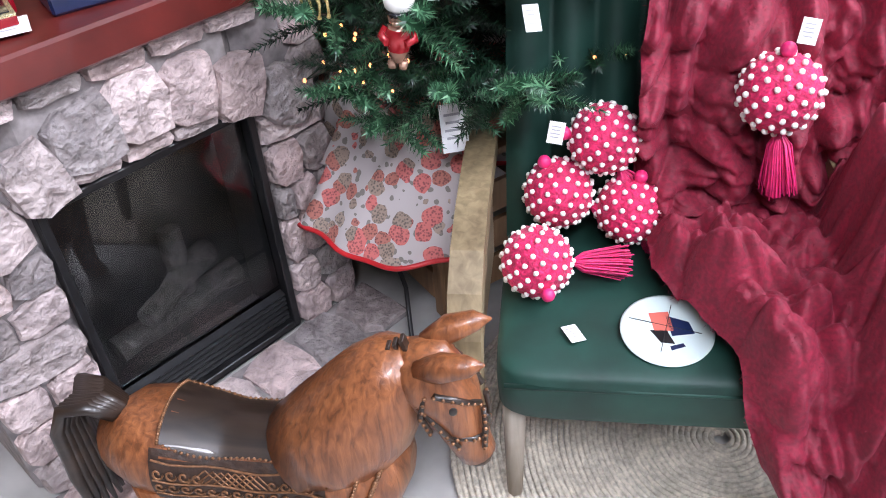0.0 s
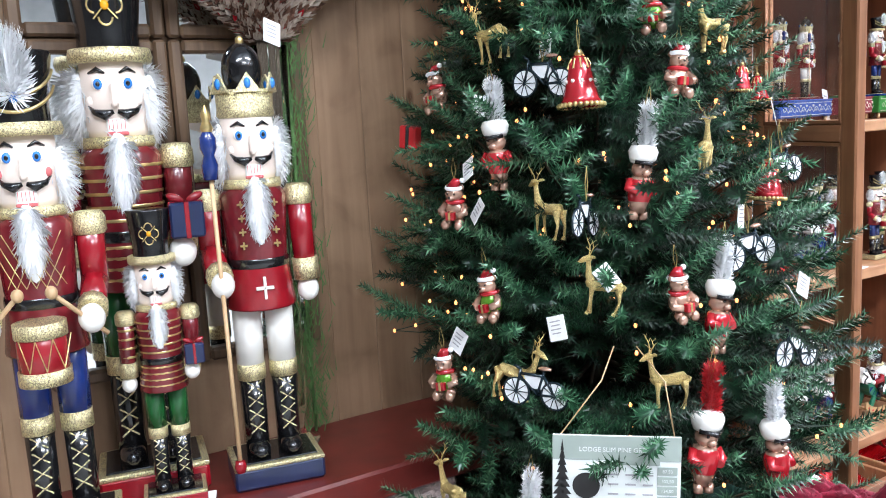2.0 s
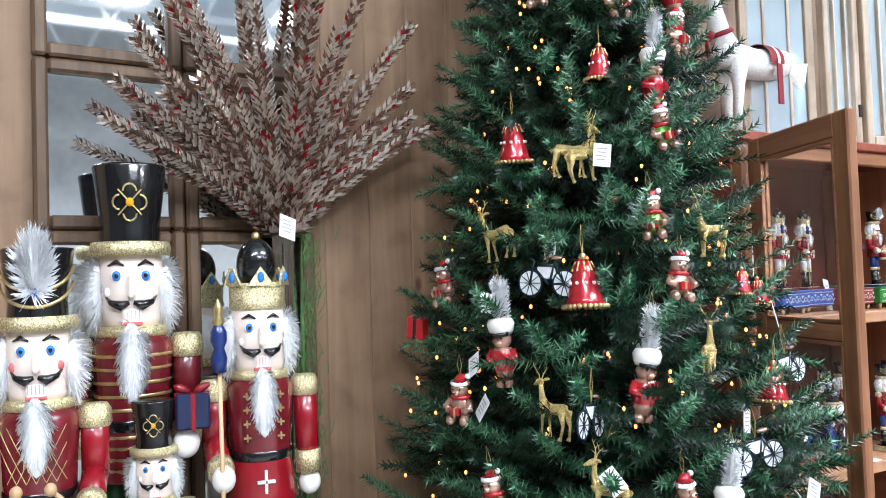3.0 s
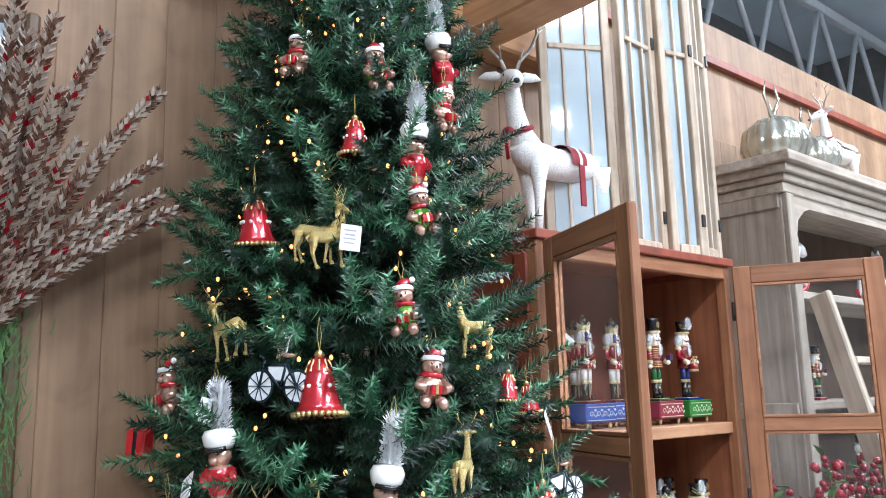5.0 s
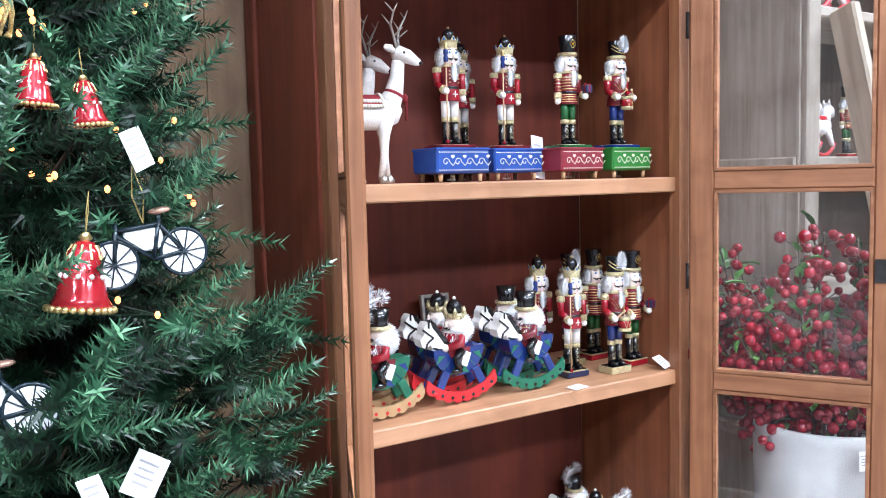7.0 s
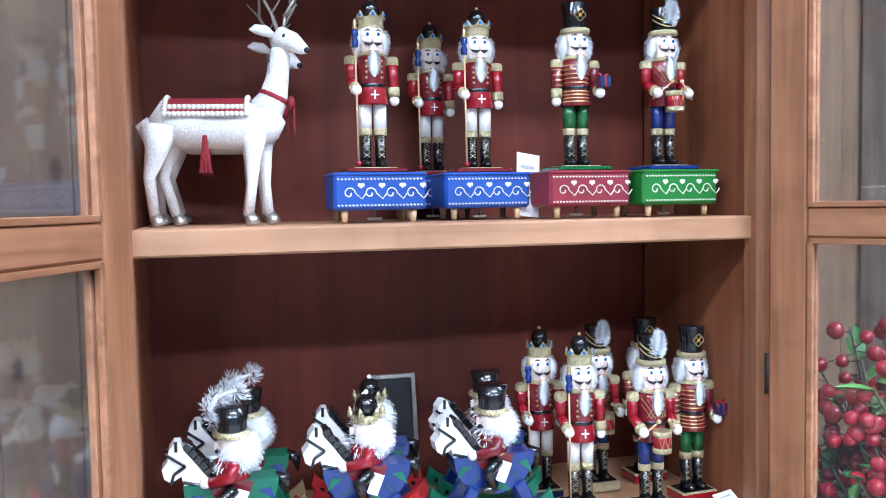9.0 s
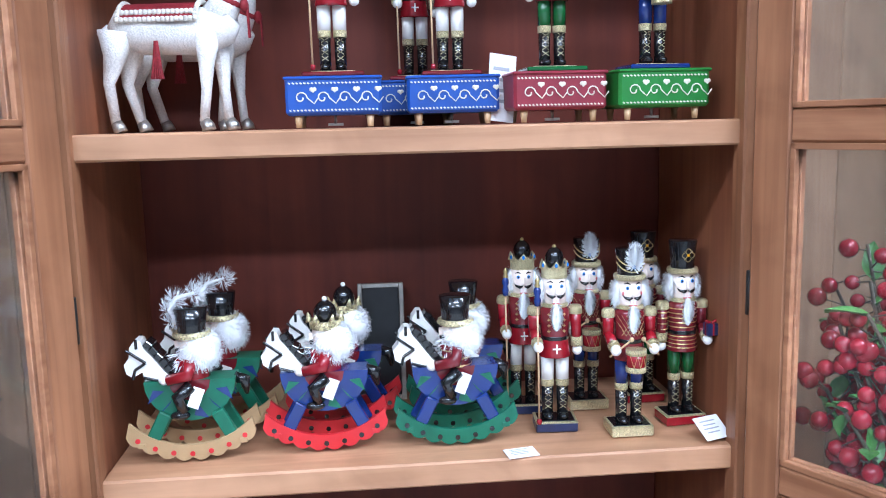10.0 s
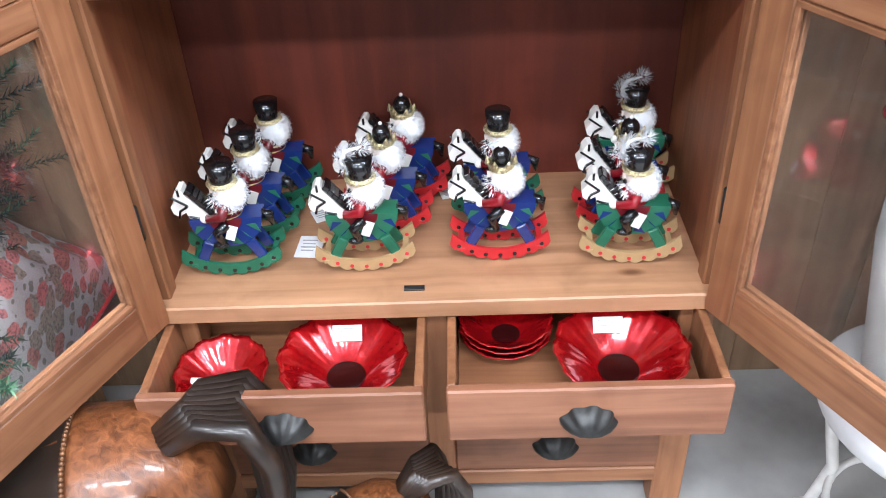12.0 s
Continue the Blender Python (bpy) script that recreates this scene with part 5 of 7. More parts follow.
def rocker_mesh(style, rock, body, seed):
    """A rider on a rocking horse, 0.2 long, that faces -x; slots by DOLL plus rocker and body paints."""
    rng = random.Random(seed)
    mats = DOLL + [rock, body, TEAL if body is BLUE else BLUE, LACQ, SCAR]
    b = Build()
    R, BD, TR, BK, SC = 15, 16, 17, 18, 19
    for y in (-0.034, 0.028):
        out = []
        for i in range(65):
            a = -0.72 + 1.44 * i / 64
            r = 0.1425 + 0.0055 * abs(math.sin(math.pi * i / 8))
            out.append((r * math.sin(a), 0.150 - r * math.cos(a)))
        inn = [(0.124 * math.sin(a), 0.150 - 0.124 * math.cos(a)) for a in [0.80 - 1.6 * i / 16 for i in range(17)]]
        b.plate(out + inn, 0.007, Matrix(((1, 0, 0, 0), (0, 0, 1, y), (0, 1, 0, 0), (0, 0, 0, 1))), R)
        for i in range(7):
            a = -0.6 + 1.2 * i / 6
            b.cyl((0.137 * math.sin(a), y - 0.0012, 0.150 - 0.137 * math.cos(a)), (0.137 * math.sin(a), y + 0.0074, 0.150 - 0.137 * math.cos(a)), 0.0038, None, SC if rock is TAN else BK, 10)
    for x, a in ((-0.048, 28), (0.050, -28)):
        for y in (-0.026, 0.022):
            b.box((x, y, 0.052), (0.020, 0.010, 0.052), BD, pose(0, 0, 0, 0, a), 0.002)
        b.box((x * 1.5, 0, 0.029), (0.012, 0.07, 0.008), R)
    half = [(-0.066, 0.122)] + [(0.066 * math.cos(t), 0.120 - 0.060 * math.sin(t)) for t in [math.pi - math.pi * i / 14 for i in range(15)]] + [(0.066, 0.122)]
    b.plate(half, 0.044, Matrix(((1, 0, 0, 0), (0, 0, 1, -0.022), (0, 1, 0, 0), (0, 0, 0, 1))), BD)
    for sy in (-0.0228, 0.0222):
        for i in range(6):
            t = math.pi * (0.12 + 0.76 * i / 5)
            cx, cz = -0.062 * math.cos(t), 0.120 - 0.056 * math.sin(t)
            ix, iz = -0.040 * math.cos(t), 0.120 - 0.034 * math.sin(t)
            px, pz = math.sin(t) * 0.011, -math.cos(t) * -0.011
            b.plate([(cx - px, cz - pz), (cx + px, cz + pz), (ix, iz)], 0.0007, Matrix(((1, 0, 0, 0), (0, 0, 1, sy), (0, 1, 0, 0), (0, 0, 0, 1))), TR)
        sad = [(0.030 * math.cos(t), 0.122 - 0.030 * math.sin(t)) for t in [math.pi * i / 8 for i in range(9)]]
        b.plate(sad, 0.0012, Matrix(((1, 0, 0, 0), (0, 0, 1, sy - 0.0006), (0, 1, 0, 0), (0, 0, 0, 1))), 9)
    head = [(-0.052, 0.105), (-0.075, 0.125), (-0.080, 0.148), (-0.094, 0.140), (-0.103, 0.146), (-0.106, 0.160), (-0.098, 0.170), (-0.096, 0.186), (-0.088, 0.197), (-0.080, 0.196), (-0.076, 0.184), (-0.066, 0.172), (-0.050, 0.150), (-0.030, 0.126), (-0.030, 0.108)]
    b.plate(head, 0.030, Matrix(((1, 0, 0, 0.012), (0, 0, 1, -0.015), (0, 1, 0, -0.012), (0, 0, 0, 1))), 5)
    for sy in (-0.0165, 0.0155):
        for p, q in (((-0.093, 0.170), (-0.066, 0.150)), ((-0.066, 0.150), (-0.082, 0.140)), ((-0.082, 0.140), (-0.086, 0.126)), ((-0.070, 0.128), (-0.036, 0.118)), ((-0.078, 0.172), (-0.078, 0.186))):
            b.tube([(p[0] + 0.004, sy, p[1]), (q[0] + 0.004, sy, q[1])], 0.0024, BK, 5, False)
    for i in range(7):
        t = i / 6
        b.box((-0.058 + 0.042 * t, 0, 0.176 - 0.056 * t), (0.012, 0.032, 0.010), BK, pose(0, 0, 0, 0, 50 + rng.uniform(-20, 20)))
    b.tube([(0.062, 0, 0.118), (0.078, 0, 0.112), (0.080, 0, 0.090)], [0.009, 0.010, 0.003], BK, 8)
    # rider
    cx = 0.004
    b.lathe([(0, 0.108), (0.024, 0.108), (0.023, 0.13), (0.026, 0.152), (0.0, 0.156)], (cx, 0, 0), 0 if style != "hat" else 9, 14)
    if style == "hat":
        for z in (0.12, 0.132, 0.144):
            b.lathe([(0.0245, z), (0.0258, z + 0.0015), (0.0245, z + 0.003)], (cx, 0, 0), 14, 14)
    for sy in (-1, 1):
        b.tube([(cx, 0.026 * sy, 0.15), (cx - 0.004, 0.031 * sy, 0.132), (cx - 0.034, 0.024 * sy, 0.124)], [0.010, 0.010, 0.009], 0 if style != "hat" else 9, 9)
        b.sph((cx - 0.04, 0.022 * sy, 0.125), 0.0085, 5, 9, 6)
        b.tube([(cx, 0.027 * sy, 0.115), (cx - 0.02, 0.034 * sy, 0.10), (cx - 0.012, 0.034 * sy, 0.078)], [0.011, 0.010, 0.009], BK, 8)
        b.sph((cx - 0.018, 0.034 * sy, 0.073), (0.015, 0.008, 0.007), BK, 9, 6)
    b.lathe([(0, 0.155), (0.020, 0.155), (0.021, 0.185), (0, 0.187)], (cx, 0, 0), 1, 14)
    b.box((cx - 0.022, 0, 0.172), (0.008, 0.005, 0.012), 1)
    b.sph((cx - 0.021, 0, 0.164), (0.005, 0.014, 0.004), 3, 8, 5)
    b.sph((cx + 0.012, 0, 0.162), (0.028, 0.033, 0.030), 2, 14, 10, None, 0.25, 60)
    b.fluff((cx + 0.010, 0, 0.162), (0.028, 0.033, 0.030), 2, 1700, 0.010, (0.2, 0, -0.5), 0.0004, rng)
    b.fluff((cx - 0.016, 0, 0.150), (0.008, 0.016, 0.014), 2, 120, 0.018, (-0.3, 0, -0.8), 0.0007, rng)
    if style == "king":
        b.lathe([(0.022, 0.185), (0.024, 0.186), (0.025, 0.198), (0.022, 0.198), (0.021, 0.187)], (cx, 0, 0), 4, 16)
        for k in range(6):
            a = 2 * math.pi * k / 6
            b.tube([(cx + 0.0235 * math.cos(a), 0.0235 * math.sin(a), 0.196), (cx + 0.026 * math.cos(a), 0.026 * math.sin(a), 0.21)], [0.007, 0.001], 4, 6)
        b.sph((cx, 0, 0.207), (0.018, 0.018, 0.021), 3, 12, 8)
        b.sph((cx, 0, 0.230), 0.004, 5, 8, 6)
    else:
        b.lathe([(0, 0.184), (0.027, 0.184), (0.029, 0.188), (0.027, 0.192), (0, 0.192)], (cx, 0, 0), 4, 16)
        b.lathe([(0.0215, 0.191), (0.021, 0.2), (0.025, 0.228), (0.0, 0.228)], (cx, 0, 0), 3, 16)
        if style == "drum":
            pts = [(cx - 0.024, 0, 0.208), (cx - 0.03, 0, 0.225), (cx - 0.02, 0, 0.242), (cx + 0.008, 0, 0.25)]
            for i in range(4):
                b.fluff(pts[i], 0.007, 2, 130, 0.016, (0.5, 0, 0.5), 0.0004, rng)
            b.tube(pts, [0.002, 0.004, 0.004, 0.002], 2, 8)
            b.tube([(cx - 0.026, -0.012, 0.198), (cx - 0.027, 0, 0.192), (cx - 0.026, 0.012, 0.198)], 0.002, 14, 5, False)
    b.box((cx + 0.006, -0.034, 0.098), (0.017, 0.0012, 0.032), 5, pose(0, 0, 0, 0, 22), 0.0003)
    return b.mesh("rocking_rider", mats)


RIDE = {
    "g": (rocker_mesh("hat", TEAL, BLUE, 1), "nutcracker in top hat riding a blue horse on green rockers"),
    "r": (rocker_mesh("king", SCAR, BLUE, 2), "crowned nutcracker riding a blue horse on red rockers"),
    "t": (rocker_mesh("drum", TAN, TEAL, 3), "plumed nutcracker riding a green horse on tan scalloped rockers"),
}


def rider(kind, x, y, z, s, yaw, group):
    me_, lab = RIDE[kind]
    return put("rocking_nutcracker", me_, pose(x, y, z + 0.0001, 0, 0, yaw) @ sized(s), lab, "figurine", group)


for kd, x, y in (("t", 2.085, 1.465), ("r", 2.273, 1.475), ("g", 2.462, 1.47)):
    rider(kd, x, y, S2, 0.95, rs.uniform(-6, 2), "riders on the middle shelf")
    rider(kd, x + 0.024, y + 0.105, S2, 0.95, rs.uniform(-6, 2), "riders on the middle shelf")
for kd, x, y in (("g", 2.072, 1.455), ("g", 2.09, 1.56), ("g", 2.11, 1.67), ("t", 2.297, 1.455), ("r", 2.325, 1.565), ("r", 2.355, 1.67), ("r", 2.525, 1.475), ("g", 2.525, 1.60), ("t", 2.742, 1.455), ("r", 2.745, 1.555), ("t", 2.775, 1.67)):
    rider(kd, x, y, S3, 0.90, rs.uniform(-5, 3), "riders on the lowest shelf")
card(2.19, 1.50, S3 + 0.001, 0.045, 0.06, -5, 2, "lying under the riders")
card(2.20, 1.60, S3 + 0.001, 0.035, 0.04, 25, 2, "lying under the riders")
card(2.44, 1.66, S3 + 0.001, 0.04, 0.03, 15, 2, "lying under the riders")

# ---- red glass bowls in the drawers ----
BOWL = paint("ruby_glass", (0.50, 0.006, 0.010), 0.2, 0.6, 0.2, 12, 0.05, 0.8)
BOWLC = paint("dark_ruby", (0.035, 0.004, 0.004), 0.2, 0.2, 0.3, 20, 0.05, 0.4)


def bowl_mesh():
    b = Build()
    vs, fs, N = [], [], 96
    prof_ = [(0.02, 0.012, 0), (0.28, 0.014, 0), (0.34, 0.03, 0.0), (0.55, 0.20, 0.012), (0.78, 0.38, 0.03), (0.92, 0.49, 0.03), (1.0, 0.53, 0.035), (0.985, 0.50, 0.035), (0.9, 0.45, 0.03), (0.76, 0.345, 0.03), (0.55, 0.165, 0.012), (0.3, -0.02, 0)]
    for r, z, wv in prof_:
        for j in range(N):
            a = 2 * math.pi * j / N
            k = r * (1 + wv * 0.6 * math.cos(12 * a) + wv * 0.4 * math.cos(31 * a + 1))
            vs.append((k * math.cos(a), k * math.sin(a), z + wv * 0.5 * math.cos(12 * a + 0.6)))
    for i in range(len(prof_) - 1):
        for j in range(N):
            fs.append([i * N + j, i * N + (j + 1) % N, (i + 1) * N + (j + 1) % N, (i + 1) * N + j])
    b.add(vs, fs, 0, True)
    b.lathe([(0.0, 0.018), (0.28, 0.020), (0.31, 0.034)], (0, 0, 0), 1, 40)
    return b.mesh("bowl", [BOWL, BOWLC])


BM = bowl_mesh()
for x, y, z, s, tl, yw, cx, cw in ((2.062, 1.285, 0.446, 0.076, 6, 8, -0.5, 0.03), (2.262, 1.295, 0.446, 0.105, 4, 0, 0.0, 0.05), (2.712, 1.295, 0.446, 0.108, 4, 0, -0.1, 0.05)):
    put("flower_bowl", BM, pose(x, y, z + 0.02, tl, 0, yw) @ sized(s), "glossy ruby red flower-shaped glass bowl in the drawer", "bowl", "red bowls")
    at = pose(x, y, z + 0.02, tl, 0, yw) @ Vector((cx * s, 0.62 * s if cx > -0.3 else -0.1 * s, (0.36 if cx > -0.3 else 0.3) * s))
    card(at.x, at.y, at.z, cw, cw * 0.55, 0, tl + (46 if cx > -0.3 else 20), "stuck on the red bowl")
for i in range(3):
    put("flower_bowl", BM, pose(2.53, 1.365, 0.464 + i * 0.012, 0, 0, 14 * i) @ sized(0.078), "glossy ruby red flower-shaped glass bowl in the drawer", "bowl", "red bowls")
# ---- tree decorations ----
BEAR_AT = [(1.18, 1.27, 2.33), (1.28, 1.15, 2.29), (1.4, 1.1, 2.22), (1.31, 1.06, 2.0), (1.01, 1.42, 1.7), (1.25, 1.04, 1.82), (0.96, 1.3, 1.47), (0.95, 1.18, 1.3), (1.19, 0.93, 1.3), (0.89, 1.26, 1.14), (1.27, 1.0, 1.7)]
BELL_AT = [(1.23, 1.15, 2.16), (1.1, 1.28, 2.01), (1.12, 1.1, 1.71), (1.46, 0.94, 1.5), (1.43, 0.98, 1.7), (1.48, 0.98, 1.68)]
DEER_AT = [(1.17, 1.14, 1.98), (1.05, 1.27, 1.83), (1.38, 1.01, 1.82), (1.3, 0.96, 1.59), (1.04, 1.11, 1.49), (1.08, 1.02, 1.35), (0.95, 1.13, 1.19), (1.15, 0.92, 1.18), (0.86, 1.21, 0.95), (1.15, 1.16, 1.99)]
BIKE_AT = [(1.08, 1.16, 1.73), (1.36, 0.91, 1.39), (1.44, 0.86, 1.19), (0.97, 1.08, 1.16), (1.53, 0.96, 1.53), (1.08, 1.05, 1.47)]
NUT_AT = [(1.01, 1.22, 1.58), (1.17, 1.0, 1.52), (1.26, 0.9, 1.27), (0.91, 1.05, 0.88), (1.32, 0.82, 1.01), (1.43, 1.13, 2.34), (1.32, 1.09, 2.12)]
TAG_AT = [(1.09, 1.16, 1.78), (0.98, 1.28, 1.55), (1.19, 1.01, 1.6), (1.53, 0.98, 1.63), (1.01, 1.27, 1.67), (0.97, 1.24, 1.47), (1.35, 0.92, 1.44), (0.91, 1.24, 1.22), (1.01, 1.06, 1.26), (1.07, 0.89, 0.88), (1.45, 0.88, 1.28), (1.19, 1.11, 1.96), (1.5, 0.89, 1.29), (1.09, 1.01, 1.35)]
CORD = paint("gold_cord", (0.45, 0.33, 0.12), 0.5, 0.5, 0.2, 60, 0.1)
BROWN = paint("bear_brown", (0.62, 0.38, 0.28), 0.2, 0.6, 0.3, 40, 0.05, 0.5)
SHINY = paint("shiny_red", (0.52, 0.02, 0.03), 0.15, 0.35, 0.15, 30, 0.02, 0.7)
LIME = paint("shiny_green", (0.12, 0.35, 0.03), 0.2, 0.35, 0.15, 30, 0.02, 0.6)
ENAMEL = paint("black_enamel", (0.015, 0.03, 0.04), 0.25, 0.3, 0.2, 40, 0.02)
SILVER = paint("silver_white", (0.86, 0.88, 0.9), 0.3, 0.1, 0.1, 40, 0.05)


def hook(b, z, mat):
    b.tube([(0, 0, z), (0.006, 0, z + 0.03), (0.0, 0, z + 0.06), (-0.006, 0, z + 0.03), (0, 0, z)], 0.0009, mat, 4, False)


def bear_mesh(third, seed):
    b = Build()
    b.sph((0, 0, 0), (0.028, 0.024, 0.03), 0 if third == 6 else 5, 14, 9)
    b.sph((0, -0.004, 0.042), (0.023, 0.021, 0.021), 0, 14, 9)
    b.sph((0, -0.023, 0.037), (0.010, 0.009, 0.008), 0, 10, 7)
    b.sph((0, -0.031, 0.039), 0.003, 4, 8, 5)
    for sx in (-1, 1):
        b.sph((0.018 * sx, 0, 0.058), 0.008, 0, 9, 6)
        b.sph((0.009 * sx, -0.022, 0.046), 0.0026, 4, 7, 5)
        b.tube([(0.024 * sx, -0.004, 0.014), (0.034 * sx, -0.018, -0.002), (0.018 * sx, -0.028, -0.006)], [0.010, 0.010, 0.009], 0, 9)
        b.tube([(0.014 * sx, -0.006, -0.022), (0.018 * sx, -0.020, -0.032)], [0.012, 0.012], 0, 9)
        b.sph((0.019 * sx, -0.026, -0.034), (0.012, 0.010, 0.013), 0, 10, 7)
    b.box((0, -0.03, -0.008), (0.024, 0.014, 0.020), 1)
    b.box((0, -0.031, -0.008), (0.006, 0.0145, 0.0205), 6)
    b.tube([(0.021 * math.cos(t), 0.019 * math.sin(t), 0.024) for t in [2 * math.pi * i / 12 for i in range(13)]], 0.006, 1, 7, False)
    b.lathe([(0.022, 0.054), (0.025, 0.058), (0.022, 0.064)], (0, -0.002, 0), 2, 14)
    b.tube([(0, 0, 0.058), (0.006, 0, 0.074), (0.02, 0, 0.078)], [0.021, 0.012, 0.003], 1, 10)
    b.sph((0.022, 0, 0.077), 0.007, 2, 8, 6)
    hook(b, 0.074, 3)
    return b.mesh("bear_ornament", [BROWN, SHINY, FLUFF, CORD, LACQ, LIME, GOLDP])


def bell_mesh():
    b = Build()
    b.lathe([(0.0, 0.045), (0.012, 0.045), (0.022, 0.03), (0.027, 0.0), (0.036, -0.035), (0.045, -0.05), (0.040, -0.052), (0.030, -0.034), (0.0, 0.02)], (0, 0, 0), 0, 24)
    for i in range(26):
        a = 2 * math.pi * i / 26
        b.sph((0.044 * math.cos(a), 0.044 * math.sin(a), -0.05), 0.0055, 1, 7, 5)
    for i in range(10):
        a = 2 * math.pi * i / 10
        b.sph((0.029 * math.cos(a), 0.029 * math.sin(a), -0.004), (0.004, 0.004, 0.004), 3, 6, 4)
        b.tube([(0.016 * math.cos(a), 0.016 * math.sin(a), 0.04), (0.025 * math.cos(a), 0.025 * math.sin(a), 0.02)], 0.0022, 1, 5, False)
    b.sph((0, 0, -0.045), 0.009, 1, 8, 6)
    b.lathe([(0.004, 0.043), (0.010, 0.05), (0.004, 0.058)], (0, 0, 0), 1, 10)
    hook(b, 0.055, 2)
    return b.mesh("bell_ornament", [SHINY, GOLDP, CORD, IVORY])


def bike(m):
    t = empty("bicycle_ornament", m, "dark bicycle ornament with silver-white wheels", "ornament", "bicycle ornaments")
    for sx in (-1, 1):
        b = Build()
        x = 0.037 * sx
        ring = [(x + 0.025 * math.cos(t_), 0, -0.02 + 0.025 * math.sin(t_)) for t_ in [2 * math.pi * i / 20 for i in range(21)]]
        b.tube(ring, 0.0021, 0, 6, False)
        b.cyl((x, -0.001, -0.02), (x, 0.001, -0.02), 0.023, None, 1, 20)
        for i in range(10):
            a = 2 * math.pi * i / 10
            b.tube([(x, -0.002, -0.02), (x + 0.023 * math.cos(a), -0.002, -0.02 + 0.023 * math.sin(a))], 0.0009, 0, 4, False)
        b.part("wheel", [ENAMEL, SILVER], t)
    b = Build()
    for p, q in (((-0.037, -0.02), (-0.028, 0.022)), ((-0.030, 0.014), (0.016, 0.014)), ((-0.030, 0.010), (0.004, -0.022)), ((0.016, 0.018), (0.004, -0.022)), ((0.004, -0.022), (0.037, -0.02)), ((0.016, 0.014), (0.037, -0.02)), ((-0.028, 0.022), (-0.040, 0.028)), ((0.016, 0.012), (0.017, 0.026))):
        b.tube([(p[0], 0, p[1]), (q[0], 0, q[1])], 0.0028, 0, 6)
    b.box((-0.002, 0.001, 0.0), (0.04, 0.004, 0.024), 1, None, 0.002)
    b.part("bicycle_frame", [ENAMEL, SILVER], t)
    Build().sph((0.019, 0, 0.028), (0.013, 0.007, 0.004), 0, 10, 6).part("saddle", [BROWN], t)
    b = Build()
    hook(b, 0.018, 0)
    b.part("hanging_cord", [CORD], t)
    return t


def soldier_mesh(seed, plume):
    rng = random.Random(seed)
    b = Build()
    b.lathe([(0, -0.062), (0.016, -0.062), (0.02, -0.04), (0.024, -0.015), (0.02, 0.006), (0.0, 0.01)], (0, 0, 0), 0, 14)
    b.lathe([(0.021, -0.04), (0.026, -0.02), (0.024, -0.002), (0.018, 0.006)], (0, 0, 0), 1, 14)
    for sx in (-1, 1):
        b.tube([(0.022 * sx, 0, 0.0), (0.03 * sx, -0.008, -0.016), (0.016 * sx, -0.022, -0.02)], [0.009, 0.009, 0.008], 1, 8)
        b.sph((0.009 * sx, -0.02, 0.028), 0.0028, 4, 7, 5)
        b.cyl((0.010 * sx, -0.004, -0.06), (0.010 * sx, -0.006, -0.076), 0.009, None, 0, 9)
    b.sph((0, 0, 0.022), (0.021, 0.020, 0.019), 0, 14, 9)
    b.sph((0, -0.019, 0.016), (0.009, 0.008, 0.007), 0, 9, 6)
    b.lathe([(0.0, 0.034), (0.022, 0.034), (0.026, 0.042), (0.029, 0.056), (0.024, 0.066), (0.0, 0.07)], (0, 0, 0), 2, 16)
    b.tube([(-0.022, -0.012, 0.036), (0, -0.029, 0.034), (0.022, -0.012, 0.036)], 0.0045, 4, 7)
    b.tube([(0, 0, 0.066), (0.002, 0.0, 0.10), (0.010, 0, 0.145)], [0.003, 0.005, 0.002], 5, 9)
    for z in (0.075, 0.09, 0.105, 0.12, 0.135):
        b.fluff((0.004, 0, z), (0.009, 0.007, 0.010), 5, 300, 0.017, (0.1, 0, 1.0), 0.0003, rng)
    hook(b, 0.12, 3)
    return b.mesh("soldier_ornament", [BROWN, SHINY, IVORY, CORD, LACQ, plume])


BEARS = [bear_mesh(6, 1), bear_mesh(5, 2)]
BELLM, SOLDM, SOLDR = bell_mesh(), soldier_mesh(4, FLUFF), soldier_mesh(5, SCAR)
ro = random.Random(21)


def facing(x, y):
    return math.degrees(math.atan2(y - TY, x - TX)) + 90


for i, (x, y, z) in enumerate(BEAR_AT):
    put("bear_ornament", BEARS[i % 2], pose(x, y, z, ro.uniform(-8, 8), ro.uniform(-8, 8), facing(x, y) + ro.uniform(-25, 25)) @ sized(0.8), "glass bear ornament in a red Santa hat hung on the tree", "ornament", "bear ornaments")
for i, (x, y, z) in enumerate(BELL_AT):
    put("bell_ornament", BELLM, pose(x, y, z, ro.uniform(-6, 6), ro.uniform(-6, 6), ro.uniform(0, 90)) @ sized((0.7, 0.88, 0.96, 0.74, 0.5, 0.5)[i]), "red glass bell ornament with gold beaded rim", "ornament", "bell ornaments")
for i, (x, y, z) in enumerate(DEER_AT):
    put("deer_ornament", DEER_G, pose(x, y, z - 0.07, 0, ro.uniform(-12, 12), facing(x, y) + (180 if i % 3 else 10) + ro.uniform(-35, 35)) @ sized(0.078), "small gold glitter reindeer ornament hung on the tree", "ornament", "gold reindeer")
for x, y, z in BIKE_AT:
    bike(pose(x, y, z, 0, ro.uniform(-10, 10), facing(x, y) + (70 if (x, z) == (1.08, 1.47) else ro.uniform(-20, 20))) @ sized(1.04))
for x, y, z in NUT_AT:
    put("soldier_ornament", SOLDM, pose(x, y, z, ro.uniform(-6, 6), ro.uniform(-8, 8), facing(x, y) + ro.uniform(-15, 15)) @ sized(0.95), "bear soldier ornament in a tall white feathered hat", "ornament", "feathered soldiers")
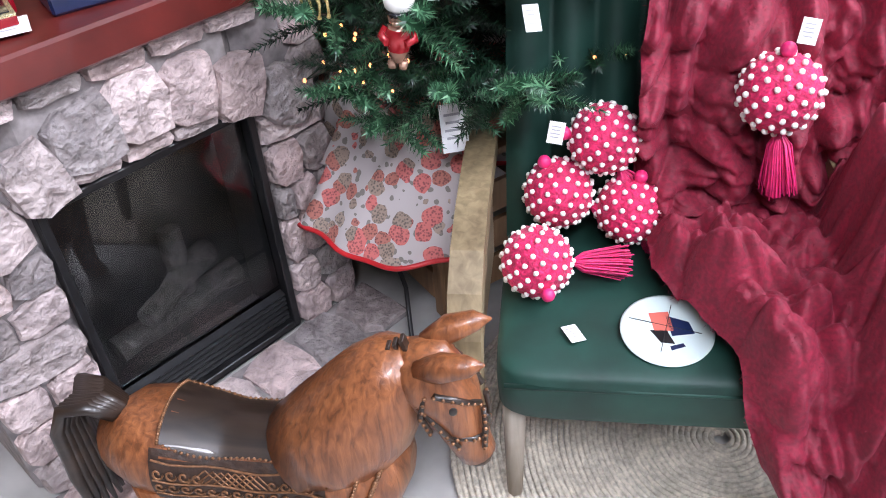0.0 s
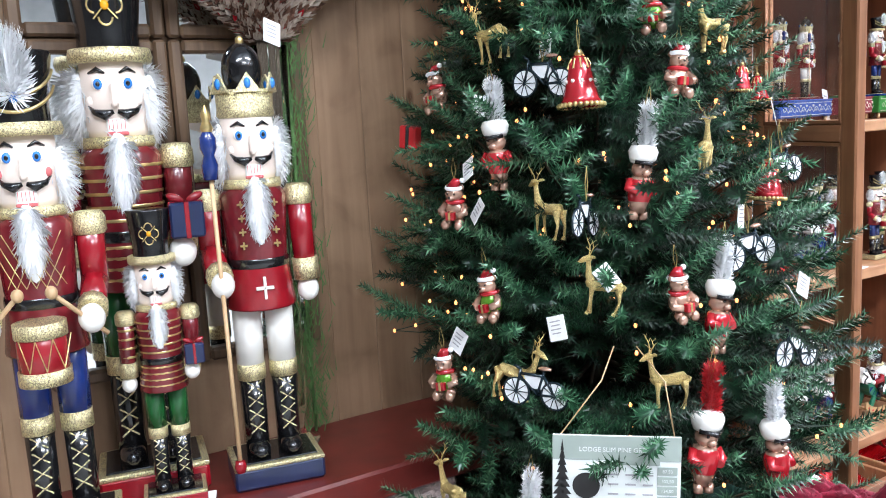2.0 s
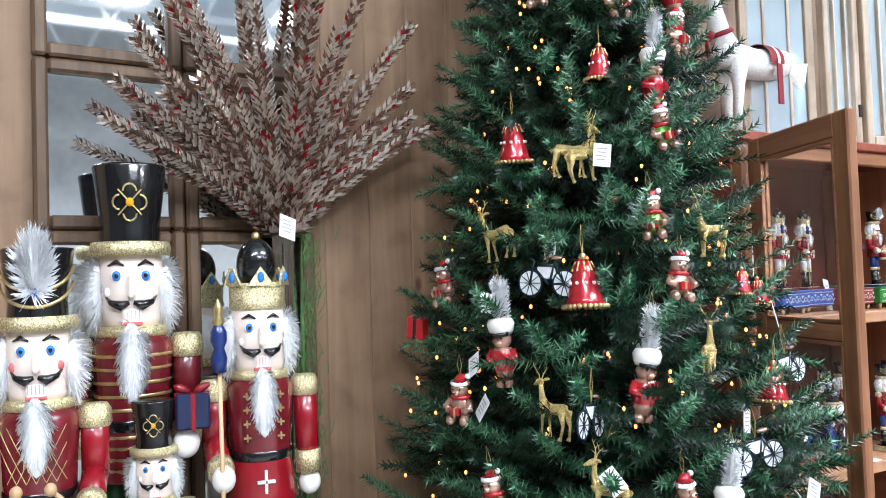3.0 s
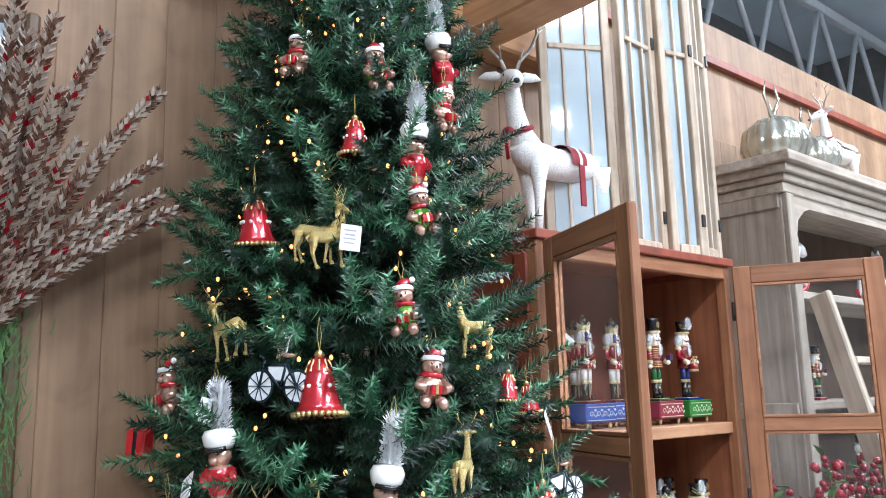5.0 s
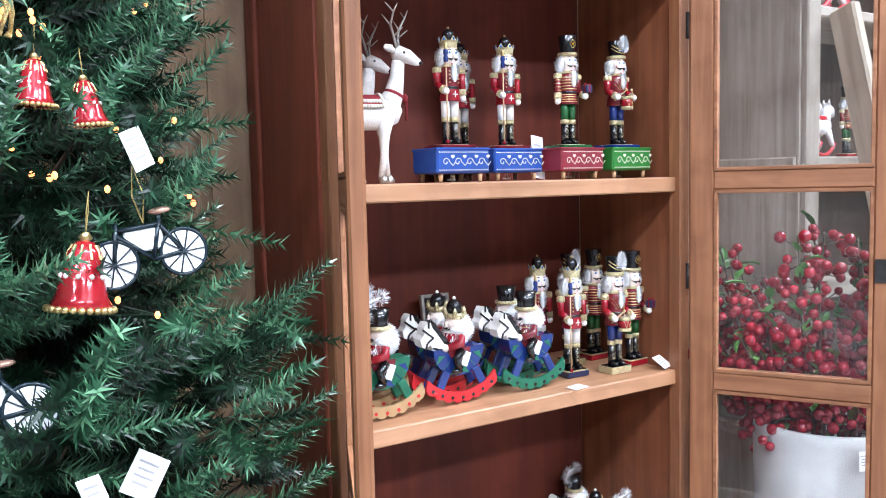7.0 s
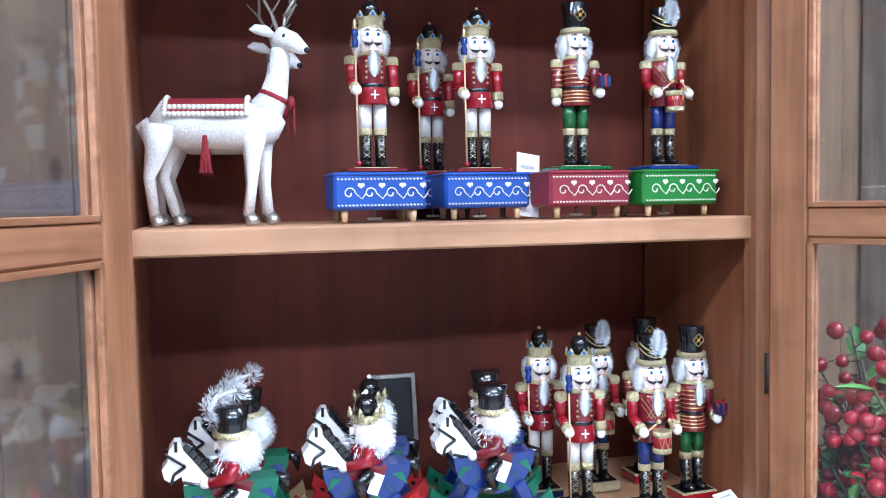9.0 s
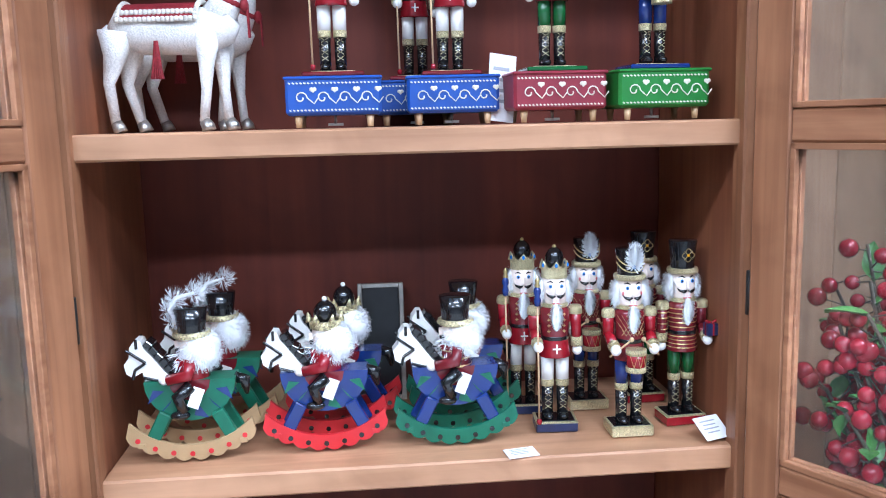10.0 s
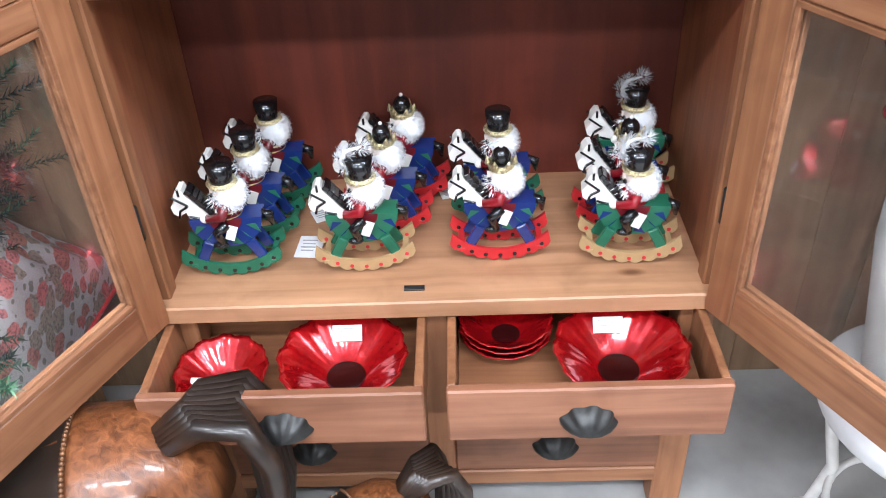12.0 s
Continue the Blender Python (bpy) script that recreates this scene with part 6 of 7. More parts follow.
put("soldier_ornament", SOLDR, pose(1.185, 0.87, 1.04, 0, 6, facing(1.237, 0.915)) @ sized(1.05), "bear soldier ornament with a bright red feather plume", "ornament", "feathered soldiers")
gift = empty("gift_ornament", pose(1.0, 1.53, 1.617, 4, 8, -60), "small bright red gift box ornament hung on the tree", "ornament")
Build().box((0, 0, 0), (0.042, 0.03, 0.05), 0, None, 0.003).part("box", [SCAR], gift)
Build().box((0, 0, 0), (0.009, 0.0315, 0.0515), 0, None, 0.001).part("ribbon", [LACQ], gift)
for x, y, z in TAG_AT:
    card(x, y, z, 0.036, 0.046, facing(x, y) + ro.uniform(-40, 40), ro.uniform(60, 95), "tied to a tree ornament", ro.uniform(-35, 35))

# warm fairy lights
BULB = glow("warm_bulb", (1.0, 0.36, 0.12), 3.2)
WIRE = paint("green_wire", (0.01, 0.03, 0.015), 0.5)
b = Build()
prev = None
for i in range(240):
    z0 = 0.70 + 2.15 * (i / 240) + ro.uniform(-.05, .05)
    a0 = i * 1.9 + ro.uniform(-.4, .4)
    for k in range(ro.choice((2, 3, 4))):
        z, a = z0 + ro.gauss(0, .022), a0 + ro.gauss(0, .07)
        r = tree_r(z) * ro.uniform(.76, 1.08)
        x, y = r * math.cos(a), r * math.sin(a)
        if TY + y > 1.69 or TX + x > 1.63 or (z < 1.12 and x < -0.1 and y > -0.06):
            prev = None
            continue
        b.sph((x, y, z), (0.0034, 0.0034, 0.0046), 0, 7, 5)
        if prev:
            m_ = [(prev[q] + (x, y, z)[q]) / 2 * (0.9 if q < 2 else 1) for q in range(3)]
            b.tube([prev, m_, (x, y, z)], 0.0012, 1, 4, False)
        prev = (x, y, z)
b.thing("fairy_lights", [BULB, WIRE], "string of tiny warm white fairy lights wound through the tree", "fairy lights", "", "stuff", pose(TX, TY, 0))

# sign board hung on the tree
SIGNG = paint("sign_grey_green", (0.34, 0.40, 0.36), 0.55, 0, 0.05, 20, 0.01)
SIGNW = paint("sign_white", (0.72, 0.76, 0.75), 0.55, 0, 0.04, 20, 0.01)
sg = empty("price_sign", pose(1.024, 0.931, 1.007, 0, 2, -39.8), "pale green printed price sign hung on string in the tree", "sign")
Build().box((0, 0, 0), (0.222, 0.004, 0.162), 0, None, 0.001).part("board", [SIGNW], sg)
for bx_, bz_, bw_, bh_ in [(0, 0.058, 0.222, 0.044), (0, -0.066, 0.222, 0.030), (0.035, 0.032, 0.08, 0.008)] + [(0.088, 0.018 - i * 0.018, 0.034, 0.015) for i in range(4)]:
    Build().box((bx_, -0.0028, bz_), (bw_, 0.0012, bh_), 0, None, 0.0001).part("colour_band", [SIGNG], sg)
b = Build()
for k in range(9):
    w = 0.006 + 0.0045 * k
    b.plate([(-w / 2, 0), (w / 2, 0), (0, 0.022)], 0.0008, Matrix(((1, 0, 0, -0.094), (0, 0, 1, -0.0036), (0, 1, 0, 0.052 - 0.0135 * k), (0, 0, 0, 1))), 0)
for i in range(3):
    for j in range(3):
        b.box((-0.005 + 0.03 * j, -0.0028, 0.010 - 0.018 * i), (0.018, 0.0012, 0.003), 1, None, 0.0001)
ringp = [(-0.052 + 0.024 * math.cos(t), 0.0 + 0.024 * math.sin(t)) for t in [2 * math.pi * i / 24 for i in range(24)]]
b.plate(ringp, 0.0008, Matrix(((1, 0, 0, 0), (0, 0, 1, -0.0036), (0, 1, 0, -0.012), (0, 0, 0, 1))), 0)
b.part("print", [BLACK, INK], sg)
for i, (txt, z, sz, mtl) in enumerate((("LODGE SLIM PINE GREEN", 0.052, 0.0115, SIGNW), ("87,50", 0.0155, 0.008, SIGNW), ("103,50", -0.0025, 0.008, SIGNW), ("134,50", -0.0205, 0.008, SIGNW), ("163,50", -0.0385, 0.008, SIGNW))):
    tx = bpy.data.curves.new("lettering", "FONT")
    tx.body, tx.size, tx.extrude, tx.align_x = txt, sz, 0.0003, "CENTER"
    tx.materials.append(mtl)
    to = new("lettering", tx)
    to.parent = sg
    to.matrix_basis = pose(0 if i == 0 else 0.088, -0.0042, z, 90)
b = Build()
for sx in (-1, 1):
    b.tube([(0.1 * sx, 0, 0.076), (0.055 * sx + 0.03, 0.03, 0.17), (0.02 + 0.02 * sx, 0.08, 0.22)], 0.0014, 0, 5)
b.part("string", [STICK], sg)
# ---- tree skirt and crate ----
CLOTH, cnt, cb = mat_base("pinecone_cloth", 0.85)
tc = cnt.nodes.new("ShaderNodeTexCoord")
vo = cnt.nodes.new("ShaderNodeTexVoronoi")
vo.inputs["Scale"].default_value = 25
wv = cnt.nodes.new("ShaderNodeTexNoise")
wv.inputs["Scale"].default_value = 22
mx = cnt.nodes.new("ShaderNodeMix")
mx.data_type = "VECTOR"
mx.inputs[0].default_value = 0.024
cnt.links.new(tc.outputs["Object"], wv.inputs["Vector"])
cnt.links.new(tc.outputs["Object"], mx.inputs[4])
cnt.links.new(wv.outputs["Color"], mx.inputs[5])
cnt.links.new(mx.outputs[1], vo.inputs["Vector"])
mask = ramp(cnt, [(0.50, (1, 1, 1)), (0.53, (0, 0, 0))])
mask.color_ramp.interpolation = "CONSTANT"
cnt.links.new(vo.outputs["Distance"], mask.inputs[0])
tint = ramp(cnt, [(0.0, (0.24, 0.07, 0.07)), (0.35, (0.13, 0.105, 0.09)), (0.6, (0.18, 0.07, 0.06)), (0.8, (0.15, 0.125, 0.11))])
tint.color_ramp.interpolation = "CONSTANT"
cnt.links.new(vo.outputs["Color"], tint.inputs[0])
v2 = cnt.nodes.new("ShaderNodeTexVoronoi")
v2.inputs["Scale"].default_value = 170
cnt.links.new(tc.outputs["Object"], v2.inputs["Vector"])
sc_ = ramp(cnt, [(0.25, (1, 1, 1)), (0.55, (2.4, 2.2, 2.0))])
cnt.links.new(v2.outputs["Distance"], sc_.inputs[0])
motif = mixed(cnt, "MULTIPLY", 1.0, tint.outputs[0], sc_.outputs[0])
v3 = cnt.nodes.new("ShaderNodeTexVoronoi")
v3.inputs["Scale"].default_value = 46
cnt.links.new(mx.outputs[1], v3.inputs["Vector"])
leafm = ramp(cnt, [(0.0, (0.20, 0.18, 0.16)), (0.30, (0.46, 0.41, 0.40))])
leafm.color_ramp.interpolation = "CONSTANT"
cnt.links.new(v3.outputs["Distance"], leafm.inputs[0])
cnt.links.new(mixed(cnt, "MIX", mask.outputs[0], leafm.outputs[0], motif), cb.inputs["Base Color"])
INV = CH.inverted()


def skirt_fn(u, v):
    a = 2 * math.pi * u
    r = 0.25 + 0.29 * v + 0.014 * v * math.sin(9 * a + 1) + 0.006 * math.sin(23 * a)
    z = 0.70 - 0.36 * v ** 0.85 + 0.012 * math.sin(5 * a) * v
    p = Vector((TX + r * math.cos(a), TY + r * math.sin(a), z))
    p.y = min(p.y, 1.735)
    p.x = min(p.x, 1.70)
    if p.y > 1.40:
        p.x = max(p.x, 1.045)
    if p.x > 1.42:
        p.y = max(p.y, 1.17)
    q = INV @ p
    if q.x > -0.085:
        q.y = max(q.y, 0.73)
    return CH @ q


sk = empty("tree_skirt", pose(0, 0, 0), "white tree skirt with red and brown pine-cone print and red edging", "tree skirt")
Build().sheet(skirt_fn, 160, 14).part("cloth", [CLOTH], sk)
Build().tube([skirt_fn(i / 160, 1.0) for i in range(161)], 0.006, 0, 7, False).part("edging", [SCAR], sk, "bright red edging band")
CRATE = wood("crate_wood", (0.16, 0.085, 0.04), (0.26, 0.15, 0.075), 2, 0.6, 45)
cr = empty("wooden_crate", pose(TX + 0.0, TY + 0.0, 0, 0, 0, 212 - 45), "brown wooden crate under the tree", "crate")
for sx in (-1, 1):
    for sy in (-1, 1):
        Build().box((0.23 * sx, 0.23 * sy, 0.21), (0.045, 0.045, 0.42), 0).part("corner_post", [CRATE], cr)
for z in (0.09, 0.20, 0.31):
    for s in (-1, 1):
        Build().box((0, 0.245 * s, z), (0.415, 0.014, 0.085), 0).part("slat", [CRATE], cr)
        Build().box((0.245 * s, 0, z), (0.014, 0.415, 0.085), 0).part("slat", [CRATE], cr)
Build().box((0, 0, 0.43), (0.5, 0.5, 0.02), 0).part("lid", [CRATE], cr)
Build().tube([(1.03, 1.39, 0.42), (1.035, 1.33, 0.3), (1.02, 1.24, 0.12), (0.96, 1.17, 0.008), (0.85, 1.16, 0.007)], 0.006, 0, 8).thing("cable", [BLACK], "black power cable running down to the floor", "cable")
tag_ = card(1.055, 1.075, 0.61, 0.055, 0.10, -35, 75, "hanging from the tree skirt")

# ---- beaded balls, plate on the chair ----
HOT = paint("hot_pink_yarn", (0.74, 0.014, 0.11), 0.7, 0, 0.4, 140, 0.9, 0, 0.1, 0.006)
HOTS = paint("hot_pink_silk", (0.80, 0.03, 0.17), 0.4, 0, 0.2, 90, 0.1)


BEAD = Build().sph((0, 0, 0), 1.0, 0, 9, 7).mesh("bead", [IVORY])


def beaded_ball(lx, ly, lz, r, tip, tail, seed):
    rg = random.Random(seed)
    t = empty("beaded_ball", CH @ pose(lx, ly, lz), "hot pink beaded ball ornament with white dots and tassel", "ornament", "beaded balls")
    b = Build()
    b.sph((0, 0, 0), r, 0, 40, 26, None, 0.10, 220)
    b.part("ball", [HOT], t)
    n = 112
    for i in range(n):
        z = 1 - 2 * (i + .5) / n
        a = i * 2.39996
        q = math.sqrt(1 - z * z)
        bead = new("bead", BEAD)
        bead.parent = t
        bead.matrix_basis = pose(r * 1.02 * q * math.cos(a), r * 1.02 * q * math.sin(a), r * 1.02 * z) @ sized(r * 0.082)
    tip, tail = Vector(tip).normalized(), Vector(tail).normalized()
    Build().sph(tip * r * 1.14, r * 0.2, 0, 12, 8).part("top_bead", [HOTS], t)
    b = Build()
    side = tail.orthogonal().normalized()
    oth = tail.cross(side)
    for i in range(260):
        a = rg.uniform(0, 6.28)
        w = rg.uniform(0, 1)
        o = (side * math.cos(a) + oth * math.sin(a))
        p0 = tail * r * 1.05 + o * r * 0.08 * w
        p1 = tail * r * 1.35 + o * r * 0.30 * w
        p2 = tail * r * rg.uniform(2.35, 2.75) + o * r * (0.42 * w + rg.uniform(0, .12))
        b.tube([p0, p1, p2], 0.0014, 0, 4, False)
    b.part("tassel", [HOTS], t, "hot pink silky tassel")
    return t


beaded_ball(0.191, 0.395, 0.622, 0.0665, (-1, -0.1, 0.2), (0.5, -0.2, -0.9), 1)
beaded_ball(0.107, 0.36, 0.52, 0.0665, (-0.4, 0, 1), (0.9, 0, -0.4), 2)
beaded_ball(0.07, 0.225, 0.455, 0.0665, (0.3, -0.9, -0.3), (1, 0.2, -0.15), 3)
beaded_ball(0.247, 0.36, 0.485, 0.0665, (0.2, 0, 1), (0.4, 0, -0.7), 4)
beaded_ball(0.479, 0.345, 0.745, 0.0695, (0, 0, 1), (0.12, -0.22, -1), 5)
for lx, ly, lz, yw in ((0.10, 0.35, 0.66, 0), (0.14, 0.10, 0.392, 30), (0.50, 0.325, 0.865, 0)):
    p = CH @ Vector((lx, ly, lz))
    card(p.x, p.y, p.z, 0.03, 0.042, -53.8 + yw, 75 if lz > .5 else 4, "tied to a beaded ball", 10)
PLATEW = paint("pale_enamel", (0.62, 0.74, 0.72), 0.3, 0, 0.03, 20, 0, 0.4)
CORAL = paint("coral_print", (0.7, 0.16, 0.12), 0.4, 0, 0.05, 30, 0)
pl = empty("picture_plate", CH @ pose(0.305, 0.115, 0.3885, 6, 0, 0), "round pale plate printed with a small flat figure design", "plate")
Build().lathe([(0.0, 0.0), (0.07, 0.0), (0.082, 0.005), (0.083, 0.008), (0.078, 0.008), (0.068, 0.005), (0.0, 0.005)], (0, 0, 0), 0, 48).part("dish", [PLATEW], pl)
b = Build()
for poly, mt in (([(-0.03, 0.04), (0.005, 0.045), (0.012, 0.0), (-0.022, -0.002)], 1), ([(0.0, 0.035), (0.04, 0.022), (0.048, -0.005), (0.008, -0.012)], 2), ([(-0.03, 0.0), (0.0, 0.0), (0.012, -0.03), (-0.012, -0.028)], 0), ([(0.005, -0.045), (0.03, -0.035), (0.026, -0.028), (0.003, -0.036)], 2)):
    b.plate(poly, 0.0006, pose(0, 0, 0.0052), mt)
for p, q in (((-0.066, 0.028), (0.06, -0.004)), ((0.012, 0.062), (-0.014, -0.05))):
    b.tube([(*p, 0.0055), (*q, 0.0055)], 0.0009, 0, 4)
b.part("print", [BLACK, CORAL, NAVY], pl)

# ---- carved wooden horses ----
HORSE = wood("carved_horse", (0.115, 0.036, 0.013), (0.30, 0.108, 0.04), 2, 0.36, 90, False, 0.6, 0, 0.25)
HDARK = wood("dark_saddle", (0.012, 0.008, 0.006), (0.04, 0.024, 0.016), 0, 0.4, 30, False, 0.3, 0, 0.3)
HPANEL = paint("dark_carving", (0.05, 0.024, 0.014), 0.5, 0, 0.5, 60, 0.8)
HTRIM = paint("brass_trim", (0.27, 0.125, 0.058), 0.4, 0.4, 0.4, 80, 0.4)


def horse_mesh(front=1.0):
    """A carved horse that faces +x, back at 0.40, 0.6 long."""
    b = Build()
    body = [(-0.29, 0.26, 0.03), (-0.27, 0.28, 0.07), (-0.22, 0.292, 0.098), (-0.16, 0.29, 0.106), (-0.05, 0.268, 0.093), (0.06, 0.268, 0.093), (0.14, 0.28, 0.106), (0.20, 0.285, 0.103), (0.25, 0.285, 0.078), (0.27, 0.285, 0.03)]
    bx_, bz_, br_ = zip(*body)

    def surf(x, a, g):
        """A point of the barrel: along it, round it from the top, and proud of it."""
        r = float(np.interp(x, bx_, br_)) + g
        return Vector((x, r * math.sin(a), float(np.interp(x, bx_, bz_)) + r * math.cos(a)))
    b.tube([(x, 0, z) for x, z, r in body], list(br_), 0, 24)
    b.tube([(0.09, 0, 0.30), (0.15, 0, 0.355), (0.198, 0, 0.42), (0.235, 0, 0.485), (0.268, 0, 0.53), (0.295, 0, 0.552)], [0.10, 0.108, 0.100, 0.084, 0.064, 0.035], 0, 20)
    b.tube([(0.262, 0, 0.53), (0.305, 0, 0.528), (0.338, 0, 0.475), (0.358, 0, 0.405), (0.375, 0, 0.345), (0.383, 0, 0.325), (0.386, 0, 0.315)], [0.045, 0.064, 0.058, 0.044, 0.036, 0.034, 0.02], 0, 16)
    b.sph((0.385, 0, 0.322), (0.026, 0.030, 0.024), 1, 12, 8)
    b.tube([(0.345, 0, 0.41), (0.352, 0, 0.36), (0.362, 0, 0.33)], [0.03, 0.024, 0.012], 0, 10)
    for sy in (-1, 1):
        b.tube([(0.305, 0.03 * sy, 0.555), (0.345, 0.043 * sy, 0.578), (0.385, 0.05 * sy, 0.592), (0.41, 0.05 * sy, 0.598)], [0.018, 0.025, 0.018, 0.002], 0, 9)
        b.sph((0.355, 0.047 * sy, 0.485), (0.010, 0.009, 0.013), 1, 10, 6)
        for rail in ([(0.30, 0.052, 0.50), (0.335, 0.053, 0.44), (0.36, 0.043, 0.385)], [(0.33, 0.06, 0.53), (0.37, 0.042, 0.50), (0.396, 0.02, 0.475)], [(0.40, 0.016, 0.46), (0.403, 0.024, 0.42), (0.40, 0.026, 0.37)], [(0.345, 0.045, 0.41), (0.385, 0.035, 0.40), (0.404, 0.015, 0.395)], [(0.315, 0.058, 0.525), (0.305, 0.056, 0.47), (0.315, 0.044, 0.42)]):
            rail = [(p[0], p[1] * sy, p[2]) for p in rail]
            b.tube(rail, 0.0055, 1, 6)
            for k in range(7):
                f = k / 6 * 2
                q = Vector(rail[min(int(f), 1)]).lerp(Vector(rail[min(int(f), 1) + 1]), f - min(int(f), 1))
                b.sph(q + Vector((0.001, 0.005 * sy, 0)), 0.0036, 2, 6, 4)
        if front == 1.0:
            b.sheet(lambda u, v: surf(-0.17 + 0.31 * u, (0.8 + 1.15 * v) * sy, 0.0015), 20, 10, 3)
            for k in range(26):
                x0_, a0_, rr_ = -0.155 + 0.022 * (k // 2), 1.24 if k % 2 else 1.52, 0.0105
                if -0.085 < x0_ < 0.025 and k % 2:
                    continue
                b.tube([surf(x0_ + rr_ * math.cos(t) * (1 - t / 9), (a0_ + 11 * rr_ * math.sin(t) * (1 - t / 9)) * sy, 0.003) for t in [j * 0.7 for j in range(10)]], 0.0021, 2, 5, False)
            for k in range(8):
                for d in (-1, 1):
                    b.tube([surf(-0.075 + 0.013 * k + d * 0.01 * q, (1.05 + 0.10 * q) * sy, 0.003) for q in range(4)], 0.0014, 2, 5, False)
            for a_ in (1.0, 1.37, 1.68):
                b.tube([surf(-0.165 + 0.03 * q, (a_ + 0.04 * math.sin(q * 1.3)) * sy, 0.003) for q in range(11)], 0.0022, 2, 5, False)
        for i in range(24):
            t = i / 23
            b.sph(surf(0.245 - 0.045 * t, (0.5 + 1.3 * t) * sy, 0.004), 0.0052, 2, 6, 4)
            b.sph(surf(0.215 - 0.045 * t, (0.5 + 1.3 * t) * sy, 0.004), 0.0042, 2, 6, 4)
        for x, l in ((0.17, 0.04), (-0.19, -0.03)):
            b.tube([(x, 0.055 * sy, 0.26), (x + l * 0.4, 0.062 * sy, 0.16), (x + l * 0.2, 0.062 * sy, 0.07), (x + l, 0.062 * sy, 0.0)], [0.05, 0.032, 0.024, 0.03], 0, 12)
    for i in range(16):
        t = i / 15
        b.box((0.115 + 0.165 * t, 0, 0.425 + 0.155 * t ** 0.8), (0.007, 0.02, 0.032), 1, pose(0, 0, 0, 0, -40 + 25 * t))

    def flap(u):
        return 0.72 + 0.10 * math.sin(u * 7) + 0.62 * max(0.0, u - 0.35) ** 1.2

    def saddle(u, v, g=0.0035):
        return surf(-0.155 + 0.30 * u - 0.05 * (1 - abs(2 * v - 1)) * u, flap(u) * (2 * v - 1), g)
    b.sheet(saddle, 24, 24, 1)
    for i in range(30):
        for v in (0, 1):
            b.sph(saddle(i / 29, v, 0.005), 0.0034, 2, 6, 4)
        for u in (0, 1):
            b.sph(saddle(u, i / 29, 0.005), 0.0034, 2, 6, 4)
    tl = [(-0.24, 0, 0.37), (-0.28, 0, 0.40), (-0.325, 0, 0.396), (-0.345, 0, 0.345), (-0.345, 0, 0.22), (-0.335, 0, 0.10)]
    for k in range(-1, 8):
        o = (k - 3) * 0.0085
        b.tube([(p[0] - 0.004 * abs(k - 3), p[1] + o * (0.6 + 0.25 * i), p[2]) for i, p in enumerate(tl)], [0.011, 0.014, 0.014, 0.014, 0.013, 0.004], 1, 8)
    b.v = [(x if x < 0.05 else 0.05 + (x - 0.05) * front, y, z) for x, y, z in b.v]
    return b.mesh("carved_horse", [HORSE, HDARK, HTRIM, HPANEL])


HM, HM2 = horse_mesh(), horse_mesh(0.35)
put("carved_horse", HM, pose(0.437, 0.994, 0, 0, 0, -55.0) @ Matrix.Diagonal((1.0, 1.0, 0.945, 1)), "carved brown wooden horse with dark studded saddle on the floor", "statue", "carved horses")
put("carved_horse", HM2, pose(1.67, 1.085, 0, 0, 0, 190) @ sized(1.37), "large carved wooden horse with dark tail beside the cabinet", "statue", "carved horses")
put("carved_horse", HM2, pose(2.17, 1.053, 0, 0, 0, 213) @ sized(0.867), "carved wooden horse before the open drawers", "statue", "carved horses")

# ---- jute rug ----
JUTE = paint("jute_braid", (0.62, 0.56, 0.46), 0.9, 0, 0.3, 90, 0.9, 0, 0, 0.006)
b = Build()
coil = []
for i in range(46 * 60):
    t, r = 2 * math.pi * i / 60, 0.014 + 0.0122 * i / 60
    coil.append((r * math.cos(t) * (1 + .01 * math.sin(7 * t)), r * math.sin(t) * (1 + .008 * math.sin(5 * t + r * 60)), 0.006))
b.tube(coil, 0.0066, 0, 6, False)
b.thing("round_rug", [JUTE], "round braided cream jute rug under the chair", "rug", m=pose(1.18, 0.47, 0.003))

# ---- white metal stool with berry pot ----
MARB = paint("white_marble", (0.72, 0.72, 0.71), 0.3, 0, 0.14, 7, 0.02, 0.2)
CREAMP = paint("cream_metal", (0.68, 0.66, 0.62), 0.45, 0, 0.08, 40, 0.1)
st_ = empty("metal_stool", pose(3.205, 1.195, 0), "round white stool with marble-like top and bent wire legs", "stool")
Build().lathe([(0.0, 0.452), (0.185, 0.452), (0.195, 0.46), (0.197, 0.475), (0.19, 0.484), (0.0, 0.486)], (0, 0, 0), 0, 48).part("seat", [MARB], st_)
for k in range(4):
    a = math.pi / 4 + math.pi / 2 * k
    ca, sa = math.cos(a), math.sin(a)
    Build().tube([(0.15 * ca, 0.15 * sa, 0.455), (0.165 * ca, 0.165 * sa, 0.36), (0.13 * ca, 0.13 * sa, 0.22), (0.15 * ca, 0.15 * sa, 0.10), (0.22 * ca, 0.22 * sa, 0.012)], 0.011, 0, 10).part("leg", [CREAMP], st_)
Build().tube([(0.125 * math.cos(t), 0.125 * math.sin(t), 0.2) for t in [2 * math.pi * i / 40 for i in range(41)]], 0.007, 0, 8, False).part("ring_brace", [CREAMP], st_)
CERAM = paint("white_ceramic", (0.54, 0.54, 0.52), 0.5, 0, 0.12, 9, 0.1)
PZ = 0.487
b = Build()
b.lathe([(0.0, 0.0), (0.115, 0.0), (0.13, 0.02), (0.165, 0.25), (0.172, 0.46), (0.178, 0.49), (0.170, 0.495), (0.160, 0.47), (0.15, 0.30), (0.0, 0.28)], (0, 0, 0), 0, 44)
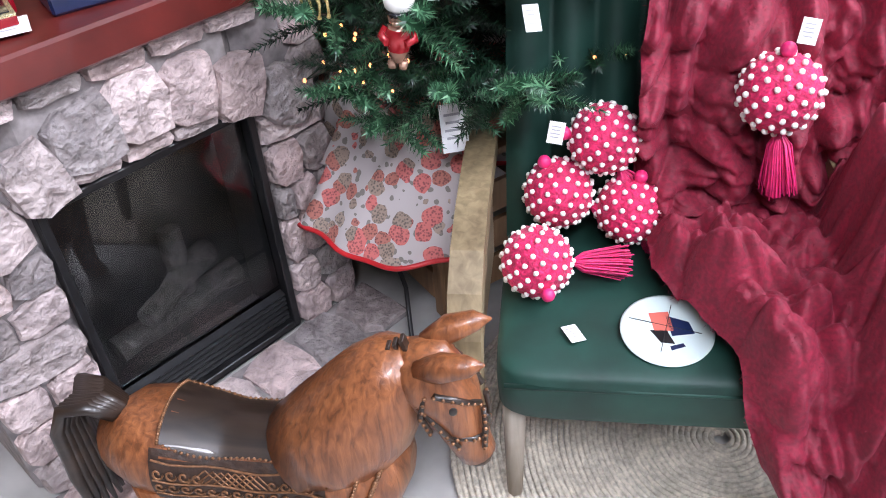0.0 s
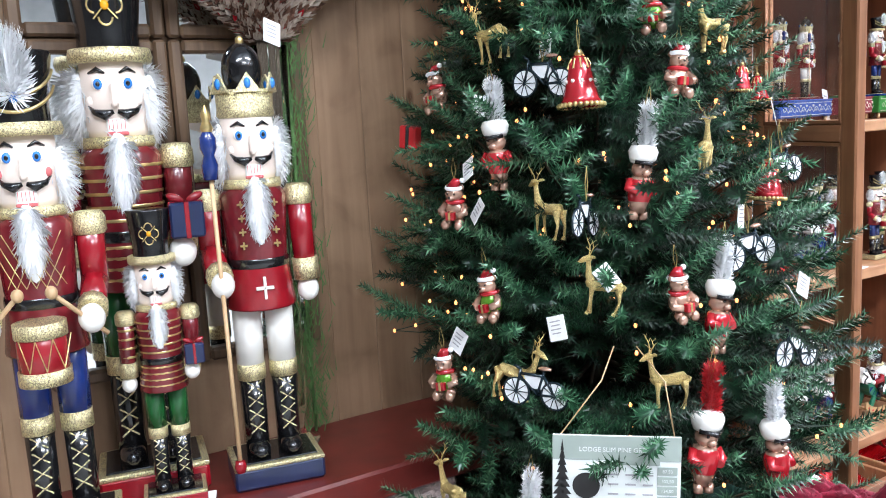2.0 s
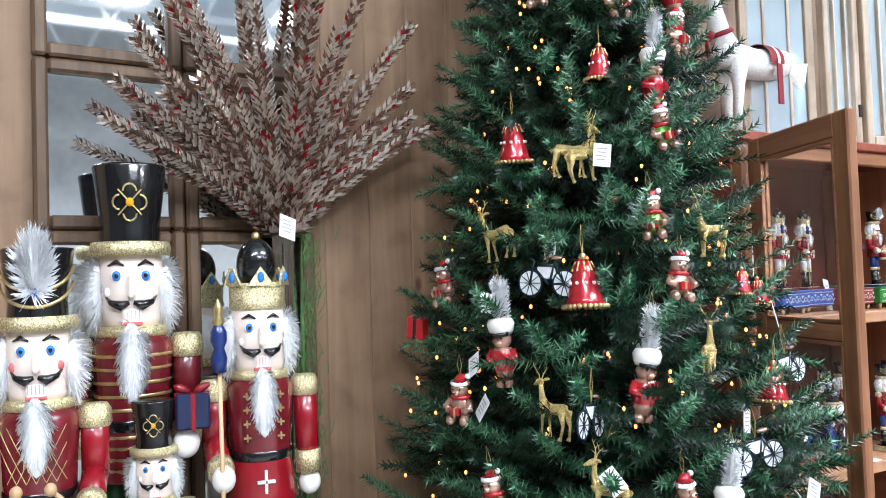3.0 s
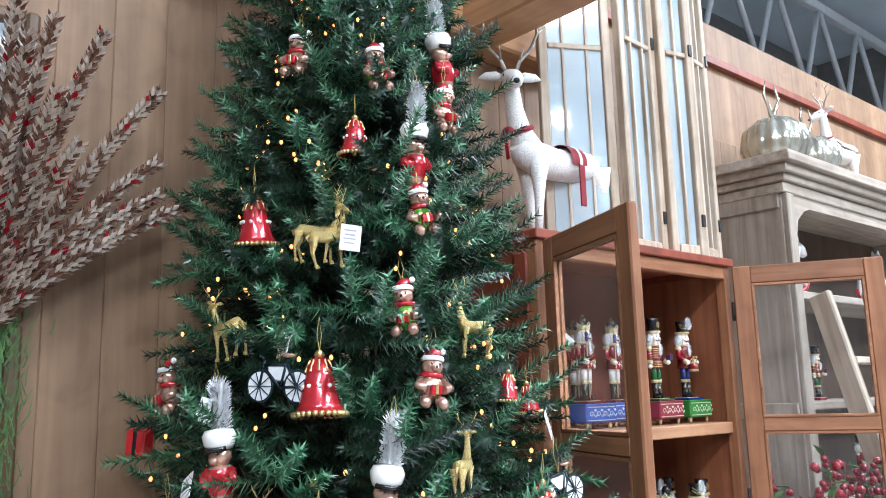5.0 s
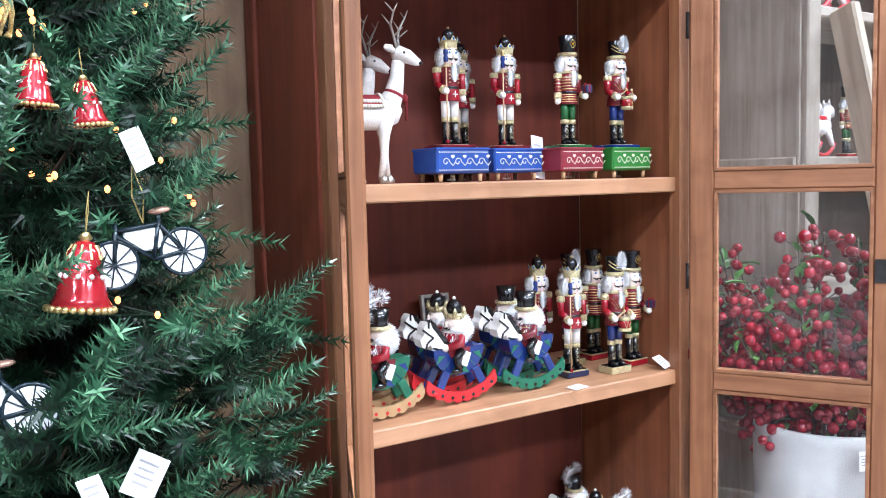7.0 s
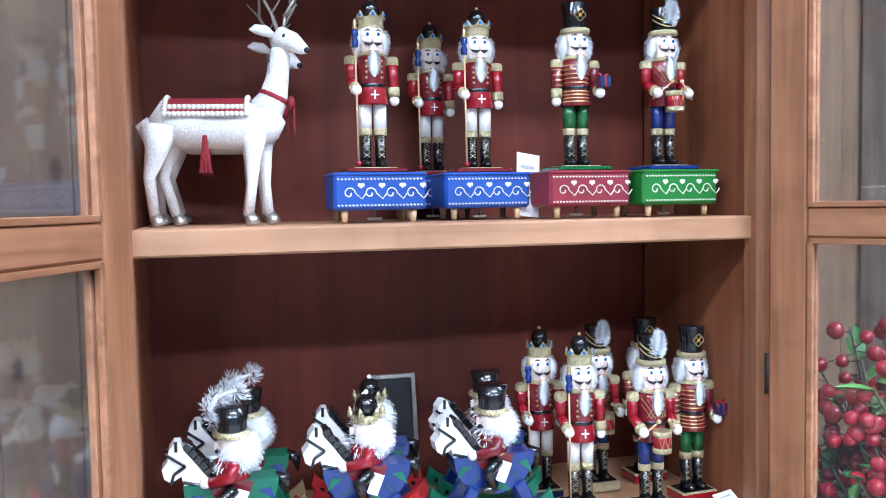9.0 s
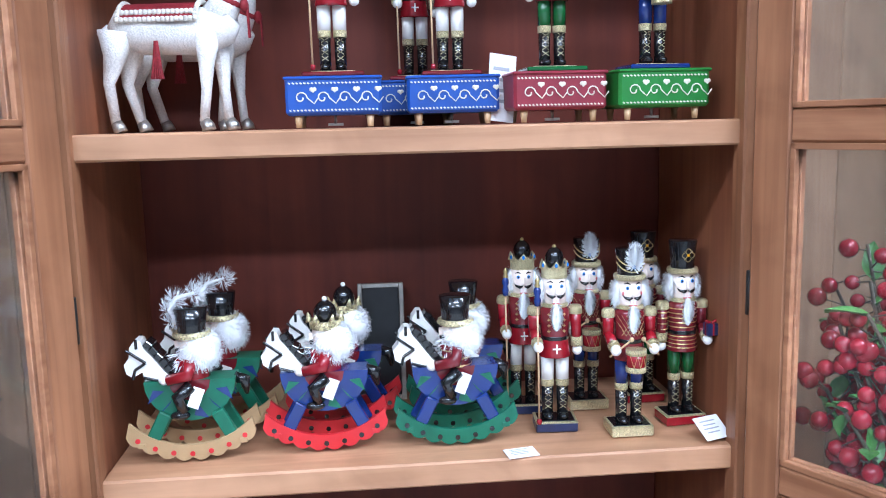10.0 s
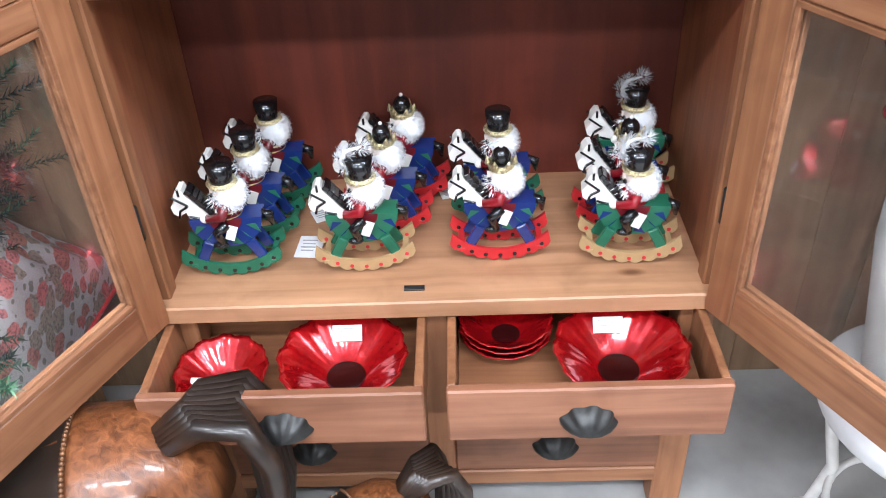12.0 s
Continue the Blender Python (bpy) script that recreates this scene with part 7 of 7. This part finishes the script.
b.thing("ceramic_pot", [CERAM], "large white ceramic pot standing on the stool", "pot", m=pose(3.205, 1.215, PZ))
card(3.11, 1.058, 0.93, 0.03, 0.045, -20, 88, "hanging on the white pot")
BERRY = paint("red_berry", (0.26, 0.008, 0.018), 0.2, 0, 0.4, 30, 0.02, 0.5)
LEAF = paint("berry_leaf", (0.07, 0.20, 0.04), 0.45, 0, 0.35, 30, 0.1)
BERRYM = Build().sph((0, 0, 0), 1.0, 0, 12, 8).cyl((0, 0, -0.95), (0, 0, -1.12), 0.14, 0.05, 0, 6).mesh("berry", [BERRY])
LEAFM = Build().sheet(lambda u, v: Vector((u, 0.30 * math.sin(math.pi * u ** 0.8) * (2 * v - 1), 0.10 * abs(2 * v - 1) + 0.12 * math.sin(2.5 * u))), 6, 4).mesh("leaf", [LEAF])
rb = random.Random(4)
for k in range(34):
    a = rb.uniform(0, 6.28) if k < 24 else rb.uniform(1.9, 2.9)
    sp = rb.uniform(0.05, 0.26) if k < 24 else rb.uniform(0.22, 0.30)
    b, lf, be = Build(), [], []
    base = Vector((0.06 * math.cos(a), 0.06 * math.sin(a), 0.29))
    top = Vector((sp * math.cos(a), sp * math.sin(a), rb.uniform(0.72, 0.98) if k < 24 else rb.uniform(0.62, 0.9)))
    top.x = max(top.x, -0.24)
    pts = [base.lerp(top, i / 6) + Vector((rb.uniform(-.012, .012), rb.uniform(-.012, .012), 0)) for i in range(7)]
    b.tube(pts, [0.006 - 0.0006 * i for i in range(7)], 0, 6)
    for i in range(32):
        q = rb.uniform(1.9, 6)
        j = min(int(q), 5)
        p = pts[j].lerp(pts[j + 1], q - j)
        d = Vector((rb.gauss(0, 1), rb.gauss(0, 1), rb.gauss(-.1, .7))).normalized()
        e = p + d * rb.uniform(.025, .06)
        b.tube([p, e], 0.0013, 0, 4, False)
        be.append(pose(*e) @ sized(rb.uniform(.0105, .0145)))
    for i in range(9):
        q = rb.uniform(2, 6)
        j = min(int(q), 5)
        p = pts[j].lerp(pts[j + 1], q - j)
        d = Vector((rb.gauss(0, 1), rb.gauss(0, 1), rb.gauss(.2, .6))).normalized()
        lf.append(Matrix.Translation(p) @ d.to_track_quat("X", "Z").to_matrix().to_4x4() @ sized(rb.uniform(.036, .056)))
    t = empty("berry_branch", pose(3.205, 1.215, PZ), "artificial branch of dark red berries with green leaves", "artificial branch", "berry branches")
    b.part("stem", [TWIG], t)
    for kind_, me_, places in (("berry", BERRYM, be), ("leaf", LEAFM, lf)):
        for m_ in places:
            ob = new(kind_, me_)
            ob.parent = t
            ob.matrix_basis = m_

# ---- window sashes on the cabinet ----
SASH = wood("bleached_sash", (0.36, 0.28, 0.20), (0.55, 0.46, 0.36), 2, 0.6, 50)


# Bluish diffuse share in the panes stands in for reflections of the bright hall.
OLDGLASS = glass("reflection_tint_glass", (0.62, 0.74, 0.80), 0.06)
OLDGLASS.node_tree.nodes["Principled BSDF"].inputs["Transmission Weight"].default_value = 0.62
OLDGLASS.node_tree.nodes["Principled BSDF"].inputs["Coat Weight"].default_value = 1.0


def sash(x, y, yaw, w, h, cols, lean=0, z=2.106):
    t = empty("old_window", pose(x, y, z, lean, 0, yaw), "old narrow glazed window sash in pale bleached wood", "window", "old windows")
    for sx in (0.014, w - 0.014):
        Build().box((sx, 0, h / 2), (0.028, 0.026, h), 0).part("sash_stile", [SASH], t)
    for z0 in (0.02, h - 0.02, h * 0.70):
        Build().box((w / 2, 0, z0), (w - 0.064, 0.024, 0.036 if z0 != h * 0.70 else 0.016), 0).part("sash_rail", [SASH], t)
    for c in range(1, cols):
        Build().box((w * c / cols, 0, h / 2), (0.009, 0.02, h - 0.07), 0).part("glazing_bar", [SASH], t)
    g = Build().box((w / 2, 0.004, h / 2), (w - 0.062, 0.003, h - 0.07), 0, None, 0.0004).part("pane", [OLDGLASS], t, "old window glass with hall reflections put into its tint")
    g.visible_shadow = False
    for z0 in (0.12, h * 0.72):
        Build().box((w - 0.012, -0.015, z0), (0.014, 0.008, 0.04), 0).part("hinge", [IRON], t)
    return t


sash(2.435, 1.43, 4, 0.205, 0.98, 3)
sash(2.645, 1.425, -12, 0.15, 0.98, 2)
sash(2.785, 1.40, 8, 0.135, 0.98, 2)
sash(2.435, 1.46, 152, 0.24, 0.92, 3)
Build().box((0, 0, 0.5), (0.06, 0.03, 1.0), 0).thing("wooden_post", [SASH], "grey weathered wooden post beside the sashes", "post", m=pose(2.895, 1.60, 2.106))

# ---- hutch with toys ----
HUT = wood("weathered_hutch", (0.25, 0.215, 0.175), (0.40, 0.355, 0.30), 2, 0.7, 40)
HUTX = wood("weathered_hutch_across", (0.27, 0.23, 0.19), (0.43, 0.38, 0.32), 0, 0.7, 40)
# Back board wood coloured dark to carry the shade deep behind the shelves.
HUTIN = wood("hutch_shaded_back", (0.07, 0.045, 0.03), (0.12, 0.08, 0.055), 2, 0.6, 40)
hu = empty("hutch", pose(0, 0, 0), "tall weathered grey wooden hutch with cornice and open shelves", "hutch")
HX0, HX1, HY0, HY1 = 3.36, 5.0, 1.40, 1.735


def hp(name, c, s, mt, label=""):
    return Build().box(c, s, 0, None, 0.004).part(name, [mt], hu, label)


hp("base_cabinet", ((HX0 + HX1) / 2, (HY0 - 0.12 + HY1) / 2, 0.42), (HX1 - HX0, HY1 - HY0 + 0.12, 0.80), HUT)
hp("base_top", ((HX0 + HX1) / 2, (HY0 - 0.14 + HY1) / 2, 0.838), (HX1 - HX0 + 0.06, HY1 - HY0 + 0.16, 0.036), HUTX)
for i in range(4):
    d = hp("base_drawer", (HX0 + 0.22 + 0.4 * i, HY0 - 0.128, 0.70), (0.36, 0.02, 0.16), HUT)
    Build().sph((HX0 + 0.22 + 0.4 * i, HY0 - 0.15, 0.70), 0.014, 0, 10, 7).part("knob", [IRON], d)
    hp("base_door", (HX0 + 0.22 + 0.4 * i, HY0 - 0.126, 0.33), (0.36, 0.018, 0.52), HUT)
for x in (HX0 + 0.012, HX1 - 0.012):
    hp("side_board", (x, (HY0 + HY1) / 2, 1.63), (0.024, HY1 - HY0, 1.55), HUT)
    for z0, z1 in ((0.87, 1.6), (1.63, 2.38)):
        hp("side_frame", (x - 0.016 if x < 4 else x + 0.016, (HY0 + HY1) / 2, z1), (0.012, HY1 - HY0 - 0.02, 0.06), HUT)
for x in (HX0 + 0.03, (HX0 + HX1) / 2 + 0.2, HX1 - 0.03):
    hp("face_stile", (x, HY0 - 0.01, 1.63), (0.058, 0.022, 1.55), HUT)
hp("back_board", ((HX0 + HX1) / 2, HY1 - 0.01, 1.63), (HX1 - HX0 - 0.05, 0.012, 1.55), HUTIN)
for z in (1.24, 1.615, 2.03):
    hp("shelf", ((HX0 + HX1) / 2, (HY0 + HY1) / 2, z), (HX1 - HX0 - 0.052, HY1 - HY0 - 0.03, 0.03), HUTX)
arch = [(0, 0), (0, -0.16), (0.02, -0.15), (0.035, -0.10), (0.09, -0.06), (0.14, -0.045), (0.85, -0.045), (0.9, -0.06), (0.955, -0.10), (0.97, -0.15), (0.99, -0.16), (0.99, 0)]
Build().plate(arch, 0.02, Matrix(((1, 0, 0, HX0 + 0.06), (0, 0, 1, HY0 - 0.01), (0, 1, 0, 2.41), (0, 0, 0, 1)))).part("arched_apron", [HUTX], hu)
for k, (o, z0, hh) in enumerate(((0.015, 2.425, 0.04), (0.03, 2.462, 0.03), (0.05, 2.493, 0.035), (0.075, 2.528, 0.04))):
    hp("cornice", ((HX0 + HX1) / 2, (HY0 + HY1) / 2 - o / 2 - 0.005, z0), (HX1 - HX0 + 2 * o, HY1 - HY0 + o, hh), HUTX)
SILV = paint("mercury_glass", (0.62, 0.60, 0.50), 0.12, 0.7, 0.25, 14, 0.03)
for x, r in ((3.60, 0.135), (3.90, 0.12)):
    b = Build()
    b.lathe([(0.0, 0.0), (0.05, 0.0), (0.085, 0.02), (0.11, 0.08), (0.10, 0.14), (0.06, 0.175), (0.015, 0.18), (0.0, 0.18)], (0, 0, 0), 0, 64, None, 0.05, 16)
    for s in (-1, 1):
        b.tube([(0, 0, 0.18), (0.02 * s, 0, 0.22), (0.05 * s, 0, 0.26), (0.03 * s, 0, 0.31)], [0.012, 0.006, 0.005, 0.002], 0, 7)
    b.thing("glass_pumpkin", [SILV], "ribbed silver mercury-glass pumpkin with antler stem on the hutch", "ornament", "glass pumpkins", "", pose(x, 1.52, 2.5495) @ sized(r / 0.11))
put("deer_figurine", DEER_A, pose(4.22, 1.53, 2.5495, 0, 0, 180) @ sized(0.27), "white deer figurine standing on top of the hutch", "figurine")
ROCKW = paint("white_toy", (0.74, 0.72, 0.70), 0.4, 0, 0.06, 30, 0.05)


def toy_horse_mesh():
    b = Build()
    b.tube([(-0.06, 0, 0.10), (-0.03, 0, 0.105), (0.02, 0, 0.10), (0.055, 0, 0.11)], [0.02, 0.032, 0.03, 0.028], 0, 12)
    b.tube([(0.045, 0, 0.115), (0.065, 0, 0.15), (0.08, 0, 0.17)], [0.026, 0.02, 0.016], 0, 10)
    b.tube([(0.07, 0, 0.172), (0.095, 0, 0.16), (0.115, 0, 0.142)], [0.017, 0.018, 0.010], 0, 10)
    for sy in (-1, 1):
        b.tube([(0.074, 0.008 * sy, 0.18), (0.076, 0.010 * sy, 0.198)], [0.007, 0.001], 0, 6)
        b.tube([(0.045, 0.02 * sy, 0.09), (0.075, 0.025 * sy, 0.03)], [0.012, 0.007], 0, 8)
        b.tube([(-0.045, 0.02 * sy, 0.09), (-0.07, 0.025 * sy, 0.03)], [0.013, 0.007], 0, 8)
        b.tube([(0.11 * math.sin(t), 0.026 * sy, 0.125 - 0.118 * math.cos(t)) for t in [-0.85 + 1.7 * i / 12 for i in range(13)]], 0.0065, 1, 6)
    b.box((0, 0, 0.132), (0.05, 0.05, 0.012), 1)
    b.tube([(-0.065, 0, 0.11), (-0.09, 0, 0.10), (-0.095, 0, 0.06)], [0.01, 0.012, 0.003], 0, 7)
    return b.mesh("toy_rocking_horse", [ROCKW, SCAR])


TOY = toy_horse_mesh()
for x, y, z, yw, s in ((3.55, 1.52, 2.0455, 10, 1.25), (3.68, 1.58, 2.0455, -10, 1.3), (4.35, 1.50, 2.0455, 5, 1.3), (3.50, 1.50, 1.6305, 0, 0.9), (3.66, 1.55, 1.6305, 8, 0.9), (4.40, 1.5, 1.2555, 0, 1.0)):
    put("toy_rocking_horse", TOY, pose(x, y, z, 0, 0, yw) @ sized(s), "small white toy horse on red rockers in the hutch", "toy", "hutch toys")
for x, z, st in ((3.82, 1.6305, "hat"), (3.60, 1.2555, "king"), (4.15, 1.2555, "drum")):
    nut(st, x, 1.55, z, 0.22, 0, "on the hutch shelf", "hutch nutcrackers", 1.0)
for x, z in ((4.30, 1.2555), (4.55, 1.2555), (4.62, 1.6305)):
    b = Build()
    b.lathe([(0.0, 0.0), (0.045, 0.0), (0.05, 0.025), (0.045, 0.03)], (0, 0, 0), 1, 20)
    b.lathe([(0.045, 0.03), (0.052, 0.06), (0.04, 0.095), (0.0, 0.11)], (0, 0, 0), 0, 20)
    b.thing("snow_globe", [SILVER, SCAR], "small red-based snow globe on the hutch shelf", "snow globe", "snow globes", "", pose(x, 1.46, z))

# ---- wooden ladder leaning on the hutch ----
LAD = wood("pale_ladder", (0.40, 0.33, 0.25), (0.58, 0.50, 0.40), 2, 0.65, 40)
la = empty("ladder", pose(0, 0, 0), "pale wooden step ladder leaning in front of the hutch", "ladder")
A0, A1 = Vector((3.33, 0.80, 0.0)), Vector((3.44, 1.33, 2.02))
B0, B1 = Vector((3.85, 0.80, 0.0)), Vector((3.90, 1.33, 2.06))
for p, q in ((A0, A1), (B0, B1)):
    d = (q - p)
    Build().box((0, 0, d.length / 2), (0.03, 0.085, d.length), 0, None, 0.006).part("rail", [LAD], la).matrix_basis = Matrix.Translation(p) @ d.to_track_quat("Z", "X").to_matrix().to_4x4() @ pose(0, 0, 0, 0, 0, 90)
for k in range(7):
    f = 0.12 + 0.125 * k
    p, q = A0.lerp(A1, f), B0.lerp(B1, f)
    c = (p + q) / 2
    Build().box((c.x, c.y, c.z), ((q - p).length - 0.02, 0.085, 0.024), 0, None, 0.004).part("tread", [LAD], la)

# ---- wall boards ----
x, k = -1.45, 0
plank_me = Build().box((0, 0, 0), (0.1222, 0.036, 2.735), 0, None, 0.0022).mesh("board", [PINE])
rp = random.Random(9)
while x < 7.0:
    ob = new("board", plank_me)
    ob.parent = wall
    ob.matrix_parent_inverse = wall.matrix_basis.inverted()
    ob.matrix_basis = pose(x + 0.0605, WALL_Y + 0.018 + rp.uniform(0, 0.0015), 1.3695)
    x += 0.1225
